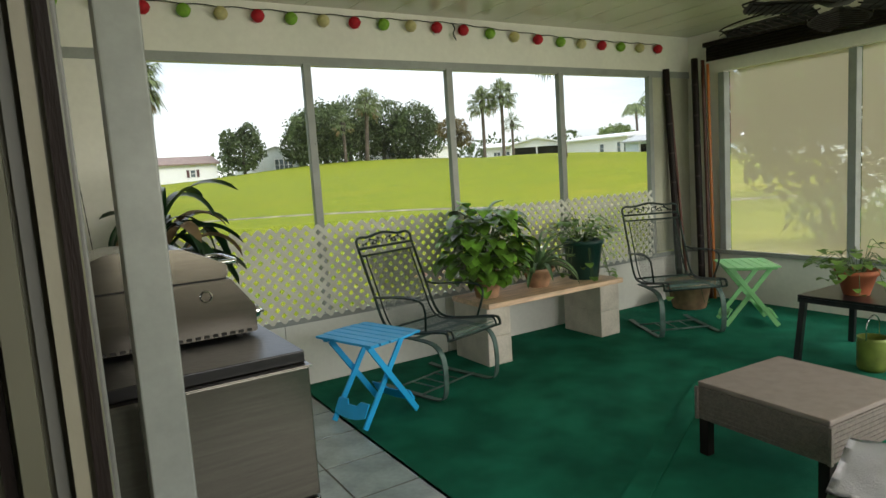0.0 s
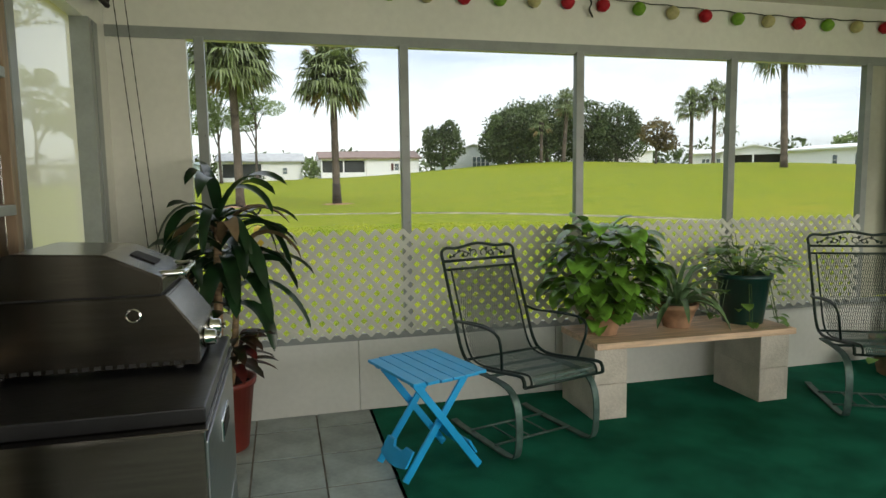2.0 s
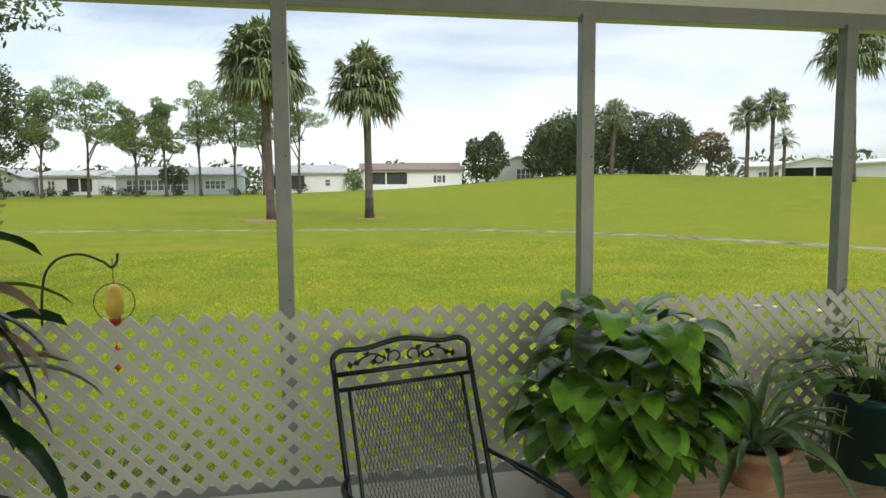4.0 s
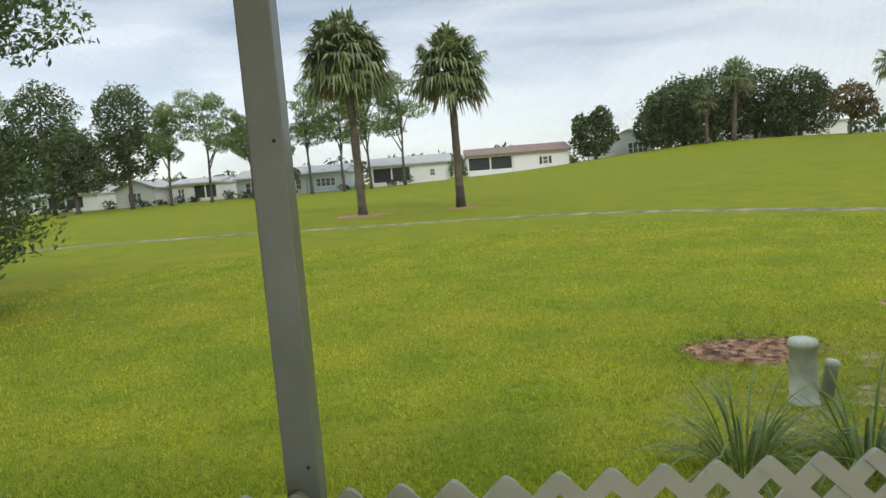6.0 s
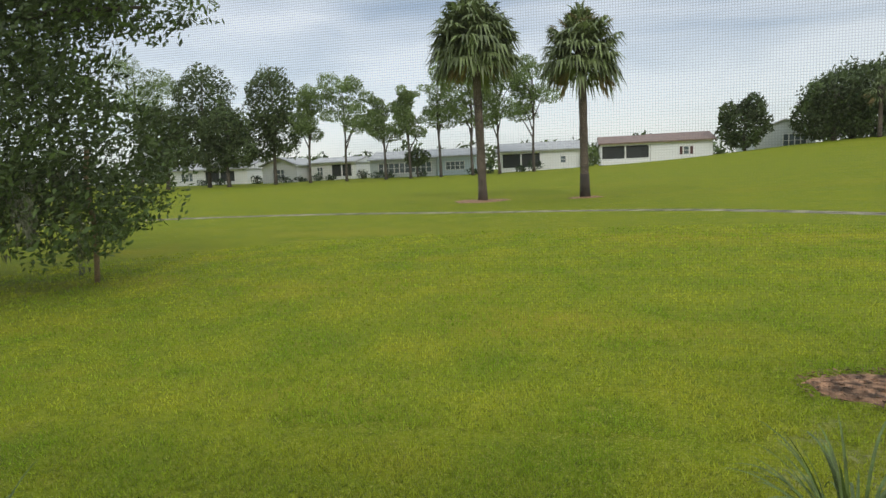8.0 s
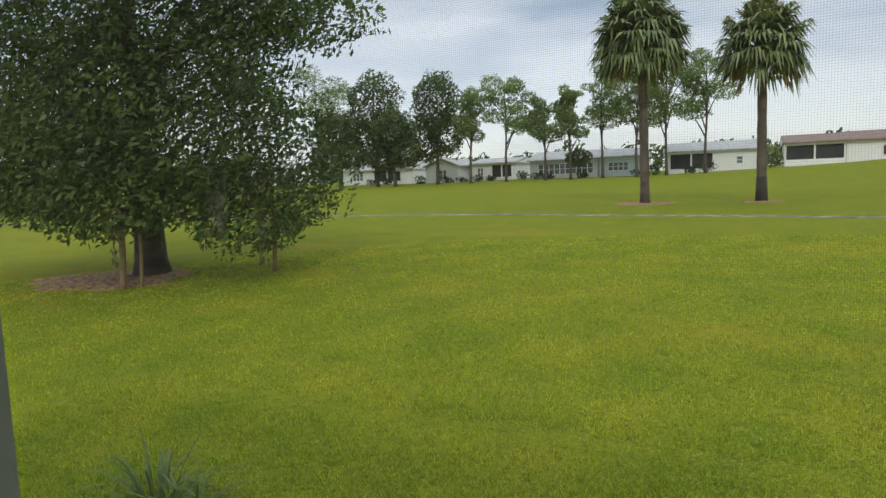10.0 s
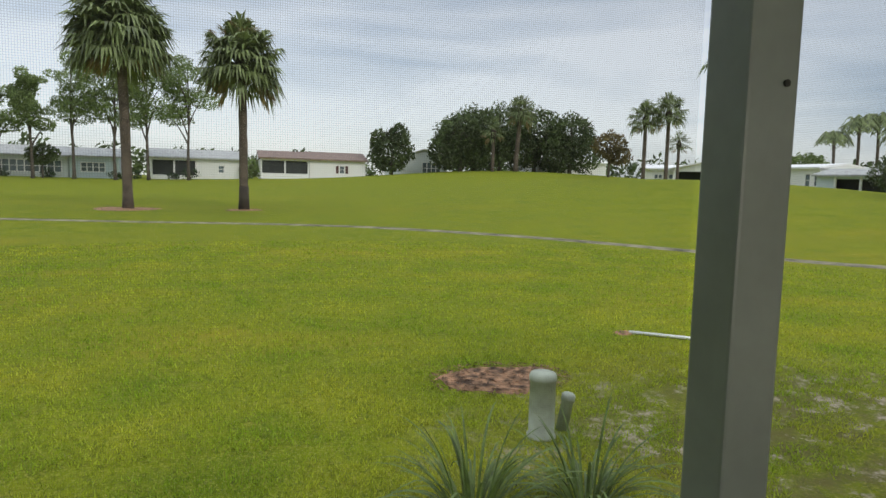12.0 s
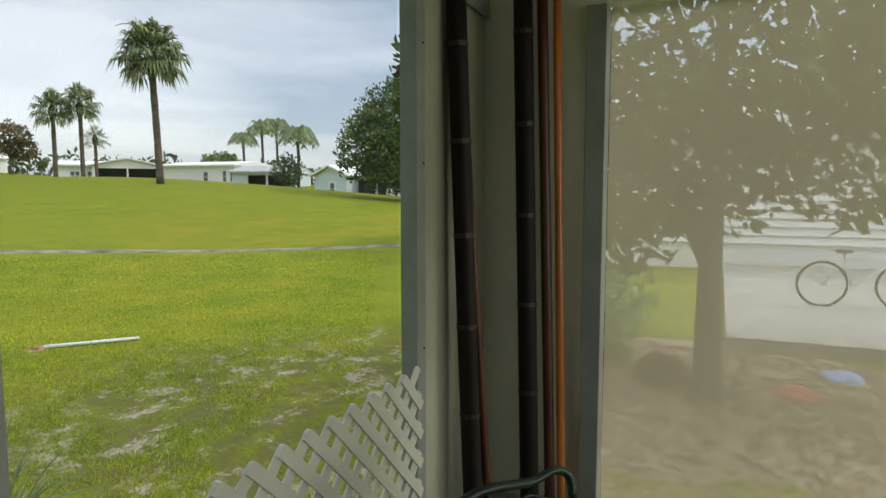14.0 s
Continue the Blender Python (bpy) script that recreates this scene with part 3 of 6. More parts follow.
def fan_palm(name, x, y, h, trunk_r, crown_r, label, seed, fronds=46, blades=15, dry=8, group="", dark_base=0.0, lean=(0, 0), kinks=0, plumes=0):
    rng = np.random.default_rng(seed)
    root = thing(name, label, "palm tree", pose(x, y, ground_height(x, y) - 0.05), group)
    pts = curve_points([(0, 0, 0), (lean[0] * 0.25, lean[1] * 0.25, h * 0.33), (lean[0] * 0.6, lean[1] * 0.6, h * 0.66), (lean[0], lean[1], h)], 5)
    bm = bmesh.new()
    n = len(pts)
    tube(bm, pts, trunk_r, 12, [trunk_r * (1.18 if i == 0 else 1.0 - 0.12 * i / n + 0.05 * math.sin(i * 2.1)) for i in range(n)])
    part("trunk", bm, BARKP, root, smooth=True)
    if dark_base:
        bm = bmesh.new()
        tube(bm, [(0, 0, 0), (0, 0, dark_base * 0.5), (lean[0] * 0.02, lean[1] * 0.02, dark_base)], trunk_r, 12,
             [trunk_r * 1.32, trunk_r * 1.16, trunk_r * 1.07])
        part("root_collar", bm, BARKD, root, smooth=True)
    top = pts[-1]
    bm = bmesh.new()
    lathe(bm, [(trunk_r * 0.9, h - crown_r * 0.45), (trunk_r * 1.6, h - crown_r * 0.25), (trunk_r * 1.7, h - 0.05), (trunk_r * 0.8, h + crown_r * 0.15), (0, h + crown_r * 0.22)], 10, top.x, top.y)
    part("boot_stubs", bm, BARKD, root, smooth=True)
    bm = bmesh.new()
    for k in range(fronds):
        f = k / fronds
        rise = radians(88 - 122 * f ** 0.85 + rng.uniform(-12, 12))
        head = k * 2.399963 + rng.uniform(-0.3, 0.3)
        st = crown_r * rng.uniform(0.30, 0.50)
        fan_frond(bm, top + Vector((0, 0, 0.10 * crown_r - 0.12 * f * crown_r)), head, rise, st, crown_r * rng.uniform(0.46, 0.58), blades, rng,
                  droop=0.8 + 0.6 * f)
    part("fronds", bm, FROND, root, kind="stuff")
    if dry:
        bm = bmesh.new()
        for k in range(dry):
            fan_frond(bm, top - Vector((0, 0, 0.10 * crown_r)), k * 2.399963 * 1.3, radians(rng.uniform(-55, -5)), crown_r * rng.uniform(0.25, 0.42),
                      crown_r * rng.uniform(0.30, 0.44), max(8, blades - 5), rng, droop=1.1, spread=120)
        part("dry_fronds", bm, FRONDDRY, root, kind="stuff")
    if plumes:
        bm = bmesh.new()
        for k in range(plumes):
            fan_frond(bm, top + Vector((0, 0, 0.15 * crown_r)), k * 2.399963, radians(rng.uniform(28, 80)), crown_r * rng.uniform(0.35, 0.55),
                      crown_r * rng.uniform(0.26, 0.40), 12, rng, droop=0.6, spread=100, width=0.022)
        part("flower_plumes", bm, FRONDDRY, root, kind="stuff")
    if kinks:
        bm = bmesh.new()
        for k in range(kinks):
            a = k * math.pi + 0.35
            d = Vector((math.cos(a) * 0.94, math.sin(a) * 0.94, 0))
            pl = curve_points([top, top + d * crown_r * 0.55 + Vector((0, 0, crown_r * 0.45)), top + d * crown_r * 1.05 + Vector((0, 0, crown_r * 0.42)),
                               top + d * crown_r * 1.4 + Vector((0, 0, crown_r * 0.30))], 4)
            tube(bm, pl, 0.03, 4)
        part("flower_stalks", bm, FRONDDRY, root)
    return root


def feather_palm(name, x, y, h, r, crown_r, label, seed, group=""):
    rng = np.random.default_rng(seed)
    root = thing(name, label, "palm tree", pose(x, y, ground_height(x, y) - 0.05), group)
    bm = bmesh.new()
    tube(bm, curve_points([(0, 0, 0), (0.1, 0, h * 0.5), (0, 0.05, h)], 4), r, 8)
    part("trunk", bm, BARKP, root, smooth=True)
    bm = bmesh.new()
    for k in range(30):
        a = k * 2.4
        up_ = crown_r * rng.uniform(0.15, 0.6)
        d = Vector((math.cos(a), math.sin(a), 0))
        sp = curve_points([Vector((0, 0, h)), Vector((0, 0, h + up_)) + d * crown_r * 0.5, Vector((0, 0, h - crown_r * 0.25 * rng.uniform(0, 1.6))) + d * crown_r], 5)
        s = d.cross(Vector((0, 0, 1)))
        for i in range(1, len(sp)):
            for sg in (-1, 1):
                p = sp[i]
                q = p + s * sg * crown_r * 0.20 - Vector((0, 0, crown_r * 0.16)) + d * 0.15
                bm.faces.new([bm.verts.new(c) for c in (sp[i - 1], p, q)])
    part("fronds", bm, FROND, root, kind="stuff")
    return root


# ---- houses ----
def prism(bm, tri, d):
    """A triangular slab: the triangle and its copy moved by d."""
    p = [bm.verts.new(c) for c in tri]
    q = [bm.verts.new(Vector(c) + Vector(d)) for c in tri]
    bm.faces.new(p)
    bm.faces.new(q[::-1])
    for i in range(3):
        j = (i + 1) % 3
        bm.faces.new((p[i], q[i], q[j], p[j]))
    bmesh.ops.recalc_face_normals(bm, faces=bm.faces)


def house(name, x0, x1, y, depth, wall_h, roof_h, wallm, roofm, label, windows=(), porch=None, gable=False, z=None, group="", shutters=False, open_porch=False):
    """A long one-storey home. windows: (from, to, sill, head) in metres from its left end; porch: (from, to) with dark screens between posts."""
    z0 = ground_height((x0 + x1) / 2, y) - 0.3 if z is None else z
    w = x1 - x0
    root = thing(name, label, "house", pose(x0, y, z0), group)
    t = 0.15
    bm = bmesh.new()
    holes = sorted([(a, b, c, d) for a, b, c, d in windows] + ([(porch[0], porch[1], 0.02 if open_porch else 0.75, wall_h - 0.25)] if porch else []))
    cur = 0
    for a, b, c, d in holes:
        if a > cur:
            box(bm, cur, a, 0, t, 0, wall_h)
        box(bm, a, b, 0, t, 0, c)
        box(bm, a, b, 0, t, d, wall_h)
        cur = b
    if cur < w:
        box(bm, cur, w, 0, t, 0, wall_h)
    part("front_wall", bm, wallm, root)
    bm = bmesh.new()
    box(bm, 0, t, t, depth, 0, wall_h)
    box(bm, w - t, w, t, depth, 0, wall_h)
    box(bm, t, w - t, depth - t, depth, 0, wall_h)
    part("side_walls", bm, wallm, root)
    # near-black backing puts the rooms' shade behind windows and porches
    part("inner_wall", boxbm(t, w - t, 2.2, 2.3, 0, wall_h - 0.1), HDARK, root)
    bm = bmesh.new()
    if gable:
        vs = [bm.verts.new(c) for c in ((-0.4, -0.4, wall_h), (w + 0.4, -0.4, wall_h), (w / 2, -0.4, wall_h + roof_h),
                                        (-0.4, depth, wall_h), (w + 0.4, depth, wall_h), (w / 2, depth, wall_h + roof_h),
                                        (-0.4, -0.4, wall_h + 0.15), (w + 0.4, -0.4, wall_h + 0.15), (w / 2, -0.4, wall_h + roof_h + 0.15),
                                        (-0.4, depth, wall_h + 0.15), (w + 0.4, depth, wall_h + 0.15), (w / 2, depth, wall_h + roof_h + 0.15))]
        for f in ((0, 3, 5, 2), (2, 5, 4, 1), (6, 8, 11, 9), (8, 7, 10, 11), (0, 2, 8, 6), (2, 1, 7, 8), (3, 9, 11, 5), (5, 11, 10, 4), (0, 6, 9, 3), (1, 4, 10, 7)):
            bm.faces.new([vs[i] for i in f])
        gb = bmesh.new()
        prism(gb, ((0, 0, wall_h), (w, 0, wall_h), (w / 2, 0, wall_h + roof_h)), (0, 0.12, 0))
        part("gable", gb, wallm, root)
    else:
        e = 0.45
        prof = ((-e, wall_h - 0.02), (depth / 2, wall_h + roof_h), (depth + e, wall_h - 0.02))
        for xx in (0,):
            lo_ = [bm.verts.new((-0.3, p[0], p[1])) for p in prof]
            hi_ = [bm.verts.new((w + 0.3, p[0], p[1])) for p in prof]
            lo2 = [bm.verts.new((-0.3, p[0], p[1] + 0.18)) for p in prof]
            hi2 = [bm.verts.new((w + 0.3, p[0], p[1] + 0.18)) for p in prof]
            for i in (0, 1):
                bm.faces.new((lo2[i], hi2[i], hi2[i + 1], lo2[i + 1]))
                bm.faces.new((lo_[i + 1], hi_[i + 1], hi_[i], lo_[i]))
                bm.faces.new((lo_[i], lo2[i], lo2[i + 1], lo_[i + 1]))
                bm.faces.new((hi_[i + 1], hi2[i + 1], hi2[i], hi_[i]))
            bm.faces.new((lo_[0], hi_[0], hi2[0], lo2[0]))
            bm.faces.new((hi_[2], lo_[2], lo2[2], hi2[2]))
        gb = bmesh.new()
        for xx in (-0.26, w + 0.14):
            prism(gb, ((xx, -0.35, wall_h + 0.01), (xx, depth + 0.35, wall_h + 0.01), (xx, depth / 2, wall_h + roof_h - 0.004)), (0.12, 0, 0))
        part("gable", gb, wallm, root)
    part("roof", bm, roofm, root)
    for a, b, c, d in windows:
        wd = part("window", boxbm(a, b, 0.08, 0.10, c, d), HPANE, root)
        fb = bmesh.new()
        for k in range(int((b - a) / 0.8) + 2):
            xx = a + (b - a) * k / (int((b - a) / 0.8) + 1)
            box(fb, xx - 0.05, xx + 0.05, -0.04, 0.07, c - 0.06, d + 0.06)
        box(fb, a - 0.05, b + 0.05, -0.045, 0.07, c - 0.1, c)
        box(fb, a - 0.05, b + 0.05, -0.045, 0.07, (c + d) / 2 - 0.03, (c + d) / 2 + 0.03)
        box(fb, a - 0.05, b + 0.05, -0.045, 0.07, d, d + 0.1)
        part("window_frame", fb, HWHITE, wd)
        if shutters:
            for s in (a - 0.45, b + 0.1):
                part("shutter", boxbm(s, s + 0.35, -0.05, -0.002, c - 0.05, d + 0.05), SHUTTER, root)
    if porch:
        n = 2 if open_porch else max(2, int((porch[1] - porch[0]) / 2.0))
        for k in range(n + 1):
            xx = porch[0] + (porch[1] - porch[0]) * k / n
            part("porch_post", boxbm(xx - 0.09, xx + 0.09, -0.03, 0.16, 0.0, wall_h), HWHITE, root)
        for k in range(0 if open_porch else n):
            xx = porch[0] + (porch[1] - porch[0]) * k / n
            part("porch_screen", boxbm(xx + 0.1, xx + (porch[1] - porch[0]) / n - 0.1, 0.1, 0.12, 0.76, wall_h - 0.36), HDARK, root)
    return root


def bush(name, x, y, r, h, material, label, seed, count=260, size=0.16, group=""):
    rng = np.random.default_rng(seed)
    root = thing(name, label, "bush", pose(x, y, ground_height(x, y) - 0.05), group)
    bm = bmesh.new()
    for k in range(5):
        a = k * 1.3
        tube(bm, [(0, 0, 0), (math.cos(a) * r * 0.4, math.sin(a) * r * 0.4, h * 0.7)], 0.03, 5)
    part("stems", bm, BARK, root)
    bm = bmesh.new()
    clump_cloud(bm, [(0, 0, h * 0.52, r, r, h * 0.5), (r * 0.4, 0.1, h * 0.4, r * 0.7, r * 0.7, h * 0.4)], count, size, rng)
    part("foliage", bm, material, root, kind="stuff")
    return root


# ---- porch ----
P = 1.065
HEAD, SILL, CZ = 2.06, 0.43, 2.42
XW, XE, YS = -0.44, 4.81, -5.6


def build_porch():
    def st(name, bm, material, label, category, **k):
        return single(name, bm, material, label, category, kind="structure", **k)
    st("porch_slab", boxbm(XW - 0.25, XE + 0.2, YS - 0.2, 0.16, -0.50, -0.02), SLAB, "poured concrete porch slab", "floor")
    st("ceiling", ceiling_mesh(), CEIL, "glossy cream ribbed aluminium ceiling panels", "ceiling")
    # north side
    st("wall_north", knee_wall(), KNEE, "white aluminium knee wall below the screens", "wall")
    st("header", boxbm(XW, XE + 0.1, -0.012, 0.09, HEAD, CZ), WHITE, "wide white header board above the screens", "beam")
    bm = bmesh.new()
    box(bm, XW, -0.065, -0.004, 0.05, SILL + 0.03, HEAD)
    st("wall_panel_west", bm, WHITE, "white sheet panel beside the screens", "wall")
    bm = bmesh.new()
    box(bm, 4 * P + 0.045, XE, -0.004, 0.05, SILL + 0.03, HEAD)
    st("wall_panel_east", bm, DIMWHITE, "white sheet panel in the corner", "wall")
    for i in range(5):
        x = i * P
        root = thing("screen_post", "white aluminium screen post with screws", "post", pose(x, 0, 0), "screen posts")
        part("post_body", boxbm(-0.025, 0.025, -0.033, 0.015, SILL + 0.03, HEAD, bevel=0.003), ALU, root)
        for z in (0.62, 1.08, 1.56, 1.86):
            b = bmesh.new()
            lathe(b, [(0, -0.002), (0.0028, -0.001), (0.003, 0.001), (0, 0.002)], 8)
            part("screw", b, DARKGAP, root, at=pose(0.012, -0.034, z, 90))
    for i in range(9):
        b = bmesh.new()
        lathe(b, [(0, -0.003), (0.007, -0.001), (0.007, 0.001), (0, 0.003)], 8)
        st("screw", b, DARKGAP, "dark screw head", "screw", m=pose(0.15 + i * 0.53, -0.015, HEAD + 0.025, 90))
    bm = bmesh.new()
    box(bm, XW + 0.002, XE - 0.002, -0.020, -0.0125, HEAD - 0.012, HEAD + 0.045)
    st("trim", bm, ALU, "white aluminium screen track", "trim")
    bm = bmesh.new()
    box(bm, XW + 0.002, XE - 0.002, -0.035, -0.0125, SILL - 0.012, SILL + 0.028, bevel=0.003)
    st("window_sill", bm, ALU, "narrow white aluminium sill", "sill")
    for i in range(4):
        bm = bmesh.new()
        y = 0.022
        bm.faces.new([bm.verts.new(c) for c in ((i * P + 0.024, y, SILL + 0.03), ((i + 1) * P - 0.024, y, SILL + 0.03), ((i + 1) * P - 0.024, y, HEAD), (i * P + 0.024, y, HEAD))])
        st("window_screen", bm, SCREEN, "fine dark insect screen", "screen")
    # east side
    bm = bmesh.new()
    box(bm, XE, XE + 0.08, YS, 0.09, -0.018, SILL)
    box(bm, XE, XE + 0.08, YS, 0.09, HEAD, CZ)
    box(bm, XE, XE + 0.08, -0.37, 0.09, SILL, HEAD)
    st("wall_east", bm, WHITE, "white panelled east wall with shaded openings", "wall")
    for k in range(5):
        y = -0.37 - k * 1.09
        st("mullion", boxbm(XE - 0.03, XE + 0.05, y - 0.03, y + 0.03, SILL + 0.028, HEAD - 0.012, bevel=0.003), ALU, "white aluminium mullion", "post")
        # unseen southern openings stay clear for the added east lamp
        if k < 3:
            y1 = max(y - 1.06, YS + 0.1)
            b = bmesh.new()
            b.faces.new([b.verts.new(c) for c in ((0, 0, 0), (y - 0.03 - y1, 0, 0), (y - 0.03 - y1, 0, HEAD - SILL), (0, 0, HEAD - SILL))])
            st("window_shade", b, SHADE, "cream woven sun shade over the opening", "shade", m=pose(XE + 0.06, y1, SILL, 0, 0, 90))
    st("window_sill", boxbm(XE - 0.035, XE - 0.0005, YS, -0.02, SILL - 0.01, SILL + 0.028, bevel=0.003), ALU, "narrow white aluminium sill", "sill")
    # west side: shaded opening, tall window, siding and sliding door
    bm = bmesh.new()
    box(bm, XW - 0.1, XW, YS, 0.09, HEAD, CZ)
    box(bm, XW - 0.1, XW, -1.30, 0.09, -0.018, SILL)
    box(bm, XW - 0.1, XW, -0.27, 0.09, SILL, HEAD)
    st("wall_west", bm, WHITE, "white panelled west wall", "wall")
    b = bmesh.new()
    b.faces.new([b.verts.new(c) for c in ((0, 0, 0), (0.95, 0, 0), (0.95, 0, HEAD - SILL), (0, 0, HEAD - SILL))])
    st("window_shade", b, SHADEW, "cream woven sun shade over the opening", "shade", m=pose(XW - 0.06, -1.24, SILL, 0, 0, 90))
    st("mullion", boxbm(XW - 0.06, XW + 0.02, -0.36, -0.31, SILL, HEAD, bevel=0.003), ALU, "grey shade frame", "post")
    st("mullion", boxbm(XW - 0.1, XW + 0.03, -1.30, -1.24, -0.01, CZ - 0.003, bevel=0.003), ALU, "grey frame post", "post")
    st("mullion", boxbm(XW + 0.001, XW + 0.02, -0.29, -0.22, SILL, HEAD, bevel=0.003), ALU, "white frame strip", "post")


def ceiling_mesh():
    bm = bmesh.new()
    box(bm, XW - 0.2, XE + 0.2, YS - 0.2, 0.5, CZ + 0.006, CZ + 0.12)
    x = XW
    while x < XE:
        box(bm, x + 0.003, min(x + 0.302, XE), YS, -0.0125, CZ, CZ + 0.0055)
        x += 0.305
    return bm


def knee_wall():
    bm = bmesh.new()
    x = XW
    while x < XE + 0.05:
        box(bm, x + 0.0015, min(x + 1.213, XE + 0.08), 0, 0.05, -0.018, SILL)
        x += 1.216
    return bm


def lattice_strip(c, sg, lo, hi, w, open_lo, open_hi):
    """One slanting strip whose free ends are rounded on their outer corner; it is cut upright where the panel ends."""
    d, n = Vector((sg, 1)).normalized(), Vector((-sg, 1)).normalized()
    a, b = Vector((c + sg * lo, lo)), Vector((c + sg * hi, hi))
    h = w / 2
    pts = [a + d * (-h if open_lo else 0) + n * h]
    if open_hi:
        pts += [b - d * h * 0.1 + n * h, b + d * h * 0.55 + n * h * 0.90, b + d * h * 0.90 + n * h * 0.55, b + d * h - n * h * 0.1, b + d * h - n * h]
    else:
        pts += [b + n * h, b - n * h]
    if open_lo:
        pts += [a + d * h * 0.1 - n * h, a - d * h * 0.55 - n * h * 0.90, a - d * h * 0.90 - n * h * 0.55, a - d * h + n * h * 0.1]
    else:
        pts += [a - n * h]
    return pts


def lattice_panel(x0, x1):
    """The lattice stands on the sill, on the room's side of the posts; its strips end where they cross."""
    s, w, z0, y0 = 0.0775, 0.0262, 0.452, -0.0365
    H = 7.5 * s
    root = thing("lattice_panel", "white plastic privacy lattice with rounded scallops along its edges", "lattice", pose(0, 0, z0))
    for layer, sg in ((0, 1), (1, -1)):
        y = y0 - layer * 0.0056
        for i in range(-80, 80):
            top = 0.495 + i * s
            c = top - sg * H
            lo, hi = (max(0, x0 - c), min(H, x1 - c)) if sg > 0 else (max(0, c - x1), min(H, c - x0))
            if hi - lo < 0.02:
                continue
            loop = lattice_strip(c, sg, lo, hi, w, lo == 0, hi == H)
            bm = bmesh.new()
            f = [bm.verts.new((p.x, y, p.y)) for p in loop]
            k = [bm.verts.new((p.x, y - 0.005, p.y)) for p in loop]
            bm.faces.new(f)
            bm.faces.new(k[::-1])
            for j in range(len(f)):
                m_ = (j + 1) % len(f)
                bm.faces.new((f[j], k[j], k[m_], f[m_]))
            bmesh.ops.recalc_face_normals(bm, faces=bm.faces)
            part("lattice_strip", bm, LATT, root)


# ---- furniture ----
def folding_table(m, material, label, group):
    root = thing("folding_side_table", label, "side table", m, group)
    n = 6
    L, W, z = 0.48, 0.375, 0.478
    for i in range(n):
        y0 = -W / 2 + W * i / n
        y1 = y0 + W / n - 0.005
        e0 = L / 2 - 0.018 * (2 * abs(i - 2.5) / 5) ** 2
        bm = bmesh.new()
        box(bm, -e0, e0, y0, y1, z - 0.014, z, bevel=0.003)
        part("slat", bm, material, root)
    bm = bmesh.new()
    for x in (-0.17, 0.17):
        box(bm, x - 0.015, x + 0.015, -W / 2 + 0.02, W / 2 - 0.02, z - 0.032, z - 0.0145, bevel=0.002)
    part("top_battens", bm, material, root)
    for sg, hw in ((-1, 0.125), (1, 0.155)):
        for x in (-hw, hw):
            bm = bmesh.new()
            bar(bm, (x, sg * 0.185, 0.012), (x, -sg * 0.14, z - 0.03), 0.012, 0.034, (0, 1, 0), bevel=0.003)
            part("leg", bm, material, root)
        bm = bmesh.new()
        yb, zb = sg * 0.158, 0.10
        vs = []
        n2 = 14
        for k in range(n2 + 1):
            u = -1 + 2 * k / n2
            xx = u * (hw - 0.006)
            dip = 0.022 * (1 if abs(u) < 0.32 else 0)
            lo_ = zb - 0.03 - 0.018 * (1 - u * u)
            hi_ = zb + 0.035 - dip
            vs.append([bm.verts.new((xx, yb + dy - sg * (zz - zb) * 0.6, zz)) for dy in (-0.006, 0.006) for zz in (lo_, hi_)])
        for a, b in zip(vs, vs[1:]):
            bm.faces.new((a[0], a[1], b[1], b[0]))
            bm.faces.new((a[2], b[2], b[3], a[3]))
            bm.faces.new((a[1], a[3], b[3], b[1]))
            bm.faces.new((a[0], b[0], b[2], a[2]))
        bm.faces.new((vs[0][0], vs[0][2], vs[0][3], vs[0][1]))
        bm.faces.new((vs[-1][0], vs[-1][1], vs[-1][3], vs[-1][2]))
        part("stretcher", bm, material, root)
    return root


def wire_net(bm, sx, frame_pts, pitch, w=0.0016):
    """Expanded metal: diamond wires on the surface swept by frame_pts across the width sx."""
    lens = [0.0]
    for a, b in zip(frame_pts, frame_pts[1:]):
        lens.append(lens[-1] + (b - a).length)
    total = lens[-1]

    def at(s):
        s = max(0, min(total, s))
        for i in range(len(lens) - 1):
            if s <= lens[i + 1]:
                f = (s - lens[i]) / max(1e-9, lens[i + 1] - lens[i])
                return frame_pts[i].lerp(frame_pts[i + 1], f)
        return frame_pts[-1]
    nx = int(2 * sx / pitch)
    dz = pitch * 1.9
    ns = int(total / dz)
    for j in range(ns):
        for i in range(nx):
            xa = -sx + (i + (j % 2) * 0.5) * pitch
            a = at(j * dz)
            b = at((j + 1) * dz)
            for sg in (-1, 1):
                xb = xa + sg * pitch / 2
                if abs(xa) > sx or abs(xb) > sx:
                    continue
                p0, p1 = Vector((xa, a.y, a.z)), Vector((xb, b.y, b.z))
                e = Vector((w, 0, 0))
                nrm = (b - a).normalized().cross(Vector((1, 0, 0))) * 0.0008
                v = [bm.verts.new(c) for c in (p0 - e + nrm, p0 + e + nrm, p1 + e + nrm, p1 - e + nrm)]
                bm.faces.new(v)


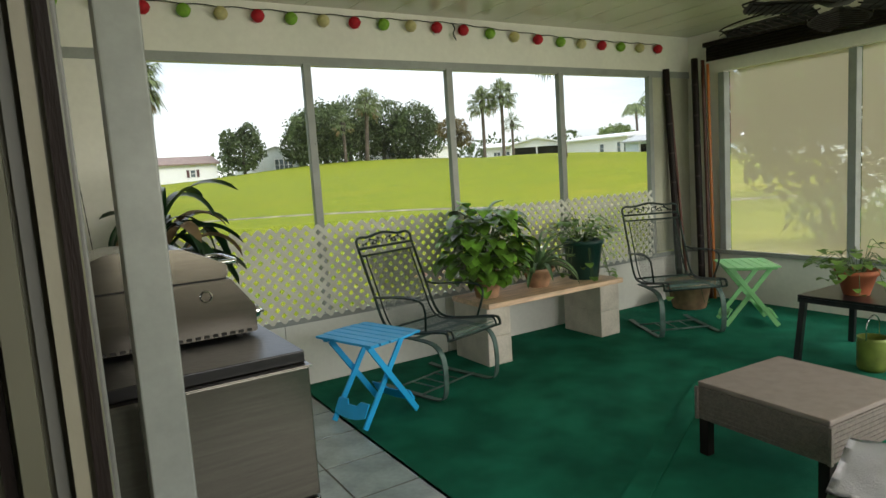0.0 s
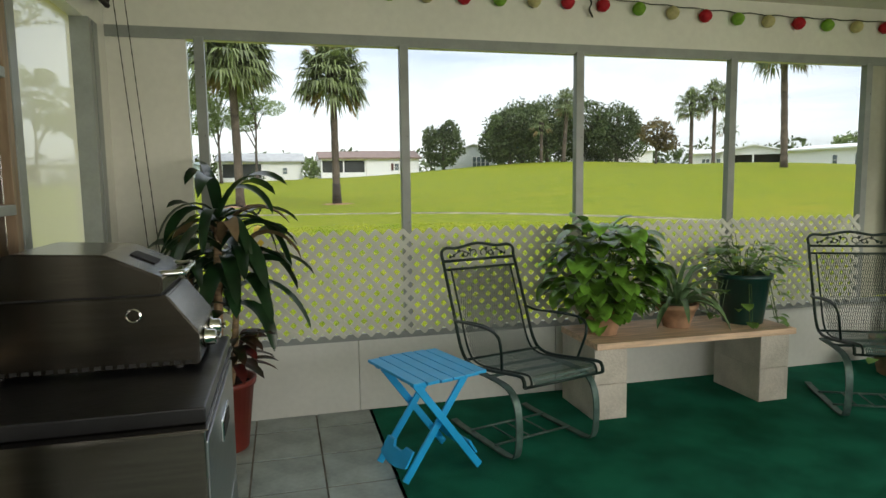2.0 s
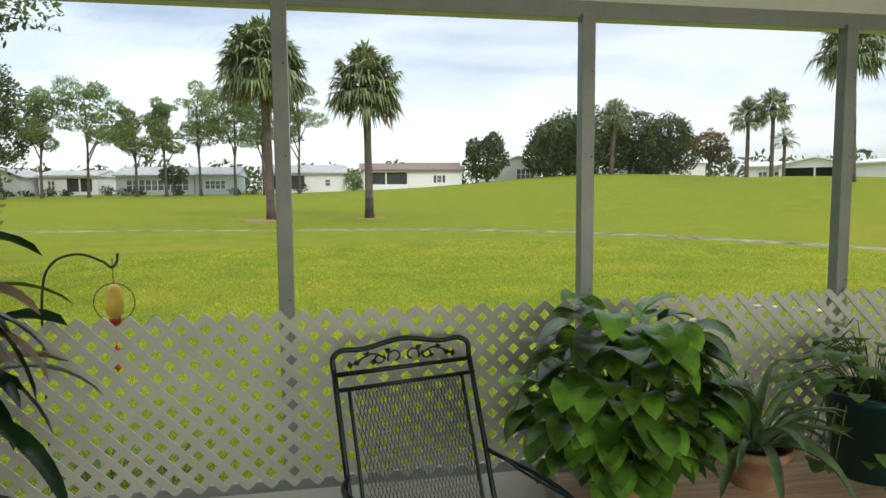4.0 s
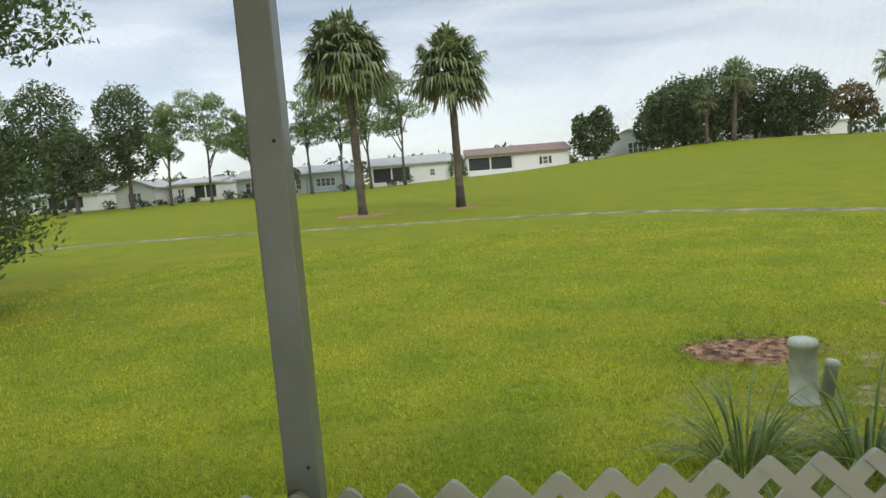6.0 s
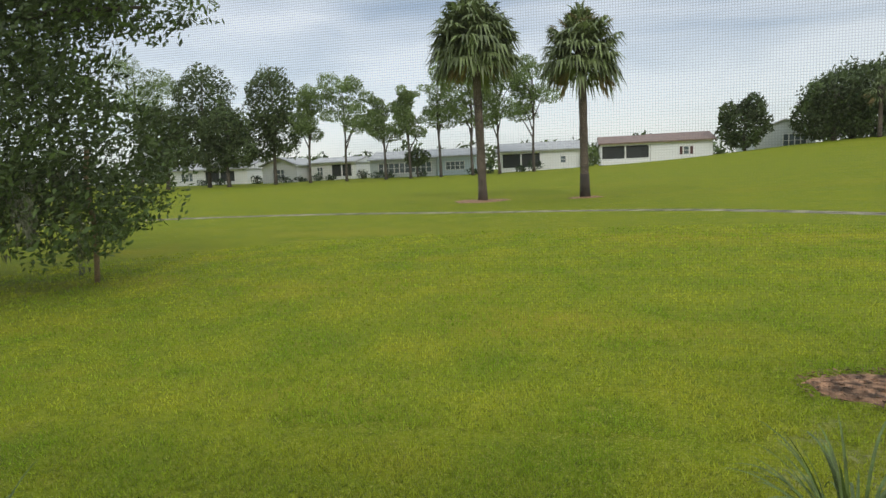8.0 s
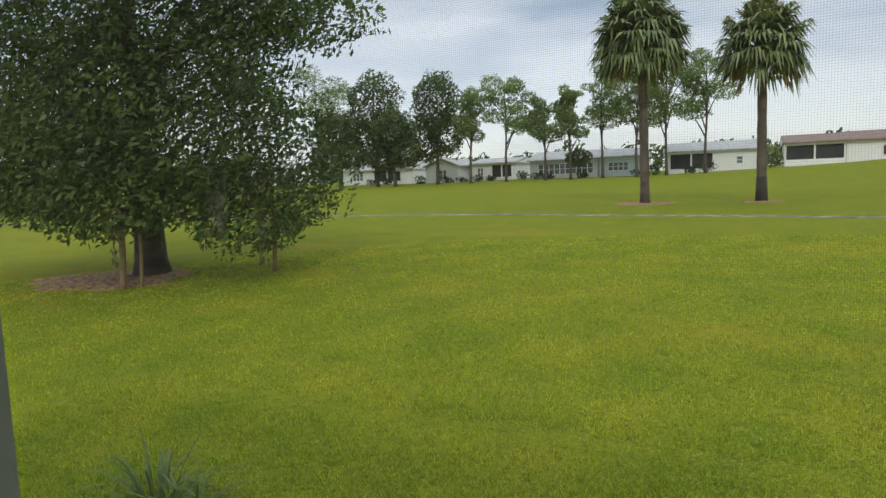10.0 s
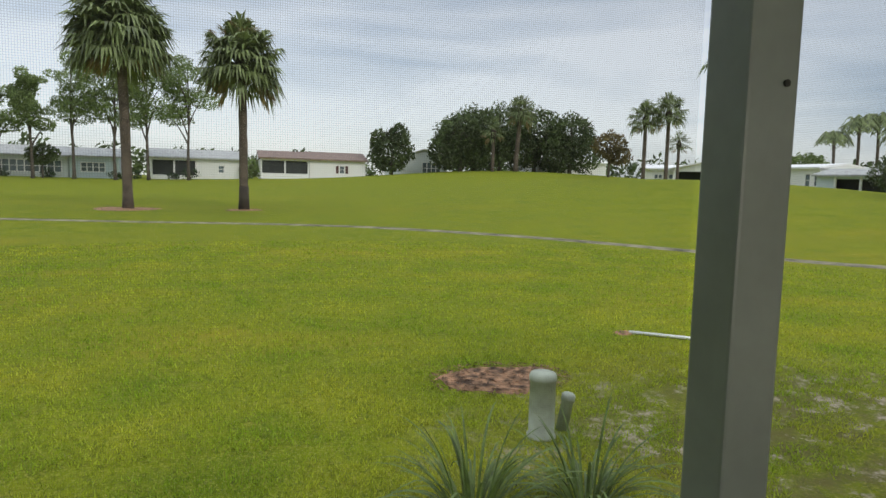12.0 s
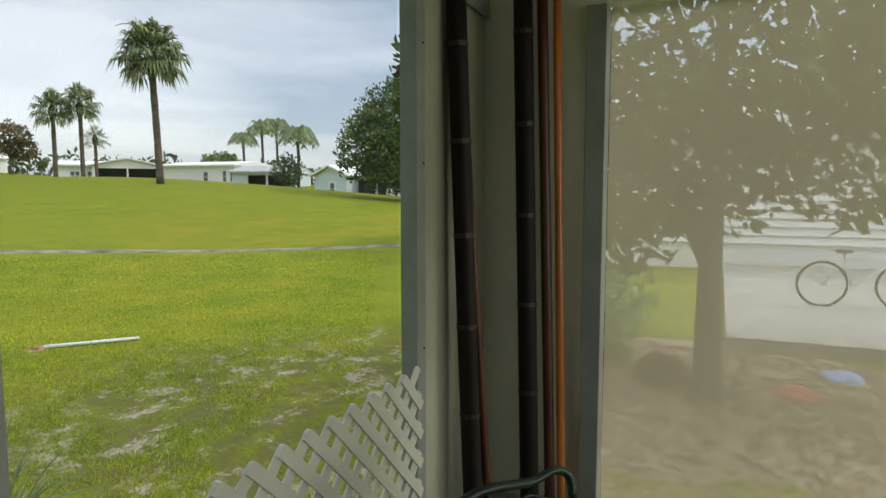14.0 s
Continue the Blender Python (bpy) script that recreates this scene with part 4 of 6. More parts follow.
def spring_chair(m):
    root = thing("patio_spring_chair", "dark green wrought iron spring patio chair with mesh seat", "chair", m, "patio spring chairs")
    side = curve_points([(0, 0.34, 0.375), (0, 0.335, 0.405), (0, 0.29, 0.42), (0, 0.05, 0.385), (0, -0.12, 0.375), (0, -0.21, 0.43),
                         (0, -0.29, 0.62), (0, -0.40, 0.885)], 5)
    hw = 0.235
    bm = bmesh.new()
    for x in (-hw, hw):
        tube(bm, [p + Vector((x, 0, 0)) for p in side], 0.009, 8)
    topc = [(-hw, -0.40, 0.885), (-hw * 1.0, -0.41, 0.925), (-hw * 0.86, -0.418, 0.945), (-hw * 0.55, -0.42, 0.942), (0, -0.424, 0.962), (hw * 0.55, -0.42, 0.942),
            (hw * 0.86, -0.418, 0.945), (hw, -0.41, 0.925), (hw, -0.40, 0.885)]
    tube(bm, curve_points(topc, 4), 0.009, 8)
    tube(bm, [(-hw, -0.395, 0.875), (hw, -0.395, 0.875)], 0.008, 8)
    part("outer_frame", bm, IRON, root, smooth=True)
    bm = bmesh.new()
    inner = [p for p in side if p.z < 0.87 or p.y > 0]
    for x in (-hw + 0.04, hw - 0.04):
        tube(bm, [p + Vector((x, 0, 0)) for p in inner], 0.006, 6)
    for p in (inner[0], inner[-1], inner[22]):
        tube(bm, [p + Vector((-hw, 0, 0)), p + Vector((hw, 0, 0))], 0.007, 6)
    part("inner_frame", bm, IRON, root, smooth=True)
    bm = bmesh.new()
    split = 24
    wire_net(bm, hw - 0.042, inner[split - 2:], 0.0125, 0.0015)
    part("back_mesh", bm, IRON, root)
    bm = bmesh.new()
    wire_net(bm, hw - 0.042, inner[:split - 1], 0.0105, 0.0024)
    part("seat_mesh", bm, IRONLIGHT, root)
    # scrollwork in the crest
    bm = bmesh.new()
    for sg in (-1, 1):
        for cx, r0, t0, t1 in ((0.03, 0.026, -0.5, 4.6), (0.085, 0.02, 2.6, 7.4)):
            pts = []
            for k in range(16):
                f = k / 15
                a = t0 + (t1 - t0) * f
                rr = r0 * (1 - 0.55 * f)
                pts.append(Vector((sg * (cx + rr * math.cos(a)), -0.408, 0.908 + rr * math.sin(a))))
            tube(bm, pts, 0.0035, 5)
        tube(bm, curve_points([(sg * 0.06, -0.41, 0.905), (sg * 0.11, -0.41, 0.925), (sg * 0.17, -0.405, 0.90)], 4), 0.0035, 5)
    part("scrollwork", bm, IRON, root, smooth=True)
    for sg in (-1, 1):
        for px, pz, an in ((0.055, 0.93, 0.6), (0.10, 0.90, 2.0), (0.125, 0.925, 0.2), (0.155, 0.902, 2.6), (0.18, 0.898, 1.3)):
            bm = bmesh.new()
            s = 0.014
            c = Vector((sg * px, -0.412, pz))
            u = Vector((math.cos(an) * sg, 0, math.sin(an)))
            v = Vector((-u.z, 0, u.x))
            loop = [c - u * s, c - u * s * 0.2 + v * s * 0.8, c + u * s * 0.3 + v * s * 0.35, c + u * s, c + u * s * 0.3 - v * s * 0.35, c - u * s * 0.2 - v * s * 0.8]
            vs = [bm.verts.new(p) for p in loop]
            f = bm.faces.new(vs)
            bmesh.ops.solidify(bm, geom=[f], thickness=0.003)
            part("iron_leaf", bm, IRON, root)
    for sg in (-1, 1):
        x = sg * (hw + 0.015)
        bm = bmesh.new()
        arm = curve_points([(sg * hw, -0.27, 0.60), (x + sg * 0.015, -0.22, 0.585), (x + sg * 0.025, -0.05, 0.60), (x + sg * 0.025, 0.10, 0.605),
                            (x + sg * 0.02, 0.175, 0.585), (x + sg * 0.01, 0.19, 0.53), (sg * hw, 0.16, 0.41)], 5)
        tube(bm, arm, 0.007, 8)
        tube(bm, [p + Vector((-sg * 0.028 * math.sin(math.pi * min(1, max(0, (p.y + 0.22) / 0.38))), 0, 0.002)) for p in arm[4:20]], 0.005, 6)
        part("armrest", bm, IRON, root, smooth=True)
    for sg in (-1, 1):
        x = sg * hw
        bm = bmesh.new()
        run = curve_points([(x, -0.10, 0.352), (x, 0.10, 0.352), (x, 0.225, 0.335), (x, 0.285, 0.27), (x, 0.30, 0.15), (x, 0.285, 0.045), (x, 0.235, 0.012), (x, 0.10, 0.010),
                            (x, -0.20, 0.014), (x, -0.30, 0.022)], 6)
        last = None
        for i, p in enumerate(run):
            d = (run[min(i + 1, len(run) - 1)] - run[max(i - 1, 0)]).normalized()
            nn = Vector((0, -d.z, d.y)) * 0.004
            e = Vector((0.018, 0, 0))
            row = [bm.verts.new(c) for c in (p - e - nn, p + e - nn, p + e + nn, p - e + nn)]
            if last:
                for k in range(4):
                    bm.faces.new((last[k], row[k], row[(k + 1) % 4], last[(k + 1) % 4]))
            else:
                bm.faces.new(row[::-1])
            last = row
        bm.faces.new(last)
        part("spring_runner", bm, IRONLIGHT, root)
    for a, b, r in (((-hw, -0.12, 0.022), (hw, -0.12, 0.022), 0.006), ((-hw, 0.10, 0.022), (hw, 0.10, 0.022), 0.006), ((-0.09, -0.12, 0.022), (-0.09, 0.10, 0.022), 0.005),
                    ((0.02, -0.12, 0.022), (0.02, 0.10, 0.022), 0.005), ((0.11, -0.12, 0.022), (0.11, 0.10, 0.022), 0.005), ((-hw, 0.05, 0.352), (hw, 0.05, 0.352), 0.008),
                    ((-hw, -0.08, 0.352), (hw, -0.08, 0.352), 0.008)):
        bm = bmesh.new()
        tube(bm, [a, b], r, 6)
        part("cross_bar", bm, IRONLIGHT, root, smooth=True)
    return root


def block_stack(x0):
    for z in (0.0, 0.2):
        root = thing("concrete_block", "cream-painted concrete block under the plank bench", "block", pose(x0, -0.53, z), "bench blocks")
        bm = bmesh.new()
        w, d, h, t = 0.196, 0.40, 0.199, 0.033
        box(bm, 0, t, 0, d, 0, h, bevel=0.003)
        box(bm, w - t, w, 0, d, 0, h, bevel=0.003)
        for y in (0, d / 2 - t / 2, d - t):
            box(bm, t - 0.001, w - t + 0.001, y + 0.002, y + t - 0.002, 0.001, h - 0.001)
        part("block_shell", bm, BLOCK, root)
        part("end_face", boxbm(0.001, w - 0.001, -0.003, 0.004, 0.002, h - 0.003, bevel=0.002), BLOCK, root)


def plank_bench():
    block_stack(1.98)
    block_stack(3.036)
    rng = np.random.default_rng(3)
    bm = bmesh.new()
    box(bm, 0, 1.27, 0, 0.455, 0, 0.036, bevel=0.004)
    single("bench_plank", bm, WOODRAW, "raw pine plank laid across concrete blocks", "bench", pose(1.975, -0.57, 0.4005))


def grill():
    root = thing("grill_cart", "stainless steel grill cart with drawers and black top", "grill cart", pose(-0.40, -2.12, 0))
    L, D, Z = 0.73, 0.60, 0.772
    part("side_panel", boxbm(0, D - 0.004, 0, 0.012, 0.36, Z - 0.006, bevel=0.003), STEEL, root)
    part("side_panel", boxbm(0, D - 0.004, -0.004, 0.012, 0.07, 0.352, bevel=0.003), STEEL, root)
    part("side_panel", boxbm(0, D - 0.004, L - 0.012, L, 0.07, Z - 0.006, bevel=0.003), STEEL, root)
    part("back_panel", boxbm(0, 0.012, 0.014, L - 0.014, 0.07, Z - 0.006), STEEL, root)
    part("carcass", boxbm(0.013, D - 0.02, 0.013, L - 0.013, 0.07, Z - 0.02), MATTBLACK, root)
    for i, (z0, z1) in enumerate(((0.10, 0.36), (0.37, 0.735))):
        dr = part("drawer_front", boxbm(D - 0.019, D, 0.02, L - 0.02, z0, z1, bevel=0.004), STEELB, root)
        bm = bmesh.new()
        box(bm, D + 0.0005, D + 0.008, L / 2 - 0.085, L / 2 + 0.085, z1 - 0.11, z1 - 0.05, bevel=0.002)
        part("handle_plate", bm, CHROME, dr)
        part("handle_recess", boxbm(D + 0.0085, D + 0.010, L / 2 - 0.07, L / 2 + 0.07, z1 - 0.10, z1 - 0.062), MATTBLACK, dr)
    part("lip", boxbm(-0.002, D + 0.004, -0.006, L + 0.002, Z - 0.0055, Z, bevel=0.002), STEEL, root)
    part("black_top", boxbm(0.0, D - 0.004, 0.03, L, Z + 0.001, Z + 0.038, bevel=0.004), BLACK, root)
    for x in (0.05, D - 0.05):
        for y in (0.06, L - 0.06):
            bm = bmesh.new()
            tube(bm, [(x - 0.014, y, 0.032), (x + 0.014, y, 0.032)], 0.032, 14)
            box(bm, x - 0.02, x + 0.02, y - 0.018, y + 0.018, 0.05, 0.069)
            part("caster", bm, MATTBLACK, root, smooth=False)
    g = thing("gas_grill", "stainless steel gas grill with hinged lid and two knobs", "grill", pose(-0.385, -1.765, Z + 0.039))
    W, B, H = 0.345, 0.535, 0.205
    bm = bmesh.new()
    prof = [(0, 0.012), (B - 0.002, 0.012), (B, 0.10), (B - 0.075, H), (0, H)]
    a = [bm.verts.new((x, 0, z)) for x, z in prof]
    b = [bm.verts.new((x, W, z)) for x, z in prof]
    bm.faces.new(a)
    bm.faces.new(b[::-1])
    for i in range(5):
        bm.faces.new((a[i], b[i], b[(i + 1) % 5], a[(i + 1) % 5]))
    bmesh.ops.recalc_face_normals(bm, faces=bm.faces)
    bmesh.ops.bevel(bm, geom=bm.edges[:], offset=0.004, segments=2, affect="EDGES")
    part("firebox", bm, STEEL, g)
    bm = bmesh.new()
    prof = [(0.0, H + 0.006), (B - 0.085, H + 0.006), (B - 0.082, H + 0.05), (B - 0.22, H + 0.115), (0.10, H + 0.125), (0.02, H + 0.095), (0, H + 0.05)]
    a = [bm.verts.new((x, -0.008, z)) for x, z in prof]
    b = [bm.verts.new((x, W + 0.008, z)) for x, z in prof]
    bm.faces.new(a)
    bm.faces.new(b[::-1])
    for i in range(len(prof)):
        j = (i + 1) % len(prof)
        bm.faces.new((a[i], b[i], b[j], a[j]))
    bmesh.ops.recalc_face_normals(bm, faces=bm.faces)
    bmesh.ops.bevel(bm, geom=bm.edges[:], offset=0.005, segments=2, affect="EDGES")
    lid = part("lid", bm, STEEL, g)
    bm = bmesh.new()
    hx = B - 0.05
    tube(bm, curve_points([(B - 0.10, 0.05, H + 0.052), (hx - 0.01, 0.055, H + 0.052), (hx + 0.01, 0.075, H + 0.052), (hx + 0.01, W / 2, H + 0.052), (hx + 0.01, W - 0.075, H + 0.052),
                           (hx - 0.01, W - 0.055, H + 0.052), (B - 0.10, W - 0.05, H + 0.052)], 4), 0.009, 10)
    part("lid_handle", bm, CHROME, lid, smooth=True)
    part("maker_plate", boxbm(-0.035, 0.035, -0.045, 0.045, -0.001, 0.002, m=Matrix.Translation((B - 0.155, W / 2, H + 0.087)) @ Matrix.Rotation(radians(25), 4, "Y")), MATTBLACK, lid)
    part("dark_seam", boxbm(0.004, B - 0.09, 0.004, W - 0.004, H - 0.002, H + 0.008), MATTBLACK, g)
    for k in range(18):
        part("vent_slot", boxbm(0.02 + k * 0.028, 0.036 + k * 0.028, -0.004, 0.0005, 0.016, 0.026), MATTBLACK, g)
    bm = bmesh.new()
    lathe(bm, [(0.017, 0), (0.02, 0.002), (0.017, 0.004), (0.015, 0.002), (0.017, 0)], 16)
    part("side_ring", bm, CHROME, g, at=pose(B - 0.16, -0.003, 0.155, 90))
    for y in (0.10, W - 0.10):
        k = thing("x", "", "")
        k.name = "knob"
        k.parent = g
        k.matrix_local = pose(B, y, 0.062, 0, 90, 0)
        bm = bmesh.new()
        lathe(bm, [(0, 0), (0.028, 0), (0.030, 0.006), (0.024, 0.010), (0.022, 0.030), (0.019, 0.034), (0, 0.034)], 18)
        part("knob_body", bm, CHROME, k, smooth=True)
        part("knob_grip", boxbm(-0.005, 0.005, -0.021, 0.021, 0.034, 0.046, bevel=0.002), CHROME, k)
    for x in (0.04, B - 0.06):
        for y in (0.03, W - 0.03):
            bm = bmesh.new()
            lathe(bm, [(0, 0), (0.012, 0), (0.012, 0.012), (0, 0.012)], 10)
            part("rubber_foot", bm, MATTBLACK, g, at=pose(x, y, 0.0005))


def ottoman():
    root = thing("wicker_ottoman", "taupe wicker ottoman with padded top and block legs", "ottoman", pose(2.20, -2.50, 0, 0, 0, -3))
    s = 0.29
    part("top_pad", boxbm(-s, s, -s, s, 0.312, 0.335, bevel=0.008), WICKERTOP, root)
    bm = bmesh.new()
    nrow = 15
    for i in range(nrow):
        z = 0.165 + i * 0.0098
        o = 0.002 * (i % 2)
        box(bm, -s - o, s + o, -s - o, s + o, z, z + 0.0085, bevel=0.0)
    part("woven_skirt", bm, WICKER, root)
    for x in (-s + 0.025, s - 0.025):
        for y in (-s + 0.025, s - 0.025):
            part("leg", boxbm(x - 0.022, x + 0.022, y - 0.022, y + 0.022, 0, 0.1645, bevel=0.003), DARKWOOD, root)
    for x in (-s - 0.002, s + 0.002):
        for y in (-s - 0.002, s + 0.002):
            part("corner_wrap", boxbm(x - 0.008, x + 0.008, y - 0.008, y + 0.008, 0.163, 0.311, bevel=0.003), WICKER, root)


def end_table():
    root = thing("black_end_table", "black lacquered low end table with splayed legs", "table", pose(3.78, -2.12, 0))
    w, d, z = 0.33, 0.33, 0.43
    part("tabletop", boxbm(-w, w, -d, d, z - 0.014, z, bevel=0.003), BLACK, root)
    bm = bmesh.new()
    for a, b, c, e in ((-w, w, -d, -d + 0.02), (-w, w, d - 0.02, d), (-w, -w + 0.02, -d + 0.021, d - 0.021), (w - 0.02, w, -d + 0.021, d - 0.021)):
        box(bm, a, b, c, e, z - 0.045, z - 0.0145)
    part("apron", bm, BLACK, root)
    for sx in (-1, 1):
        for sy in (-1, 1):
            bm = bmesh.new()
            bar(bm, (sx * (w + 0.005), sy * (d + 0.0), 0.002), (sx * (w - 0.025), sy * (d - 0.025), z - 0.046), 0.035, 0.035, (0, 1, 0), bevel=0.003)
            part("leg", bm, BLACK, root)


def pot_shape(bm, r0, r1, h, rim=0.03, t=0.006):
    lathe(bm, [(0, 0.002), (r0 * 0.97, 0.0), (r0, 0.004), (r1 - 0.004, h - rim), (r1 + 0.006, h - rim), (r1 + 0.010, h), (r1 - t, h), (r1 - t - 0.004, h - rim * 1.3),
               (0, h - rim * 1.3)], 28)


def leaf(bm, base, direction, length, width, droop, segs=5, fold=0.25, mi=0, heart=False, twist=0.0):
    """One blade with a folded middle, which bends down towards its tip."""
    d = Vector(direction).normalized()
    s = d.cross(Vector((0, 0, 1)))
    s = s.normalized() if s.length > 1e-3 else Vector((1, 0, 0))
    p = Vector(base)
    rows = []
    for i in range(segs + 1):
        f = i / segs
        if heart:
            w = width * (0.0 if i == 0 else math.sin(math.pi * min(1, f * 0.78 + 0.22)) ** 0.8) if i < segs else 0
        else:
            w = width * (math.sin(math.pi * (f * 0.86 + 0.10)) ** 0.7) if i < segs else 0
        n = s.cross(d).normalized()
        sd = s * math.cos(twist * f) + n * math.sin(twist * f)
        if i in (0, segs):
            rows.append([bm.verts.new(p)])
        else:
            rows.append([bm.verts.new(p - sd * w / 2 + n * w * fold), bm.verts.new(p), bm.verts.new(p + sd * w / 2 + n * w * fold)])
        p = p + d * (length / segs)
        d = (d - Vector((0, 0, droop / segs))).normalized()
    for a, b in zip(rows, rows[1:]):
        if len(a) == 1 and len(b) == 3:
            fs = ((a[0], b[1], b[0]), (a[0], b[2], b[1]))
        elif len(b) == 1 and len(a) == 3:
            fs = ((a[0], a[1], b[0]), (a[1], a[2], b[0]))
        elif len(a) == 3:
            fs = ((a[0], a[1], b[1], b[0]), (a[1], a[2], b[2], b[1]))
        else:
            continue
        for f in fs:
            bm.faces.new(f).material_index = mi


def one_leaf(parent, name, material, *a, label="", **k):
    bm = bmesh.new()
    leaf(bm, *a, **k)
    return part(name, bm, material, parent, label=label, smooth=True)


def dracaena():
    rng = np.random.default_rng(11)
    root = thing("potted_dracaena", "tall corn plant with drooping dark leaves in a red pot", "potted plant", pose(0.06, -0.33, 0))
    bm = bmesh.new()
    pot_shape(bm, 0.115, 0.155, 0.355, 0.03)
    part("pot", bm, REDPOT, root, smooth=True)
    bm = bmesh.new()
    lathe(bm, [(0, 0.33), (0.08, 0.327), (0.147, 0.32)], 24)
    part("soil", bm, SOIL, root)
    canes = [((-0.03, 0.0), (0.02, 0.0, 1.13), 0.024), ((0.04, -0.03), (0.10, 0.02, 0.86), 0.018), ((-0.06, 0.03), (-0.13, 0.03, 0.88), 0.013)]
    for (x, y), top, r in canes:
        bm = bmesh.new()
        pts = curve_points([(x, y, 0.30), (x + (top[0] - x) * 0.3 + 0.01, y, 0.30 + (top[2] - 0.30) * 0.35), (x + (top[0] - x) * 0.7, (y + top[1]) / 2, 0.30 + (top[2] - 0.3) * 0.7), top], 5)
        tube(bm, pts, r, 9, [r * (1 - 0.25 * i / len(pts)) for i in range(len(pts))])
        part("cane", bm, CANE, root, smooth=True)
    spots = [(0.02, 0.0, 1.17, 20, 0.50, 0.060), (0.10, 0.02, 0.92, 14, 0.42, 0.070), (-0.13, 0.03, 0.90, 9, 0.34, 0.058), (0.03, -0.02, 1.04, 12, 0.46, 0.070), (0.05, 0.0, 0.76, 8, 0.36, 0.072)]
    for cx, cy, cz, n, ln, w in spots:
        for k in range(n):
            a = k * 2.399963 + rng.uniform(-0.3, 0.3)
            rise = radians(72 - 62 * k / n + rng.uniform(-10, 10))
            d = Vector((math.cos(a) * math.cos(rise), math.sin(a) * math.cos(rise), math.sin(rise)))
            if d.y > 0.35:
                d.y *= 0.45
            one_leaf(root, "leaf", LEAFDARK if rng.random() > 0.05 else DRYLEAF, (cx, cy, cz - 0.10 * k / n), d, ln * rng.uniform(0.78, 1.15), w * rng.uniform(0.85, 1.3), rng.uniform(1.9, 3.9), segs=10, fold=0.16,
                     twist=rng.uniform(-0.9, 0.9))
    # the small croton in the same pot
    for k in range(22):
        a = rng.uniform(-2.6, 1.0)
        z = rng.uniform(0.42, 0.58)
        d = Vector((math.cos(a), math.sin(a), rng.uniform(0.0, 0.7)))
        one_leaf(root, "croton_leaf", CROTON if rng.random() > 0.2 else REDLEAF, (0.06 + 0.04 * math.cos(a), -0.03 + 0.04 * math.sin(a), z), d, rng.uniform(0.14, 0.21), 0.055, 0.9, segs=5, fold=0.2)
    bm = bmesh.new()
    for k in range(5):
        tube(bm, [(0.05, -0.03, 0.31), (0.05 + 0.03 * math.cos(k * 1.3), -0.03 + 0.03 * math.sin(k * 1.3), 0.56)], 0.006, 6)
    part("croton_stem", bm, BARK, root)
    for k in range(9):
        a = 2.6 + k * 0.28
        one_leaf(root, "seedling_leaf", LEAFLIGHT, (-0.10, -0.06, 0.33), Vector((math.cos(a), math.sin(a), 0.7)), 0.13, 0.045, 1.2, segs=5)


def pothos():
    rng = np.random.default_rng(5)
    root = thing("potted_pothos", "large bushy pothos spilling over its clay pot", "potted plant", pose(2.13, -0.34, 0.437))
    bm = bmesh.new()
    pot_shape(bm, 0.08, 0.115, 0.17, 0.025)
    part("pot", bm, PEACH, root, smooth=True)
    bm = bmesh.new()
    lathe(bm, [(0, 0.15), (0.1, 0.145)], 20)
    part("soil", bm, SOIL, root)
    bm = bmesh.new()
    n = 250
    for k in range(n):
        v = Vector(rng.normal(0, 1, 3)).normalized()
        f = rng.uniform(0.55, 1.0)
        p = Vector((v.x * 0.31 * f, v.y * 0.22 * f, 0.35 + v.z * 0.31 * f))
        if p.y > 0.25 or p.z < 0.02:
            continue
        if p.z < 0.1 and v.xy.length < 0.4:
            continue
        d = Vector((v.x, v.y - 0.25, 0.15 + rng.uniform(-0.25, 0.35)))
        ln = rng.uniform(0.10, 0.17)
        one_leaf(root, "leaf", LEAFMID, p, d, ln, ln * 0.68, rng.uniform(0.9, 2.3), segs=6, fold=0.12, heart=True, twist=rng.uniform(-0.5, 0.5))
        if k % 3 == 0:
            tube(bm, curve_points([(v.x * 0.05, v.y * 0.05, 0.14), (p.x * 0.5, p.y * 0.5, 0.22 + p.z * 0.4), p], 3), 0.0028, 4, cap=False)
    part("vines", bm, STEM, root)


def aloe():
    rng = np.random.default_rng(8)
    root = thing("potted_aloe", "aloe with arching pale green leaves in a clay pot", "potted plant", pose(2.62, -0.32, 0.437))
    bm = bmesh.new()
    pot_shape(bm, 0.075, 0.115, 0.14, 0.03)
    part("pot", bm, PEACH, root, smooth=True)
    bm = bmesh.new()
    lathe(bm, [(0, 0.12), (0.1, 0.115)], 20)
    part("soil", bm, SOIL, root)
    for k in range(34):
        a = k * 2.399963
        rise = radians(80 - 58 * (k / 34))
        d = Vector((math.cos(a) * math.cos(rise), math.sin(a) * math.cos(rise) * 0.7 - 0.05, math.sin(rise)))
        one_leaf(root, "leaf", ALOE, (0.03 * math.cos(a), 0.03 * math.sin(a), 0.12), d, rng.uniform(0.26, 0.40), rng.uniform(0.026, 0.042), rng.uniform(1.4, 3.0), segs=8, fold=0.35)


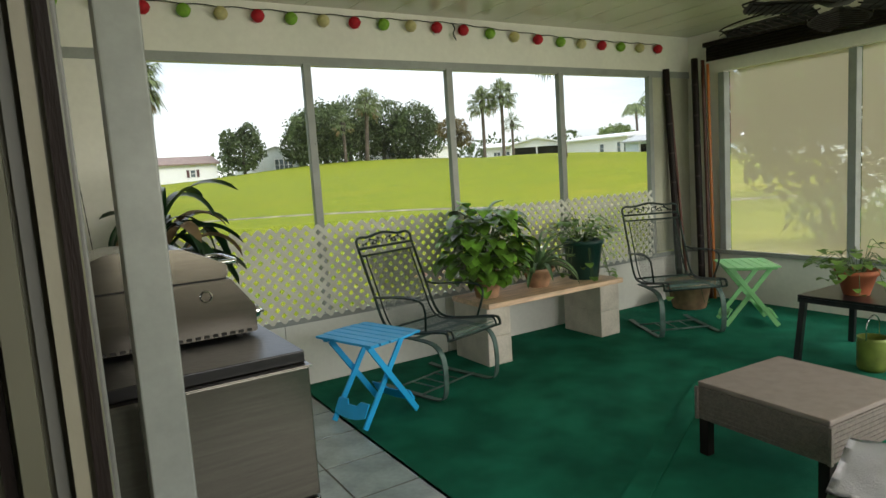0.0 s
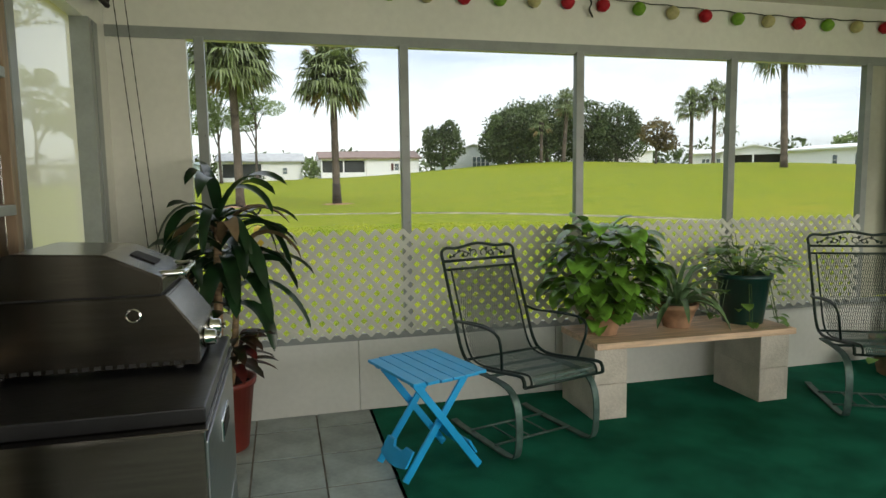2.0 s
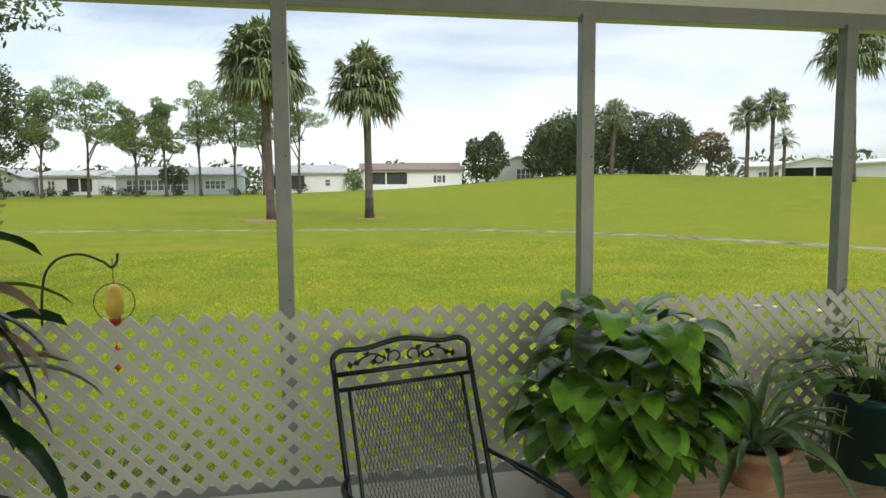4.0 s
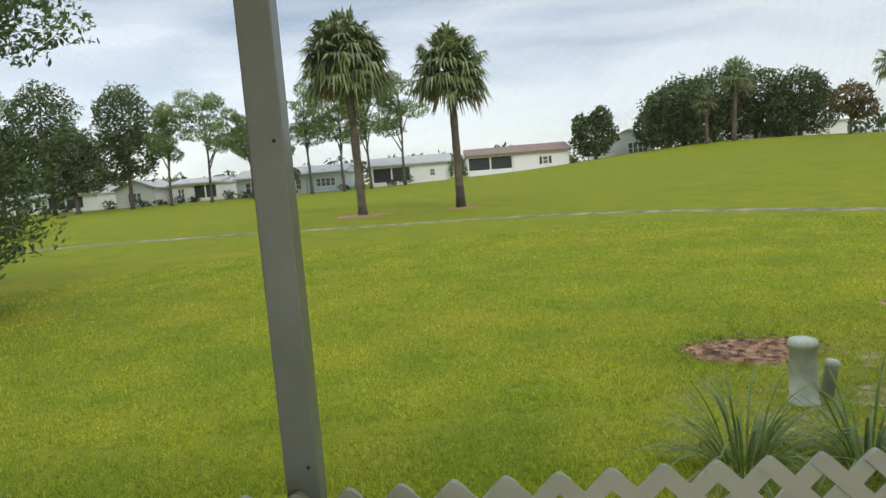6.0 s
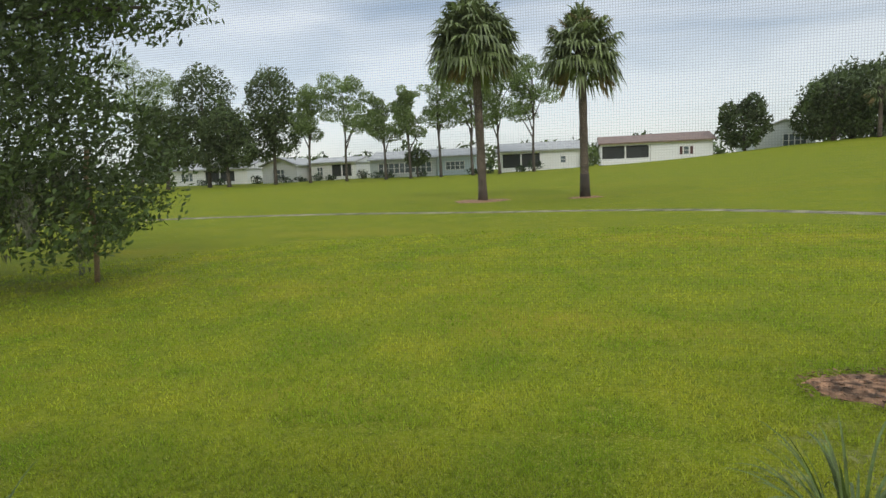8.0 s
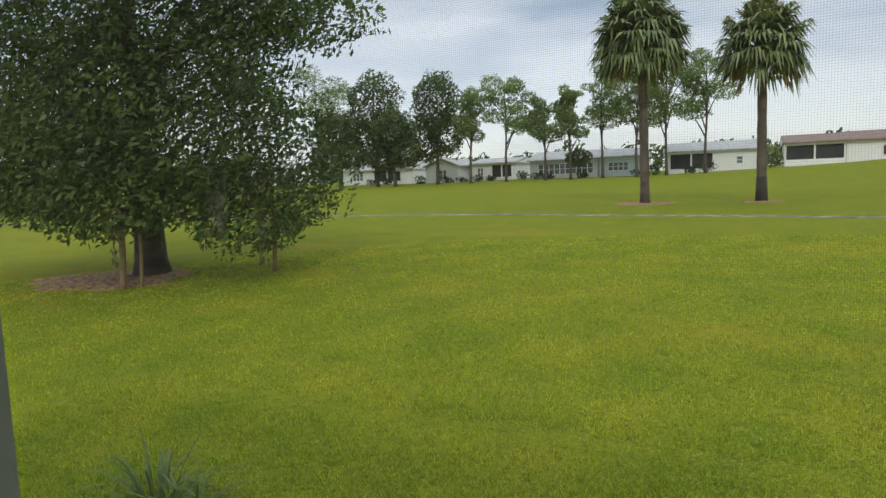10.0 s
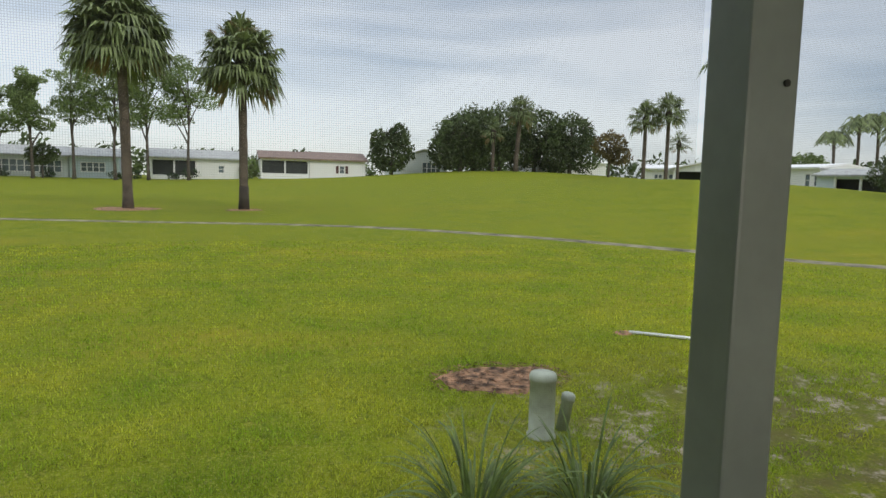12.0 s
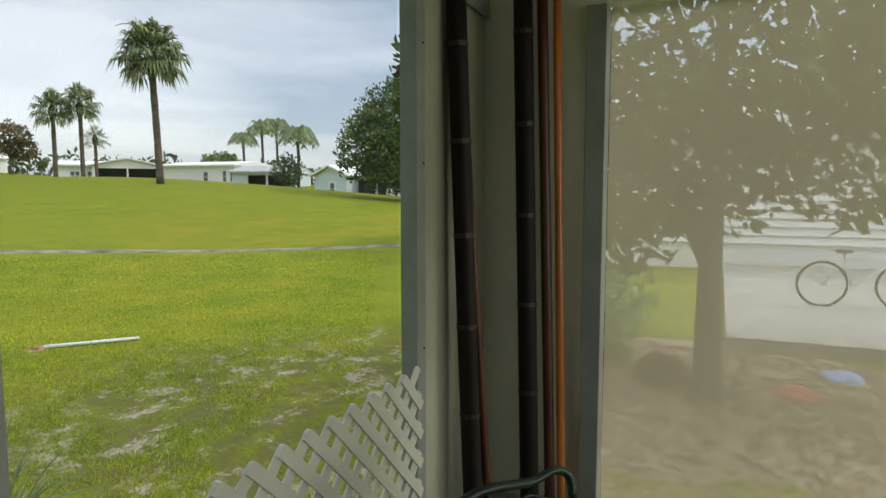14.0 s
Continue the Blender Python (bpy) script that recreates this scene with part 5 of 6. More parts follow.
def ivy_pot(m, pot_material, r0, r1, h, n, label, reach, top, seed, name="potted_ivy", lm=None):
    rng = np.random.default_rng(seed)
    root = thing(name, label, "potted plant", m)
    bm = bmesh.new()
    pot_shape(bm, r0, r1, h, 0.03)
    part("pot", bm, pot_material, root, smooth=True)
    bm = bmesh.new()
    lathe(bm, [(0, h - 0.025), (r1 - 0.012, h - 0.03)], 20)
    part("soil", bm, SOIL, root)
    vines = bmesh.new()
    for k in range(n):
        a = rng.uniform(0, 2 * math.pi)
        far = rng.uniform(0.3, 1.0) ** 0.7
        hang = rng.random() < 0.25
        p = Vector((math.cos(a) * reach * far, math.sin(a) * reach * 0.75 * far, h + top * rng.uniform(0.1, 1.0) * (1.15 - far * 0.8)))
        if hang:
            p = Vector((math.cos(a) * (r1 + 0.05), math.sin(a) * (r1 + 0.04), h - rng.uniform(0, h * 1.0)))
        if p.z + m.translation.z < m.translation.z + 0.01:
            continue
        d = Vector((math.cos(a), math.sin(a) - 0.3, rng.uniform(-0.2, 0.6)))
        ln = rng.uniform(0.05, 0.085)
        one_leaf(root, "leaf", lm or LEAFLIGHT, p, d, ln, ln * 0.85, rng.uniform(0.4, 1.6), segs=4, fold=0.10, heart=True)
        if k % 2 == 0:
            tube(vines, curve_points([(math.cos(a) * 0.03, math.sin(a) * 0.03, h - 0.03), (p.x * 0.6, p.y * 0.6, max(h + 0.03, p.z + 0.03)), p], 3), 0.0022, 4, cap=False)
    part("vines", vines, STEM, root)
    return root


# ---- build the large structure ----
build_ground()
ribbon("cart_path", [(-60, 12), (-40, 19.5), (-22, 23), (-8.2, 24.0), (0.2, 22.9), (4.3, 21.8), (7.3, 20.2), (11.2, 17.0), (14.6, 13.6), (17.0, 11.2), (21.2, 8.4), (26, 6.0), (40, 1.5), (70, -6)], 0.85,
       ASPHALT, 0.015, "worn pale concrete cart path across the lawn", "path")
build_porch()
lattice_panel(0.03, 4.232)
bm = bmesh.new()
box(bm, 0.825, XE - 0.002, YS, -0.002, -0.0195, 0.0)
single("carpet", bm, CARPET, "dark green indoor-outdoor carpet with a faint ridge", "carpet", kind="structure")
single("carpet_ridge", boxbm(-1.0, 1.0, -0.05, 0.05, -0.004, 0.006, bevel=0.004), CARPET, "low ridge in the green carpet", "carpet", pose(2.1, -1.95, 0.0005, 0, 0, 26), kind="structure")
single("grout", boxbm(XW, 0.825, YS, 0.0, -0.0195, -0.004), GROUT, "grey-brown floor grout", "floor", kind="structure")

# ---- things in the porch ----
plank_bench()
spring_chair(pose(1.547, -0.57, 0, 0, 0, 195.1))
spring_chair(pose(3.62, -0.74, 0, 0, 0, 154))
folding_table(pose(0.99, -0.80, 0.0, 0, 0, -72.5), BLUE, "bright blue plastic folding side table with slatted top", "folding side tables")
folding_table(pose(4.12, -1.02, 0.0, 0, 0, 228), GREENP, "light green plastic folding side table with slatted top", "folding side tables")
grill()
ottoman()
end_table()
dracaena()
pothos()
aloe()
ivy_pot(pose(3.07, -0.33, 0.437), DGREENPOT, 0.115, 0.155, 0.30, 130, "variegated ivy trailing from a tall dark green pot", 0.30, 0.26, 21)
ivy_pot(pose(3.66, -2.03, 0.431), TERRA, 0.07, 0.11, 0.15, 70, "trailing ivy in a terracotta pot on the black table", 0.30, 0.20, 22)
ivy_pot(pose(4.30, -0.36, 0.002), PEACH, 0.14, 0.19, 0.24, 14, "wide shallow clay planter on the carpet in the corner", 0.15, 0.05, 23, name="clay_planter")

can = thing("watering_can", "olive green ribbed watering can with a wire handle", "watering can", pose(3.60, -2.15, 0.001))
CANM = mat("olive_can", (0.20, 0.26, 0.05), 0.45, 0.2, vary=0.25, scale=12)
bm = bmesh.new()
prof = [(0, 0), (0.07, 0)]
for k in range(9):
    prof += [(0.080 + 0.003 * (k % 2), 0.02 + k * 0.02)]
prof += [(0.082, 0.20), (0.076, 0.20), (0.07, 0.02), (0, 0.02)]
lathe(bm, prof, 22)
part("body", bm, CANM, can, smooth=True)
bm = bmesh.new()
tube(bm, curve_points([(-0.08, 0, 0.19), (-0.07, 0, 0.29), (0, 0, 0.33), (0.07, 0, 0.29), (0.08, 0, 0.19)], 5), 0.004, 6)
part("handle", bm, CHROME, can, smooth=True)

# string of paper ball lights along the header
lights = thing("ball_light_string", "cord of red, lime and cream paper ball lights under the ceiling", "string lights", pose(0, -0.045, 0))
xs = [-0.44, -0.29, -0.07] + [0.147 + 0.2105 * i for i in range(10)] + [2.27 + 0.231 * i for i in range(10)]


def string_z(x):
    if x < 2.17:
        return 2.375 - 0.010 * math.sin(math.pi * (x + 0.44) / 2.61)
    return 2.375 - 0.045 * (x - 2.17) / 2.2 - 0.02 * math.sin(math.pi * (x - 2.17) / 2.2)


cordbm = bmesh.new()
tube(cordbm, [(x, 0, string_z(x) + 0.004 * math.sin(x * 31)) for x in np.linspace(-0.43, 4.36, 90)], 0.0035, 5)
tube(cordbm, curve_points([(2.17, 0.005, 2.38), (2.19, 0.0, 2.34), (2.175, 0.0, 2.30), (2.20, 0.005, 2.26), (2.18, 0.01, 2.31)], 4), 0.005, 5)
part("cord", cordbm, CORD, lights, smooth=True)
ballbm = {}
for c, mm in (("r", BALLR), ("g", BALLG), ("y", BALLY)):
    bm = bmesh.new()
    lathe(bm, [(0, -0.078), (0.018, -0.074), (0.034, -0.058), (0.041, -0.038), (0.034, -0.018), (0.018, -0.004), (0.006, 0.0), (0, 0.001)], 14)
    ballbm[c] = mesh_of(bm, mm, True)
order = ["g", "g", "y"] + list("rgyrgyrgyr") + list("rgyrgyrgyr")
for i, x in enumerate(xs):
    o = new("ball_shade", ballbm[order[i]])
    o.parent = lights
    o.matrix_local = pose(x, 0.0, string_z(x), 4 * math.sin(i * 2.3), 5 * math.cos(i * 1.7), i * 40)

# poles standing in the corner
for a, b, r, mm, lab in (((4.52, -0.10, 0.002), (4.46, -0.04, 2.12), 0.029, DARKWOOD, "dark bamboo pole leaning in the corner"),
                         ((4.58, -0.14, 0.002), (4.50, -0.04, 1.93), 0.013, REDWOOD, "thin red-brown pole leaning in the corner"),
                         ((4.67, -0.225, 0.002), (4.70, -0.16, 2.20), 0.030, DARKWOOD, "dark jointed bamboo pole leaning in the corner"),
                         ((4.735, -0.31, 0.002), (4.765, -0.25, 2.14), 0.013, ORANGEWOOD, "orange varnished pole leaning in the corner"),
                         ((4.72, -0.28, 0.002), (4.755, -0.205, 2.18), 0.017, REDWOOD, "red-brown wooden pole leaning in the corner")):
    a, b = Vector(a), Vector(b)
    root = thing("pole", lab, "pole", pose(*a), "poles in the corner")
    bm = bmesh.new()
    pts = [a.lerp(b, f) - a for f in np.linspace(0, 1, 9)]
    tube(bm, pts, r, 12)
    part("shaft", bm, mm, root, smooth=True)
    if r > 0.02:
        for k in range(1, 8):
            bm = bmesh.new()
            q = a.lerp(b, k / 8 + 0.015) - a
            q2 = a.lerp(b, k / 8 + 0.021) - a
            tube(bm, [q, q2], r + 0.002, 12)
            part("node_ring", bm, RING, root)

# dark roll-up blinds above the openings
blind = thing("roll_blind", "dark brown rolled bamboo blind above the shaded openings", "blind", pose(XE - 0.055, 0, 0))
bm = bmesh.new()
for k in range(5):
    tube(bm, [(0, -0.25, 2.17 + 0.024 * k), (0, -4.4, 2.17 + 0.024 * k)], 0.0135, 8)
part("rolled_slats", bm, DARKWOOD, blind, smooth=True)
part("head_rail", boxbm(-0.02, 0.05, -4.42, -0.22, 2.285, 2.325, bevel=0.003), DARKWOOD, blind)
blind = thing("roll_blind", "dark brown rolled bamboo blind with hanging cords", "blind", pose(XW + 0.055, 0, 0))
bm = bmesh.new()
for k in range(4):
    tube(bm, [(0, -0.16, 2.16 + 0.024 * k), (0, -1.25, 2.16 + 0.024 * k)], 0.0135, 8)
part("rolled_slats", bm, DARKWOOD, blind, smooth=True)
part("head_rail", boxbm(-0.05, 0.02, -1.27, -0.14, 2.25, 2.29, bevel=0.003), DARKWOOD, blind)
for y, dx in ((-0.14, 0.0), (-0.11, 0.045)):
    bm = bmesh.new()
    pts = [Vector((0.02 + dx + 0.10 * f, y + 0.06 * f, 2.24 - 1.55 * f)) for f in np.linspace(0, 1, 50)]
    tube(bm, pts, 0.002, 5, [0.0015 + 0.0016 * (i % 2) for i in range(50)])
    part("bead_cord", bm, CORD, blind)

# ceiling fan with woven leaf blades
fan = thing("ceiling_fan", "black ceiling fan with woven palm-leaf blades", "ceiling fan", pose(3.45, -2.02, -0.005))
bm = bmesh.new()
lathe(bm, [(0, 2.415), (0.07, 2.415), (0.075, 2.37), (0.02, 2.34), (0.018, 2.27), (0.10, 2.26), (0.12, 2.20), (0.11, 2.14), (0.06, 2.11), (0, 2.105)], 24)
part("motor_housing", bm, MATTBLACK, fan, smooth=True)
for k in range(5):
    a = radians(170 + 72 * k)
    bm = bmesh.new()
    rows = []
    for i in range(11):
        f = i / 10
        rr = 0.13 + 0.53 * f
        w = 0.17 * math.sin(math.pi * (0.12 + 0.84 * f)) ** 0.6
        rows.append([bm.verts.new((rr, u * w, 2.13 - 0.03 * abs(u) - 0.03 * f + 0.004 * math.sin(9 * u + 8 * f))) for u in np.linspace(-1, 1, 9)])
    for r0, r1 in zip(rows, rows[1:]):
        for i in range(8):
            bm.faces.new((r0[i], r1[i], r1[i + 1], r0[i + 1]))
    bmesh.ops.solidify(bm, geom=bm.faces[:], thickness=0.008)
    blade = part("blade", bm, MATTBLACK, fan, at=pose(0, 0, 0, 0, 0, math.degrees(a)))
    bm = bmesh.new()
    edge = [Vector((0.13 + 0.53 * f, sg * 0.17 * math.sin(math.pi * (0.12 + 0.84 * f)) ** 0.6, 2.13 - 0.03 * f)) for sg in (1,) for f in np.linspace(0, 1, 12)]
    edge += [Vector((p.x, -p.y, p.z)) for p in edge[::-1]]
    tube(bm, edge, 0.005, 6)
    for i in range(9):
        f = 0.08 + 0.1 * i
        w = 0.17 * math.sin(math.pi * (0.12 + 0.84 * f)) ** 0.6 * 0.9
        tube(bm, [(0.13 + 0.53 * f, -w, 2.09 - 0.03 * f), (0.17 + 0.53 * f, 0, 2.115 - 0.03 * f), (0.13 + 0.53 * f, w, 2.09 - 0.03 * f)], 0.003, 5)
    part("woven_edge", bm, DARKWOOD, blade)

# free-standing porch post by the door
post = thing("porch_post", "white fluted aluminium porch post", "post", pose(-0.255, -2.455, 0))
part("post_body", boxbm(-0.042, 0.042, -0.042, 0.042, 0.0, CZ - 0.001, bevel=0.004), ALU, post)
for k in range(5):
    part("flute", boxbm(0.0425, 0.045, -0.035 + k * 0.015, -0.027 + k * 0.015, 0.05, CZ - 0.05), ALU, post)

# tall window in the west wall
XH = -0.405
win = thing("window", "tall window of reflecting panes with tan wooden sash", "window", pose(XH - 0.015, 0, 0))
y0, y1 = -2.28, -1.34
bm = bmesh.new()
for y in (y0, (y0 + y1) / 2, y1):
    box(bm, -0.05, 0.012, y - 0.022, y + 0.022, 0.02, 2.05, bevel=0.003)
part("sash", bm, TANWOOD, win)
for z in (0.02, 0.42, 0.83, 1.24, 1.65, 2.03):
    part("muntin", boxbm(-0.045, 0.016, y0 + 0.023, y1 - 0.023, z - 0.016, z + 0.016, bevel=0.003), TANWOOD if z < 1.0 else ALU, win)
for ya, yb in ((y0 + 0.023, (y0 + y1) / 2 - 0.023), ((y0 + y1) / 2 + 0.023, y1 - 0.023)):
    for za, zb in ((0.04, 0.40), (0.44, 0.81), (0.85, 1.22), (1.26, 1.63), (1.67, 2.01)):
        part("pane", boxbm(-0.022, -0.016, ya, yb, za, zb), GLASS, win)
# added room behind the panes; its near-black walls hold the dimness
single("room_beyond", boxbm(-2.6, -2.5, -6.5, -1.2, -0.4, 2.5), HDARK, "added near-black backing wall for the room behind the window", "wall", kind="structure")
single("room_side", boxbm(-2.5, -0.56, -1.22, -1.12, -0.4, 2.06), HDARK, "added near-black side wall of the unseen room", "wall", kind="structure")
single("room_floor", boxbm(-2.5, -0.56, -6.4, -1.23, -0.45, -0.02), CANE, "brown floor of the inner room", "floor", kind="structure")
single("room_ceiling", boxbm(-2.5, -0.56, -6.4, -1.23, 2.35, 2.45), WHITE, "white ceiling of the inner room", "ceiling", kind="structure")
# siding strip between two ribbed frames, and the sliding door
bm = bmesh.new()
z = 0.0
while z < 2.04:
    vs = [bm.verts.new(c) for c in ((0, -2.83, z), (0.024, -2.83, z), (0.004, -2.83, z + 0.105), (0, -2.83, z + 0.105), (0, -2.50, z), (0.024, -2.50, z), (0.004, -2.50, z + 0.105), (0, -2.50, z + 0.105))]
    for f in ((0, 1, 2, 3), (7, 6, 5, 4), (1, 5, 6, 2), (0, 4, 5, 1), (2, 6, 7, 3)):
        bm.faces.new([vs[i] for i in f])
    z += 0.107
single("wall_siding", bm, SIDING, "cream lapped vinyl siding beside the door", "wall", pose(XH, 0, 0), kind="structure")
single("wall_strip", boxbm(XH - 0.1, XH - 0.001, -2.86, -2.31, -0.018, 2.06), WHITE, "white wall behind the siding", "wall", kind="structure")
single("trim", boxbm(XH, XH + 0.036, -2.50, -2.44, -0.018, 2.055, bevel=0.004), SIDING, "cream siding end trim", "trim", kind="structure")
single("trim", boxbm(XH, XH + 0.022, -2.435, -2.31, -0.018, 2.055, bevel=0.004), ALU, "grey window casing", "trim", kind="structure")
door = thing("sliding_door", "white framed sliding glass door with ribbed jamb", "door", pose(XH, 0, 0))
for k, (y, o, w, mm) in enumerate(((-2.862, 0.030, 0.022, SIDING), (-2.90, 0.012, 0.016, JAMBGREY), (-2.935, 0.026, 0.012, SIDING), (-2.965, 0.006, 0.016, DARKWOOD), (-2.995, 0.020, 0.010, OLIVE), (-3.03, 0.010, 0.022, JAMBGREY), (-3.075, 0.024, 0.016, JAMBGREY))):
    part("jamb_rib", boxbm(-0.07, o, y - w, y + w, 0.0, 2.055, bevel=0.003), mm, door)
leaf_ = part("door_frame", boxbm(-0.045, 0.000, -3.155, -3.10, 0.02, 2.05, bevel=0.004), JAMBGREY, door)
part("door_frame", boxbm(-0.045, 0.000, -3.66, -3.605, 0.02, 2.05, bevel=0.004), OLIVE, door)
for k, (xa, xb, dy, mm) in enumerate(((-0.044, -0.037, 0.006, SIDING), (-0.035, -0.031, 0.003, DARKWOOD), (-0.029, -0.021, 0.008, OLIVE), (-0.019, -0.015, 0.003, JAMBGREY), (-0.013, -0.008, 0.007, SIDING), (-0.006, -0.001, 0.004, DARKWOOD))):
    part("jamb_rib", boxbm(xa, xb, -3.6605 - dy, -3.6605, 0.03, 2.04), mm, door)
bm = bmesh.new()
box(bm, -0.045, 0.0, -3.604, -3.156, 0.02, 0.09)
part("bottom_rail", bm, ALU, door)
bm = bmesh.new()
box(bm, -0.045, 0.0, -3.604, -3.156, 1.98, 2.05)
part("top_rail", bm, ALU, door)
part("pane", boxbm(-0.024, -0.018, -3.603, -3.157, 0.091, 1.979), GLASS, door)
single("wall_west_house", boxbm(XW - 0.1, XW, YS, -4.87, -0.018, 2.06), SIDING, "cream house wall", "wall", kind="structure")
# unseen wall, toned dark for steel reflections; its opening holds an added lamp
bm = bmesh.new()
box(bm, -2.6, 0.0, YS - 0.1, YS, -0.4, CZ)
box(bm, 4.4, XE + 0.1, YS - 0.1, YS, -0.4, CZ)
box(bm, 0.0, 4.4, YS - 0.1, YS, -0.4, 0.74)
box(bm, 0.0, 4.4, YS - 0.1, YS, 2.1, CZ)
single("wall_south", bm, TANWALL, "unseen tan south wall with an opening for the added lamp", "wall", kind="structure")

# low slatted bench with a cloth, near the ottoman
sb = thing("slatted_bench", "dark green slatted low bench by the ottoman", "bench", pose(1.42, -3.18, 0, 0, 0, 18))
for k in range(5):
    part("slat", boxbm(-0.35, 0.35, -0.16 + k * 0.066, -0.10 + k * 0.066, 0.30, 0.318, bevel=0.003), mat("green_paint", (0.07, 0.13, 0.06), 0.6, vary=0.3) if k == 0 else bpy.data.materials["green_paint"], sb)
for sx in (-0.3, 0.3):
    bm = bmesh.new()
    box(bm, sx - 0.02, sx + 0.02, -0.15, -0.11, 0, 0.299)
    box(bm, sx - 0.02, sx + 0.02, 0.11, 0.15, 0, 0.299)
    part("leg_frame", bm, bpy.data.materials["green_paint"], sb)
bm = bmesh.new()
rows = []
for i in range(16):
    rows.append([bm.verts.new((0.02 + 0.03 * i, -0.17 + 0.028 * j, 0.323 + 0.010 * noise.noise(Vector((i * 0.4, j * 0.4, 2))) + 0.008)) for j in range(13)])
for a, b in zip(rows, rows[1:]):
    for j in range(12):
        bm.faces.new((a[j], b[j], b[j + 1], a[j + 1]))
bmesh.ops.solidify(bm, geom=bm.faces[:], thickness=0.012)
single("folded_cloth", bm, TOWEL, "pale folded cloth on the slatted bench", "cloth", pose(1.42, -3.18, 0.002, 0, 0, 18), smooth=True)

# ---- outdoors, near ----
patch("mulch_patch", 5.22, 5.1, 0.66, 0.44, MULCH, 0.02, "round bed of bark mulch in the lawn", 3)
rng = np.random.default_rng(4)
bm = bmesh.new()
for k in range(900):
    a, f = rng.uniform(0, 2 * math.pi), rng.uniform(0, 1) ** 0.6
    x, y = 5.22 + 0.74 * f * math.cos(a), 5.1 + 0.48 * f * math.sin(a)
    p = Vector((x, y, ground_height(x, y) + 0.022 + rng.uniform(0, 0.012)))
    d = Vector((*rng.normal(0, 1, 2), rng.normal(0, 0.25))) * 0.020
    e = Vector((*rng.normal(0, 1, 2), rng.normal(0, 0.25))) * 0.009
    bm.faces.new([bm.verts.new(c) for c in (p - d, p + e, p + d, p - e)])
single("mulch_chips", bm, MULCH, "loose reddish bark chips", "mulch", kind="stuff")
patch("bare_soil", 7.55, 6.46, 0.24, 0.13, MULCH, 0.012, "small reddish dug patch by the white pipe", 40, rings=3, n=20)
patch("bare_soil", -1.7, 29.2, 1.5, 1.1, MULCH, 0.03, "worn bark ring round the palm", 41, rings=4, n=30)
patch("bare_soil", 3.1, 28.8, 0.8, 0.6, MULCH, 0.03, "worn bark ring round the palm", 42, rings=4, n=30)
patch("bare_soil", -9.6, 8.6, 2.2, 1.5, MULCH, 0.02, "leaf litter under the oak", 43, rings=4, n=30)

ped = thing("utility_pedestal", "pale green plastic utility pedestal", "utility box", pose(5.0, 3.79, -0.44))
bm = bmesh.new()
lathe(bm, [(0, 0), (0.115, 0), (0.112, 0.05), (0.100, 0.06), (0.097, 0.47), (0.106, 0.475), (0.106, 0.505), (0.095, 0.53), (0.05, 0.545), (0, 0.548)], 24)
part("cover", bm, PVC, ped, smooth=True)
st = thing("pipe_stub", "short tilted pale green capped pipe", "pipe", pose(5.215, 3.87, -0.44, 4, 8, 0))
bm = bmesh.new()
lathe(bm, [(0, 0), (0.05, 0), (0.047, 0.27), (0.055, 0.275), (0.055, 0.32), (0.04, 0.335), (0, 0.337)], 16)
part("pipe_body", bm, PVC, st, smooth=True)
a, b = Vector((7.57, 6.42, ground_height(7.6, 6.4) + 0.025)), Vector((8.40, 5.84, ground_height(8.4, 5.8) + 0.03))
bm = bmesh.new()
tube(bm, [(0, 0, 0), (b - a) * 0.5, (b - a)], 0.022, 12)
single("white_pipe", bm, PVCW, "white plastic pipe lying on the grass", "pipe", pose(*a), smooth=True)
# shepherd's crook with a parrot chime
crook = thing("garden_crook", "black iron crook hook standing in the lawn", "garden hook", pose(-0.10, 0.95, -0.43))
bm = bmesh.new()
tube(bm, curve_points([(0, 0, 0), (0, 0, 1.0), (0.01, 0, 1.42), (0.06, 0, 1.56), (0.17, 0, 1.60), (0.27, 0, 1.565), (0.31, 0, 1.535), (0.335, 0, 1.56), (0.34, 0, 1.60)], 5), 0.006, 7)
part("rod", bm, MATTBLACK, crook, smooth=True)
bird = thing("hanging_ornament", "yellow and red bird ornament on a wire ring", "ornament", pose(0.215, 0.95, 0.94))
bm = bmesh.new()
tube(bm, [(0.09 * math.sin(a), 0, 0.09 * math.cos(a)) for a in np.linspace(0, 2 * math.pi, 28)], 0.0025, 5)
tube(bm, [(0, 0, 0.09), (0, 0, 0.21)], 0.002, 5)
part("wire_ring", bm, CORD, bird)
bm = bmesh.new()
lathe(bm, [(0, -0.09), (0.022, -0.075), (0.040, -0.04), (0.042, 0.0), (0.032, 0.035), (0.030, 0.06), (0.02, 0.08), (0, 0.088)], 14)
part("bird_body", bm, YELLOWP, bird, smooth=True)
bm = bmesh.new()
lathe(bm, [(0, -0.115), (0.025, -0.10), (0.028, -0.08), (0.012, -0.06), (0, -0.055)], 10)
part("bird_tail", bm, BALLR, bird, smooth=True)
for z in (-0.22, -0.31):
    bm = bmesh.new()
    lathe(bm, [(0, -0.02), (0.015, 0), (0, 0.02)], 6)
    tube(bm, [(0, 0, 0.02), (0, 0, 0.09)], 0.0012, 4)
    part("bead", bm, BALLR, bird, at=pose(0, 0, z))


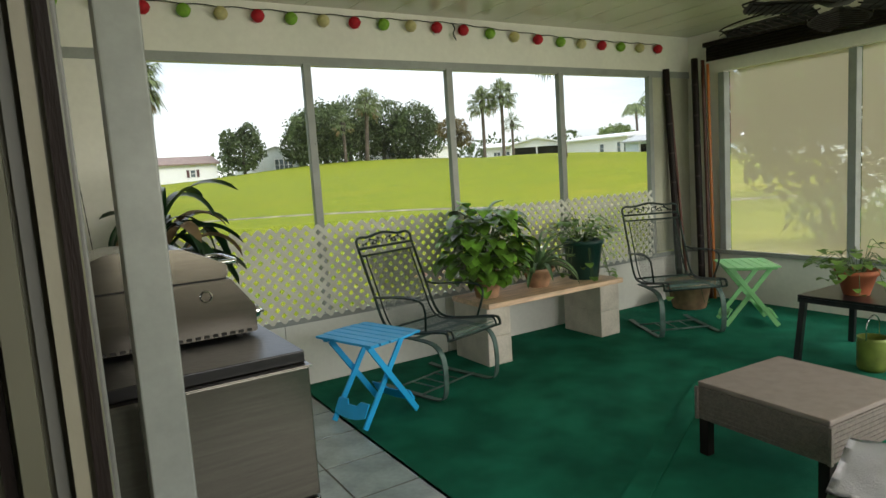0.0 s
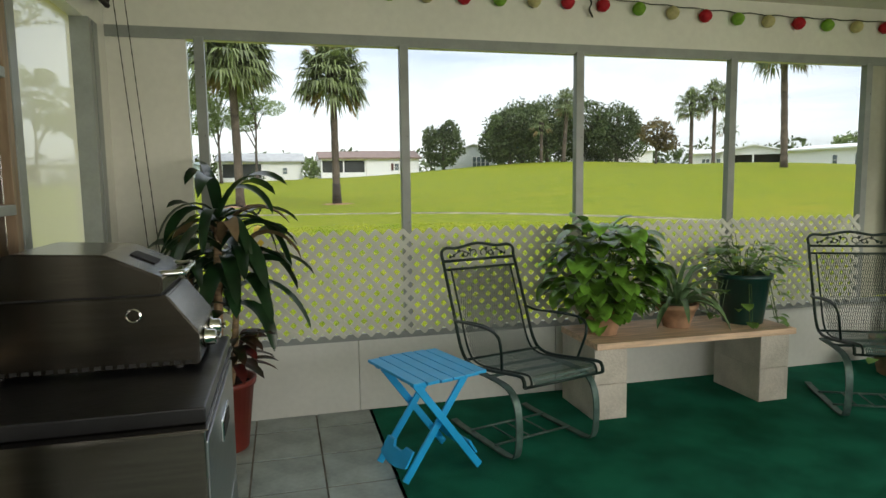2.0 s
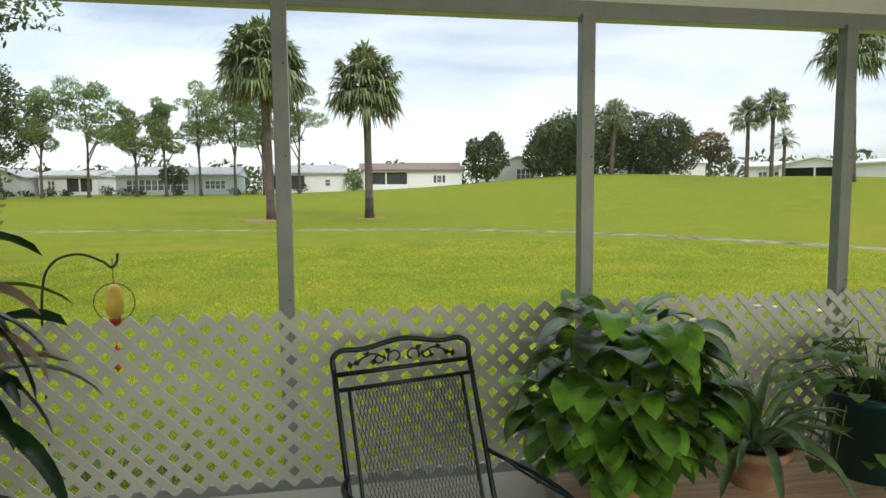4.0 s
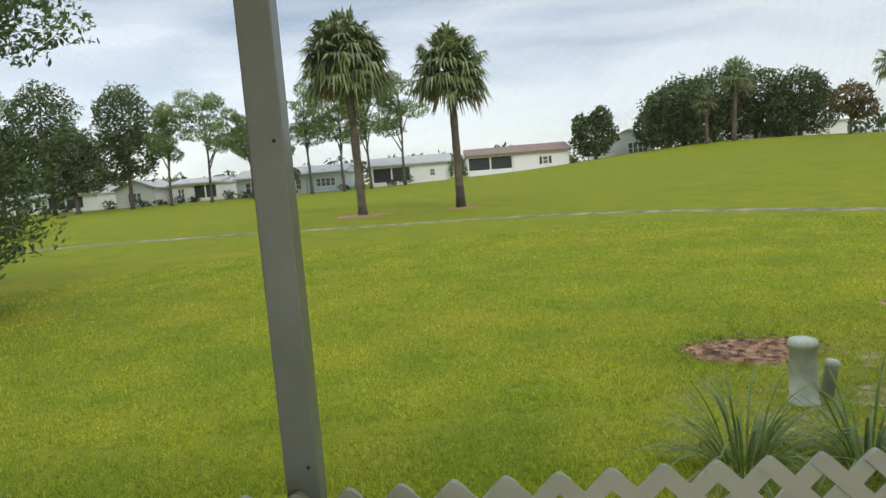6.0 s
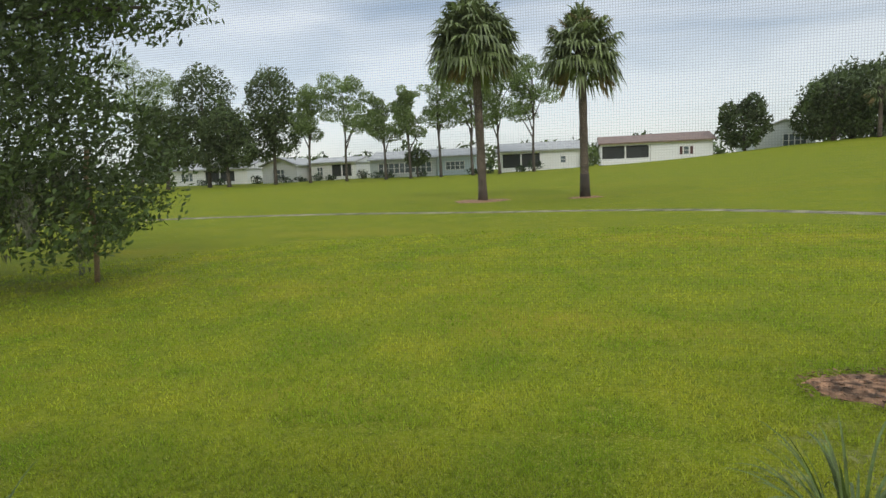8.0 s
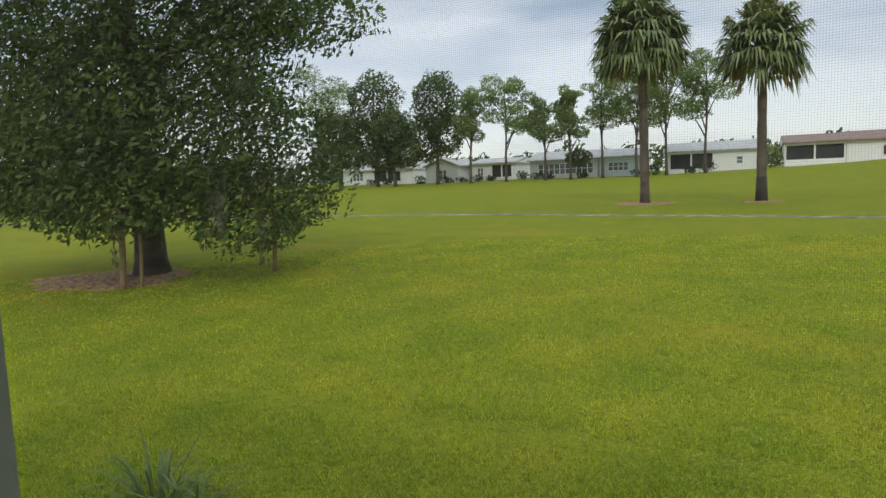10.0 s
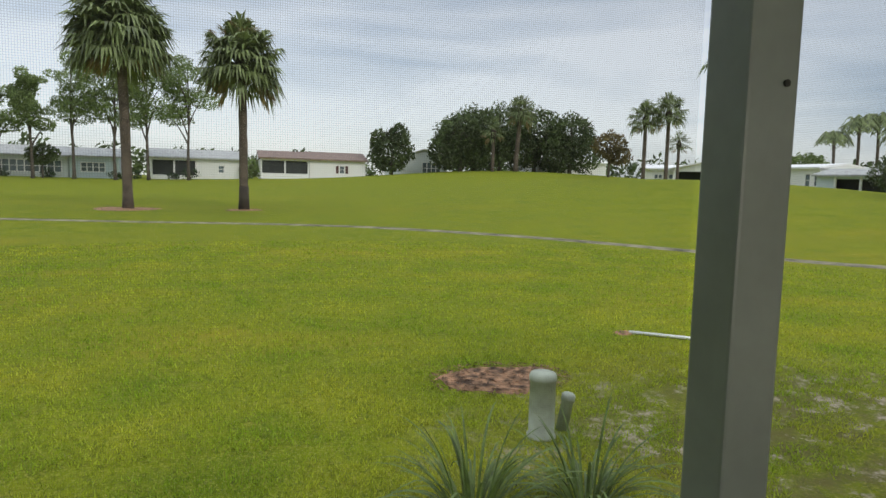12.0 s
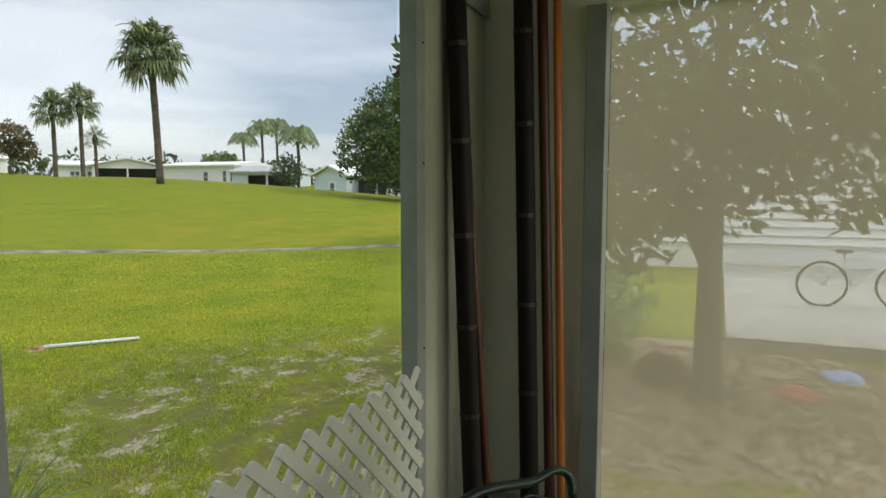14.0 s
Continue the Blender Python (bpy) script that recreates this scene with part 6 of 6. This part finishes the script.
def strap_plant(name, x, y, n, length, label, seed, group="", w=0.017):
    rng = np.random.default_rng(seed)
    root = thing(name, label, "plant", pose(x, y, ground_height(x, y) - 0.01), group)
    for k in range(n):
        a = k * 2.4 + rng.uniform(-0.3, 0.3)
        rise = radians(rng.uniform(40, 84))
        d = Vector((math.cos(a) * math.cos(rise), math.sin(a) * math.cos(rise), math.sin(rise)))
        one_leaf(root, "leaf", STRAP, (0.09 * math.cos(a), 0.09 * math.sin(a), 0), d, length * rng.uniform(0.6, 1.2), w, rng.uniform(1.2, 3.0), segs=8, fold=0.2)
    return root


strap_plant("lily_clump", 4.05, 2.75, 110, 0.68, "clump of arching green strap leaves in the grass", 1, "lily clumps")
strap_plant("lily_clump", 4.75, 2.70, 90, 0.62, "clump of arching green strap leaves beside the pedestal", 2, "lily clumps")
strap_plant("lily_clump", -0.25, 2.05, 60, 0.50, "dense low clump of strap leaves by the porch", 3, "lily clumps")
strap_plant("lily_clump", 0.15, 1.95, 40, 0.42, "low clump of strap leaves by the porch", 4, "lily clumps")

# ---- outdoors, trees ----
fan_palm("cabbage_palm", -1.6, 29.4, 7.35, 0.21, 2.75, "cabbage palm with a round green crown and rough brown trunk", 1, fronds=135, blades=24, dry=10, group="fairway palms", lean=(-0.15, 0))
fan_palm("cabbage_palm", 3.1, 29.0, 6.4, 0.19, 2.5, "cabbage palm with browning crown and dark trunk base", 2, fronds=95, blades=22, dry=12, plumes=18, group="fairway palms", dark_base=1.1, lean=(-0.05, 0))
fan_palm("cabbage_palm", 31.7, 30.8, 7.7, 0.22, 2.7, "tall cabbage palm on the mound with flower stalks", 3, fronds=80, blades=18, dry=4, group="mound palms", lean=(-0.35, 0), kinks=2)
fan_palm("cabbage_palm", 44.5, 54.6, 7.1, 0.2, 2.6, "slim cabbage palm beyond the mound", 4, fronds=54, blades=14, dry=6, group="mound palms")
fan_palm("cabbage_palm", 42.5, 55.6, 6.5, 0.2, 2.5, "slim cabbage palm beyond the mound", 5, fronds=54, blades=14, dry=6, group="mound palms")
fan_palm("cabbage_palm", 51.7, 62.0, 4.5, 0.18, 2.0, "small cabbage palm beyond the mound", 6, fronds=30, blades=11, dry=4, group="mound palms")
fan_palm("cabbage_palm", 37.4, 76.0, 7.7, 0.28, 2.9, "brownish cabbage palm in front of the oaks", 7, fronds=64, blades=14, dry=18, group="mound palms", lean=(0.5, 0))
fan_palm("cabbage_palm", 34.4, 76.5, 5.2, 0.22, 2.4, "small brown cabbage palm in front of the oaks", 8, fronds=30, blades=11, dry=16, group="mound palms")

limb_tree("live_oak", -9.3, 9.4, 8.5, 0.36, [(0, 0, 5.6, 4.2, 3.6, 2.6), (2.0, -0.8, 3.4, 2.5, 2.2, 2.1), (-2.6, 0.5, 4.2, 2.6, 2.4, 2.4), (2.9, 0.8, 2.4, 1.9, 1.8, 1.6), (3.2, -0.2, 1.5, 1.3, 1.4, 0.9), (1.2, -1.9, 1.8, 1.8, 1.2, 0.8), (1.4, -2.4, 6.6, 3.0, 2.2, 1.6),
                                             (3.3, -1.2, 6.7, 1.9, 1.5, 1.0), (3.4, 0.2, 5.6, 1.7, 1.4, 1.0), (4.6, 0.5, 5.2, 1.3, 1.2, 0.7), (0.3, -2.2, 2.7, 2.0, 1.4, 1.4), (-3.0, -2.0, 2.8, 2.2, 1.8, 1.6), (0.8, -1.3, 2.2, 2.3, 1.1, 1.2), (-1.2, -1.6, 2.3, 1.8, 1.1, 1.1)], OAK, 92000, 0.068,
          "spreading live oak with low leafy boughs and hanging moss", 31, limbs=14, split=0.2)
rng = np.random.default_rng(9)
for (x, y, h, r) in ((-6.35, 10.1, 2.6, 0.05), (-8.1, 7.75, 2.6, 0.06), (-7.9, 8.0, 2.3, 0.035)):
    bm = bmesh.new()
    tube(bm, curve_points([(0, 0, 0), (0.05, 0.02, h * 0.4), (-0.04, 0.03, h * 0.75), (0.08, 0, h)], 4), r, 8)
    single("sapling_trunk", bm, CANE, "thin pale trunk under the oak boughs", "tree trunk", pose(x, y, ground_height(x, y) - 0.05), smooth=True)
for k in range(16):
    x, y = -6.9 + rng.uniform(-2.2, 1.2), 8.9 + rng.uniform(-1.4, 1.2)
    ztop = rng.uniform(1.0, 2.0)
    ln = rng.uniform(0.5, 1.2)
    bm = bmesh.new()
    for j in range(90):
        f = rng.random()
        p = Vector((rng.normal(0, 0.07) * (1 - 0.5 * f), rng.normal(0, 0.07) * (1 - 0.5 * f), -ln * f))
        d = Vector((rng.normal(0, 0.02), rng.normal(0, 0.02), -rng.uniform(0.06, 0.16)))
        e = Vector((rng.normal(0, 0.012), rng.normal(0, 0.012), 0))
        bm.faces.new([bm.verts.new(c) for c in (p - e, p + d, p + e)])
    single("hanging_moss", bm, MOSS, "strand of grey Spanish moss hanging from the oak", "moss", pose(x, y, ztop), kind="stuff", group="moss strands")

# pines and leafy trees before the far houses: (x, y, height, crown width, kind)
ROW = [(-52, 72, 14, 4.5, 0), (-47, 70, 9, 4.5, 1), (-42.5, 72, 13.5, 5.0, 1), (-38.6, 70, 8.5, 4.2, 1), (-34.5, 74, 13.0, 4.2, 1), (-29.8, 74, 9.8, 2.4, 0), (-25.4, 75, 10.6, 3.4, 0), (-20.6, 76, 8.8, 3.2, 0), (-17.4, 76, 9.2, 2.4, 0),
       (-13.9, 77.5, 11.0, 3.2, 0), (-9.8, 77, 10.6, 2.8, 0), (-6.6, 78, 11.6, 3.0, 0), (-2.4, 78, 11.2, 3.0, 0)]
for i, (x, y, h, w, kind) in enumerate(ROW):
    h, w = h * (1.20 if kind == 0 else 1.20), w * (1.3 if kind == 0 else 1.0)
    rr = np.random.default_rng(100 + i)
    if kind == 0:
        crowns = [(rr.uniform(-0.5, 0.5) * w, rr.uniform(-0.4, 0.4) * w, h * (0.52 + 0.44 * k / 8), w * rr.uniform(0.30, 0.52) * (1.15 - 0.5 * k / 8), w * 0.44, h * rr.uniform(0.055, 0.095)) for k in range(9)] + [(rr.uniform(-0.75, 0.75) * w * 0.6, rr.uniform(-0.4, 0.4) * w, h * rr.uniform(0.48, 0.95), w * 0.26, w * 0.26, h * 0.035) for k in range(7)]
        limb_tree("pine_tree", x, y, h, 0.19, crowns, PINE, 9500, 0.13, "tall slash pine with an open tufted crown", 200 + i, limbs=9, group="pines")
    else:
        crowns = [(0, 0, h * 0.68, w * 0.75, w * 0.7, h * 0.26), (w * 0.35, 0, h * 0.42, w * 0.6, w * 0.5, h * 0.2), (-w * 0.4, 0, h * 0.38, w * 0.6, w * 0.5, h * 0.2)]
        limb_tree("broadleaf_tree", x, y, h, 0.25, crowns, FAROAK, 9000, 0.22, "dense leafy tree before the houses", 200 + i, limbs=8, group="leafy trees")
limb_tree("broadleaf_tree", -17.5, 80, 4.2, 0.12, [(0, 0, 2.7, 1.7, 1.5, 1.2)], FAROAK, 900, 0.22, "small dark rounded tree before the houses", 260)
limb_tree("cedar_tree", 22.8, 84, 7.0, 0.2, [(0, 0, 3.2, 3.0, 2.6, 2.8), (0.9, 0, 5.2, 1.5, 1.4, 1.8), (-1.8, 0, 4.6, 1.3, 1.2, 1.7)], FAROAK, 4200, 0.26, "dense dark green cedar by the houses", 261)
for i, (x, y, h, w) in enumerate(((31.2, 80, 7.9, 3.9), (34.2, 83, 9.4, 4.6), (38.5, 84, 10.0, 5.0), (43.5, 83, 9.8, 4.5), (47.6, 80, 8.9, 3.9))):
    limb_tree("far_oak", x, y, h, 0.3, [(0, 0, h * 0.60, w * 0.95, w * 0.8, h * 0.36), (w * 0.5, 0, h * 0.34, w * 0.7, w * 0.6, h * 0.32), (-w * 0.5, 0, h * 0.34, w * 0.7, w * 0.6, h * 0.32)], FAROAK, 9500, 0.23,
              "large dark oak in a dense grove", 300 + i, limbs=6, group="oak grove")
limb_tree("autumn_tree", 45.0, 66, 5.6, 0.15, [(0, 0, 3.8, 2.2, 1.8, 1.7), (1.2, 0, 2.6, 1.7, 1.4, 1.2)], RUSTY, 1900, 0.22, "half-bare tree with rusty brown leaves", 310)
limb_tree("far_oak", 75, 66, 5.0, 0.2, [(0, 0, 3.4, 3.4, 2.5, 1.6)], PINE, 1500, 0.28, "low rounded tree behind the white houses", 311)
feather_palm("queen_palm", 69.8, 54.2, 7.2, 0.16, 2.1, "queen palm with feathery fronds", 1, "queen palms")
feather_palm("queen_palm", 72.0, 53.6, 7.6, 0.16, 2.2, "queen palm with feathery fronds", 2, "queen palms")
feather_palm("queen_palm", 67.6, 55.4, 5.6, 0.16, 1.9, "queen palm with feathery fronds", 3, "queen palms")
feather_palm("queen_palm", 54.9, 37.6, 5.0, 0.15, 2.1, "queen palm with feathery fronds above a bush", 4, "queen palms")
bush("bush", 53.9, 38.2, 1.6, 3.4, FAROAK, "dense bush under the queen palm", 41, 1600, 0.16)
limb_tree("far_oak", 43.5, 19.6, 9.6, 0.36, [(0, 0, 5.6, 3.9, 3.8, 3.2), (-1.6, 0.5, 2.6, 3.0, 2.4, 2.0), (-2.9, 1, 3.9, 2.9, 2.6, 2.7), (2.6, -1, 4.2, 3.2, 2.8, 2.6), (0.9, 0, 8.2, 2.3, 2.0, 1.6)], OAK, 24000, 0.16, "large rounded oak beside the blue house", 312, limbs=10)

# ---- far houses ----
house("mobile_home", -58, -45, 86, 9, 2.5, 1.3, HWHITE, ROOFG, "white mobile home half hidden by trees", [(2, 4, 1.0, 2.0)], (6, 11), group="far homes")
house("mobile_home", -41.5, -36.2, 84, 9, 2.6, 1.2, HWHITE, ROOFG, "small white home with a gabled front", [(1.6, 3.4, 0.9, 2.1)], gable=True, group="far homes")
house("mobile_home", -35.4, -28.4, 87, 9, 2.7, 0.8, HWHITE, ROOFG, "white mobile home with a carport", [(1.0, 1.9, 1.0, 2.1)], (3.2, 6.4), group="far homes")
house("mobile_home", -25.6, -16.2, 85, 8, 2.7, 1.2, HGREY, ROOFG, "pale grey home with a long glazed porch", [(1.2, 8.8, 0.9, 2.2)], group="far homes")
house("mobile_home", -16.1, -10.8, 85.5, 8, 2.8, 1.1, HBLUE, ROOFG, "pale blue end of a mobile home", [(1.2, 3.8, 1.1, 2.1)], group="far homes")
house("mobile_home", -7.6, 3.3, 85, 9, 2.8, 1.2, HWHITE, ROOFG, "white home with a dark screened porch", [(8.2, 8.9, 1.2, 2.0)], (0.5, 5.6), group="far homes")
house("mobile_home", 5.7, 11.8, 84.2, 8, 2.6, 1.0, HWHITE, ROOFB, "white screened sunroom with a brown roof", [], (0.1, 6.0), group="far homes", z=2.0)
house("mobile_home", 11.9, 19.3, 84.6, 8, 2.6, 1.1, HWHITE, ROOFB, "white home with maroon shutters and a brown roof", [(3.9, 4.6, 1.0, 1.9)], group="far homes", z=2.0, shutters=True)
house("mobile_home", 25.4, 32.6, 90, 10, 3.2, 1.3, HGREY, ROOFW, "pale grey gabled home behind the cedar", [(3.4, 6.2, 1.0, 2.6)], gable=True, group="far homes", z=2.4)
house("mobile_home", 44.5, 56.0, 84, 9, 2.7, 1.0, HWHITE, ROOFW, "white home behind the grove", [(2, 4, 1, 2)], group="far homes", z=2.9)


def facing_home(x, y, z, turn, w, wall_h, depth, roof_h, wallm, roofm, label, windows=(), porch=None, gable=False, carport=None):
    """A home whose front stands turned; a carport is an opening as high as the wall, with a post in the middle."""
    h = house("mobile_home", 0, w, 0, depth, wall_h, roof_h, wallm, roofm, label, list(windows), porch or carport, gable, z=0, group="far homes", open_porch=carport is not None)
    h.matrix_world = pose(x, y, z, 0, 0, turn)


facing_home(53.8, 71.2, 1.58, -37.0, 5.25, 2.9, 9, 0.6, HWHITE, ROOFW, "white home wing with a bright metal roof", windows=[(1.2, 2.2, 1.2, 2.2), (3.0, 3.8, 1.2, 2.2)])
facing_home(54.1, 65.9, 1.46, -40.1, 7.42, 2.9, 9, 0.9, HWHITE, ROOFW, "white home end with a low gable over an open dark carport", windows=[], gable=True, carport=(0.5, 7.42 - 0.5))
facing_home(58.5, 59.6, 1.42, -83.5, 9.73, 2.9, 8, 0.5, HWHITE, ROOFW, "long white home with narrow windows and a white metal roof", windows=[(5.6, 6.3, 1.1, 2.2), (8.2, 8.8, 1.1, 2.3), (9.2, 9.8, 1.1, 2.3)])
facing_home(55.0, 46.1, 0.45, -69.2, 6.26, 2.9, 8, 0.7, HBLUE, ROOFG, "pale blue home with a grey roof and an open dark porch", windows=[], carport=(1.6, 5.8))
facing_home(52.1, 33.7, -0.11, -91.9, 3.45, 2.9, 8, 0.9, HBLUE, ROOFW, "blue gabled house end", windows=[(1.6, 2.2, 1.2, 2.3)], gable=True)
facing_home(53.7, 31.3, 0.28, -80.1, 5.97, 2.5, 8, 0.5, HWHITE, ROOFG, "long white home with dark porch screens", windows=[], porch=(0.2, 5.97 - 0.3))
house("mobile_home", 53.5, 65.0, 18, 9, 2.9, 1.3, HWHITE, ROOFW, "white home with windows beyond the oak", [(2, 3.2, 1, 2), (6, 7.2, 1, 2)], (8.0, 11), group="far homes", z=0.4)
rr = np.random.default_rng(77)
for i in range(26):
    x = -52 + i * 2.15
    if rr.random() < 0.75:
        bush("hedge_bush", x + rr.uniform(-0.5, 0.5), 82.3, rr.uniform(0.7, 1.2), rr.uniform(0.8, 1.5), HEDGE, "clipped dark shrub before the houses", 400 + i, 160, 0.16, "house shrubs")
bush("bush", 4.3, 84.5, 1.2, 2.8, PINE, "tall yellow-green bush between the houses", 60, 500, 0.2)

# far tree line
bm = bmesh.new()
rr = np.random.default_rng(55)
for i in range(150):
    a = radians(-100 + 200 * i / 149)
    d = 230 + rr.uniform(-20, 20)
    x, y = d * math.sin(a), d * math.cos(a)
    h = rr.uniform(6, 11)
    clump_cloud(bm, [(x, y, ground_height(x, y) + h * 0.5, 5.5, 4, h * 0.55)], 130, 1.1, rr)
single("distant_woods", bm, FAROAK, "dark distant line of woods", "trees", kind="stuff")

# ---- east side yard, seen through the shade cloth ----
limb_tree("yard_tree", 8.95, -0.68, 5.2, 0.125, [(0, 0, 3.7, 2.3, 2.3, 1.3), (-0.2, 1.4, 2.1, 1.4, 1.3, 1.0), (0.6, -1.8, 2.7, 1.8, 1.8, 1.1), (0.9, 0.6, 2.2, 1.2, 1.3, 0.7), (0, 0.2, 4.7, 2.2, 2.0, 1.0), (0.4, 2.2, 3.0, 1.3, 1.1, 1.0), (0.8, -2.6, 2.0, 1.2, 1.2, 0.8)], OAK, 22000, 0.085, "leafy yard tree with a forked thick trunk", 501, limbs=10, split=0.38)
yh = house("neighbour_house", 0, 16, 0, 8, 3.0, 1.2, HWHITE, ROOFG, "white neighbouring house with lapped siding", [(3, 4.2, 1, 2)], group="", z=-0.4)
yh.matrix_world = pose(19.5, 6.0, -0.4, 0, 0, -90)
single("driveway", boxbm(11.0, 19.4, -9, -0.85, -0.6, -0.25), SLAB, "pale concrete driveway slab", "driveway", kind="structure")
bm = bmesh.new()
z = 0.25
while z < 3.0:
    vs = [bm.verts.new(c) for c in ((19.40, -9.9, z), (19.40, 5.9, z), (19.47, 5.9, z + 0.19), (19.47, -9.9, z + 0.19), (19.49, -9.9, z), (19.49, 5.9, z))]
    bm.faces.new((vs[0], vs[1], vs[2], vs[3]))
    bm.faces.new((vs[1], vs[0], vs[4], vs[5]))
    z += 0.2
single("siding_boards", bm, HWHITE, "white lapped siding of the neighbouring house", "wall", kind="stuff")
rl = np.random.default_rng(66)
bm = bmesh.new()
for k in range(7500):
    x, y = 6.6 + 4.3 * rl.random(), -5.0 + 6.0 * rl.random()
    p = Vector((x, y, ground_height(x, y) + 0.02 + 0.03 * rl.random()))
    a = rl.uniform(0, 6.28)
    s = rl.uniform(0.02, 0.05)
    d, e = Vector((math.cos(a) * s, math.sin(a) * s, rl.uniform(-0.015, 0.015))), Vector((-math.sin(a) * s * 0.5, math.cos(a) * s * 0.5, rl.uniform(-0.015, 0.015)))
    bm.faces.new([bm.verts.new(c) for c in (p - d, p + e, p + d, p - e)])
single("fallen_leaves", bm, DRYLEAF, "scattered dry fallen leaves in the side yard", "leaves", kind="stuff")
bike = thing("bicycle", "white bicycle with black tyres parked on the driveway", "bicycle", pose(13.85, -2.70, -0.249, 0, 0, -86))
TYRE = MATTBLACK
for x in (-0.52, 0.52):
    wl = part("wheel", boxbm(x - 0.02, x + 0.02, -0.03, 0.03, 0.315, 0.355), CHROME, bike)
    bm = bmesh.new()
    tube(bm, [(x + 0.335 * math.sin(a), 0, 0.335 + 0.335 * math.cos(a)) for a in np.linspace(0, 2 * math.pi, 33)], 0.019, 8, cap=False)
    part("tyre", bm, TYRE, wl, smooth=True)
    bm = bmesh.new()
    for k in range(14):
        a = k * math.pi / 7
        tube(bm, [(x, 0, 0.335), (x + 0.32 * math.sin(a), 0, 0.335 + 0.32 * math.cos(a))], 0.002, 4)
    part("spokes", bm, CHROME, wl)
bm = bmesh.new()
for a, b in (((-0.52, 0, 0.335), (-0.12, 0, 0.30)), ((-0.12, 0, 0.30), (-0.25, 0, 0.82)), ((-0.52, 0, 0.335), (-0.23, 0, 0.72)), ((-0.23, 0, 0.72), (0.36, 0, 0.76)), ((-0.12, 0, 0.30), (0.38, 0, 0.68)),
             ((0.34, 0, 0.86), (0.52, 0, 0.335))):
    tube(bm, [a, b], 0.017, 8)
part("frame", bm, PVCW, bike, smooth=True)
part("saddle", boxbm(-0.36, -0.14, -0.06, 0.06, 0.82, 0.86, bevel=0.015), MATTBLACK, bike)
bm = bmesh.new()
tube(bm, curve_points([(0.22, -0.28, 0.95), (0.34, -0.12, 0.97), (0.34, 0.12, 0.97), (0.22, 0.28, 0.95)], 4), 0.012, 7)
tube(bm, [(0.34, 0, 0.86), (0.34, 0, 0.97)], 0.014, 7)
part("handlebar", bm, CHROME, bike, smooth=True)
for x, y, mm, lab in ((9.25, -0.25, REDLEAF, "low red-leaved bedding plant by the tree"), (9.4, 0.55, REDLEAF, "low red-leaved bedding plant in the yard"), (9.9, 0.35, LEAFMID, "low green plant at the tree's foot")):
    bush("bedding_plant", x, y, 0.28, 0.34, mm, lab, int(x * 10), 220, 0.06, "bedding plants")
patch("bare_soil", 9.2, -0.6, 2.6, 2.6, SAND, 0.012, "dry leafy ground under the yard tree", 71, rings=6, n=40)
for x, y, c, word in ((9.4, -1.44, (0.62, 0.16, 0.10), "red"), (10.15, -1.94, (0.30, 0.38, 0.70), "blue")):
    patch("garden_mat", x, y, 0.30, 0.24, mat(word + "_garden_mat", c, 0.8), 0.05, word + " faded garden mat lying in the yard", int(x * 10), rings=3, n=18)
for x, y, r, h in ((11.3, 0.7, 0.8, 1.0), (11.6, 2.0, 0.9, 1.2)):
    bush("garden_bush", x, y, r, h, LEAFMID, "loose green garden bush beyond the yard tree", int(x * 7), 700, 0.09, "garden bushes")
# red shrub at the porch corner
limb_tree("copperleaf_shrub", 6.4, 0.86, 2.9, 0.022, [(0, 0, 2.55, 0.26, 0.24, 0.40), (0.15, -0.1, 2.15, 0.22, 0.22, 0.25)], REDLEAF, 190, 0.085, "tall dark red copperleaf shrub by the porch corner", 502, limbs=6)

# ---- floor tiles ----
tile_me = mesh_of(boxbm(-0.1575, 0.1575, -0.1675, 0.1675, -0.0035, 0.0, bevel=0.0015), TILE)
for i in range(4):
    for j in range(16):
        x = 0.685 - i * 0.3235
        y = -0.035 - 0.345 * j
        if x < XW + 0.02:
            continue
        o = new("floor_tile", tile_me)
        o.matrix_world = pose(x, y - 0.0, 0.0)
        tagged(o, kind="structure")
# ---- grass blades ----
rng = np.random.default_rng(12)
N = 60000
verts, faces = [], []
rad = 2.2 + 15.0 * rng.random(N) ** 1.7
ang = rng.uniform(radians(-68), radians(62), N)
for r_, a_ in zip(rad, ang):
    x, y = 2.9 + r_ * math.sin(a_), -0.3 + r_ * math.cos(a_)
    if y < 0.35 or (x - 5.22) ** 2 / 0.42 + (y - 5.1) ** 2 / 0.18 < 1:
        continue
    if noise.noise(Vector((x * 1.3, y * 1.9, 0))) > -0.22 + 0.9 * (((x - 7.4) * 0.30) ** 2 + ((y - 2.3) * 0.36) ** 2) ** 0.5 - 0.15:
        continue
    z = ground_height(x, y)
    for k in range(3):
        a = rng.uniform(0, 6.28)
        h = rng.uniform(0.016, 0.050)
        w = 0.0040 + 0.0006 * r_
        dx, dy = math.cos(a), math.sin(a)
        l = rng.uniform(-0.03, 0.03, 2)
        ox, oy = rng.normal(0, 0.03, 2)
        i0 = len(verts)
        verts += [(x + ox - dx * w, y + oy - dy * w, z - 0.003), (x + ox + dx * w, y + oy + dy * w, z - 0.003), (x + ox + l[0], y + oy + l[1], z + h)]
        faces.append((i0, i0 + 1, i0 + 2))
me = bpy.data.meshes.new("blades")
me.from_pydata(verts, [], faces)
me.materials.append(BLADE)
tagged(new("grass_blades", me), "short coarse lawn grass near the porch", "grass", kind="stuff")
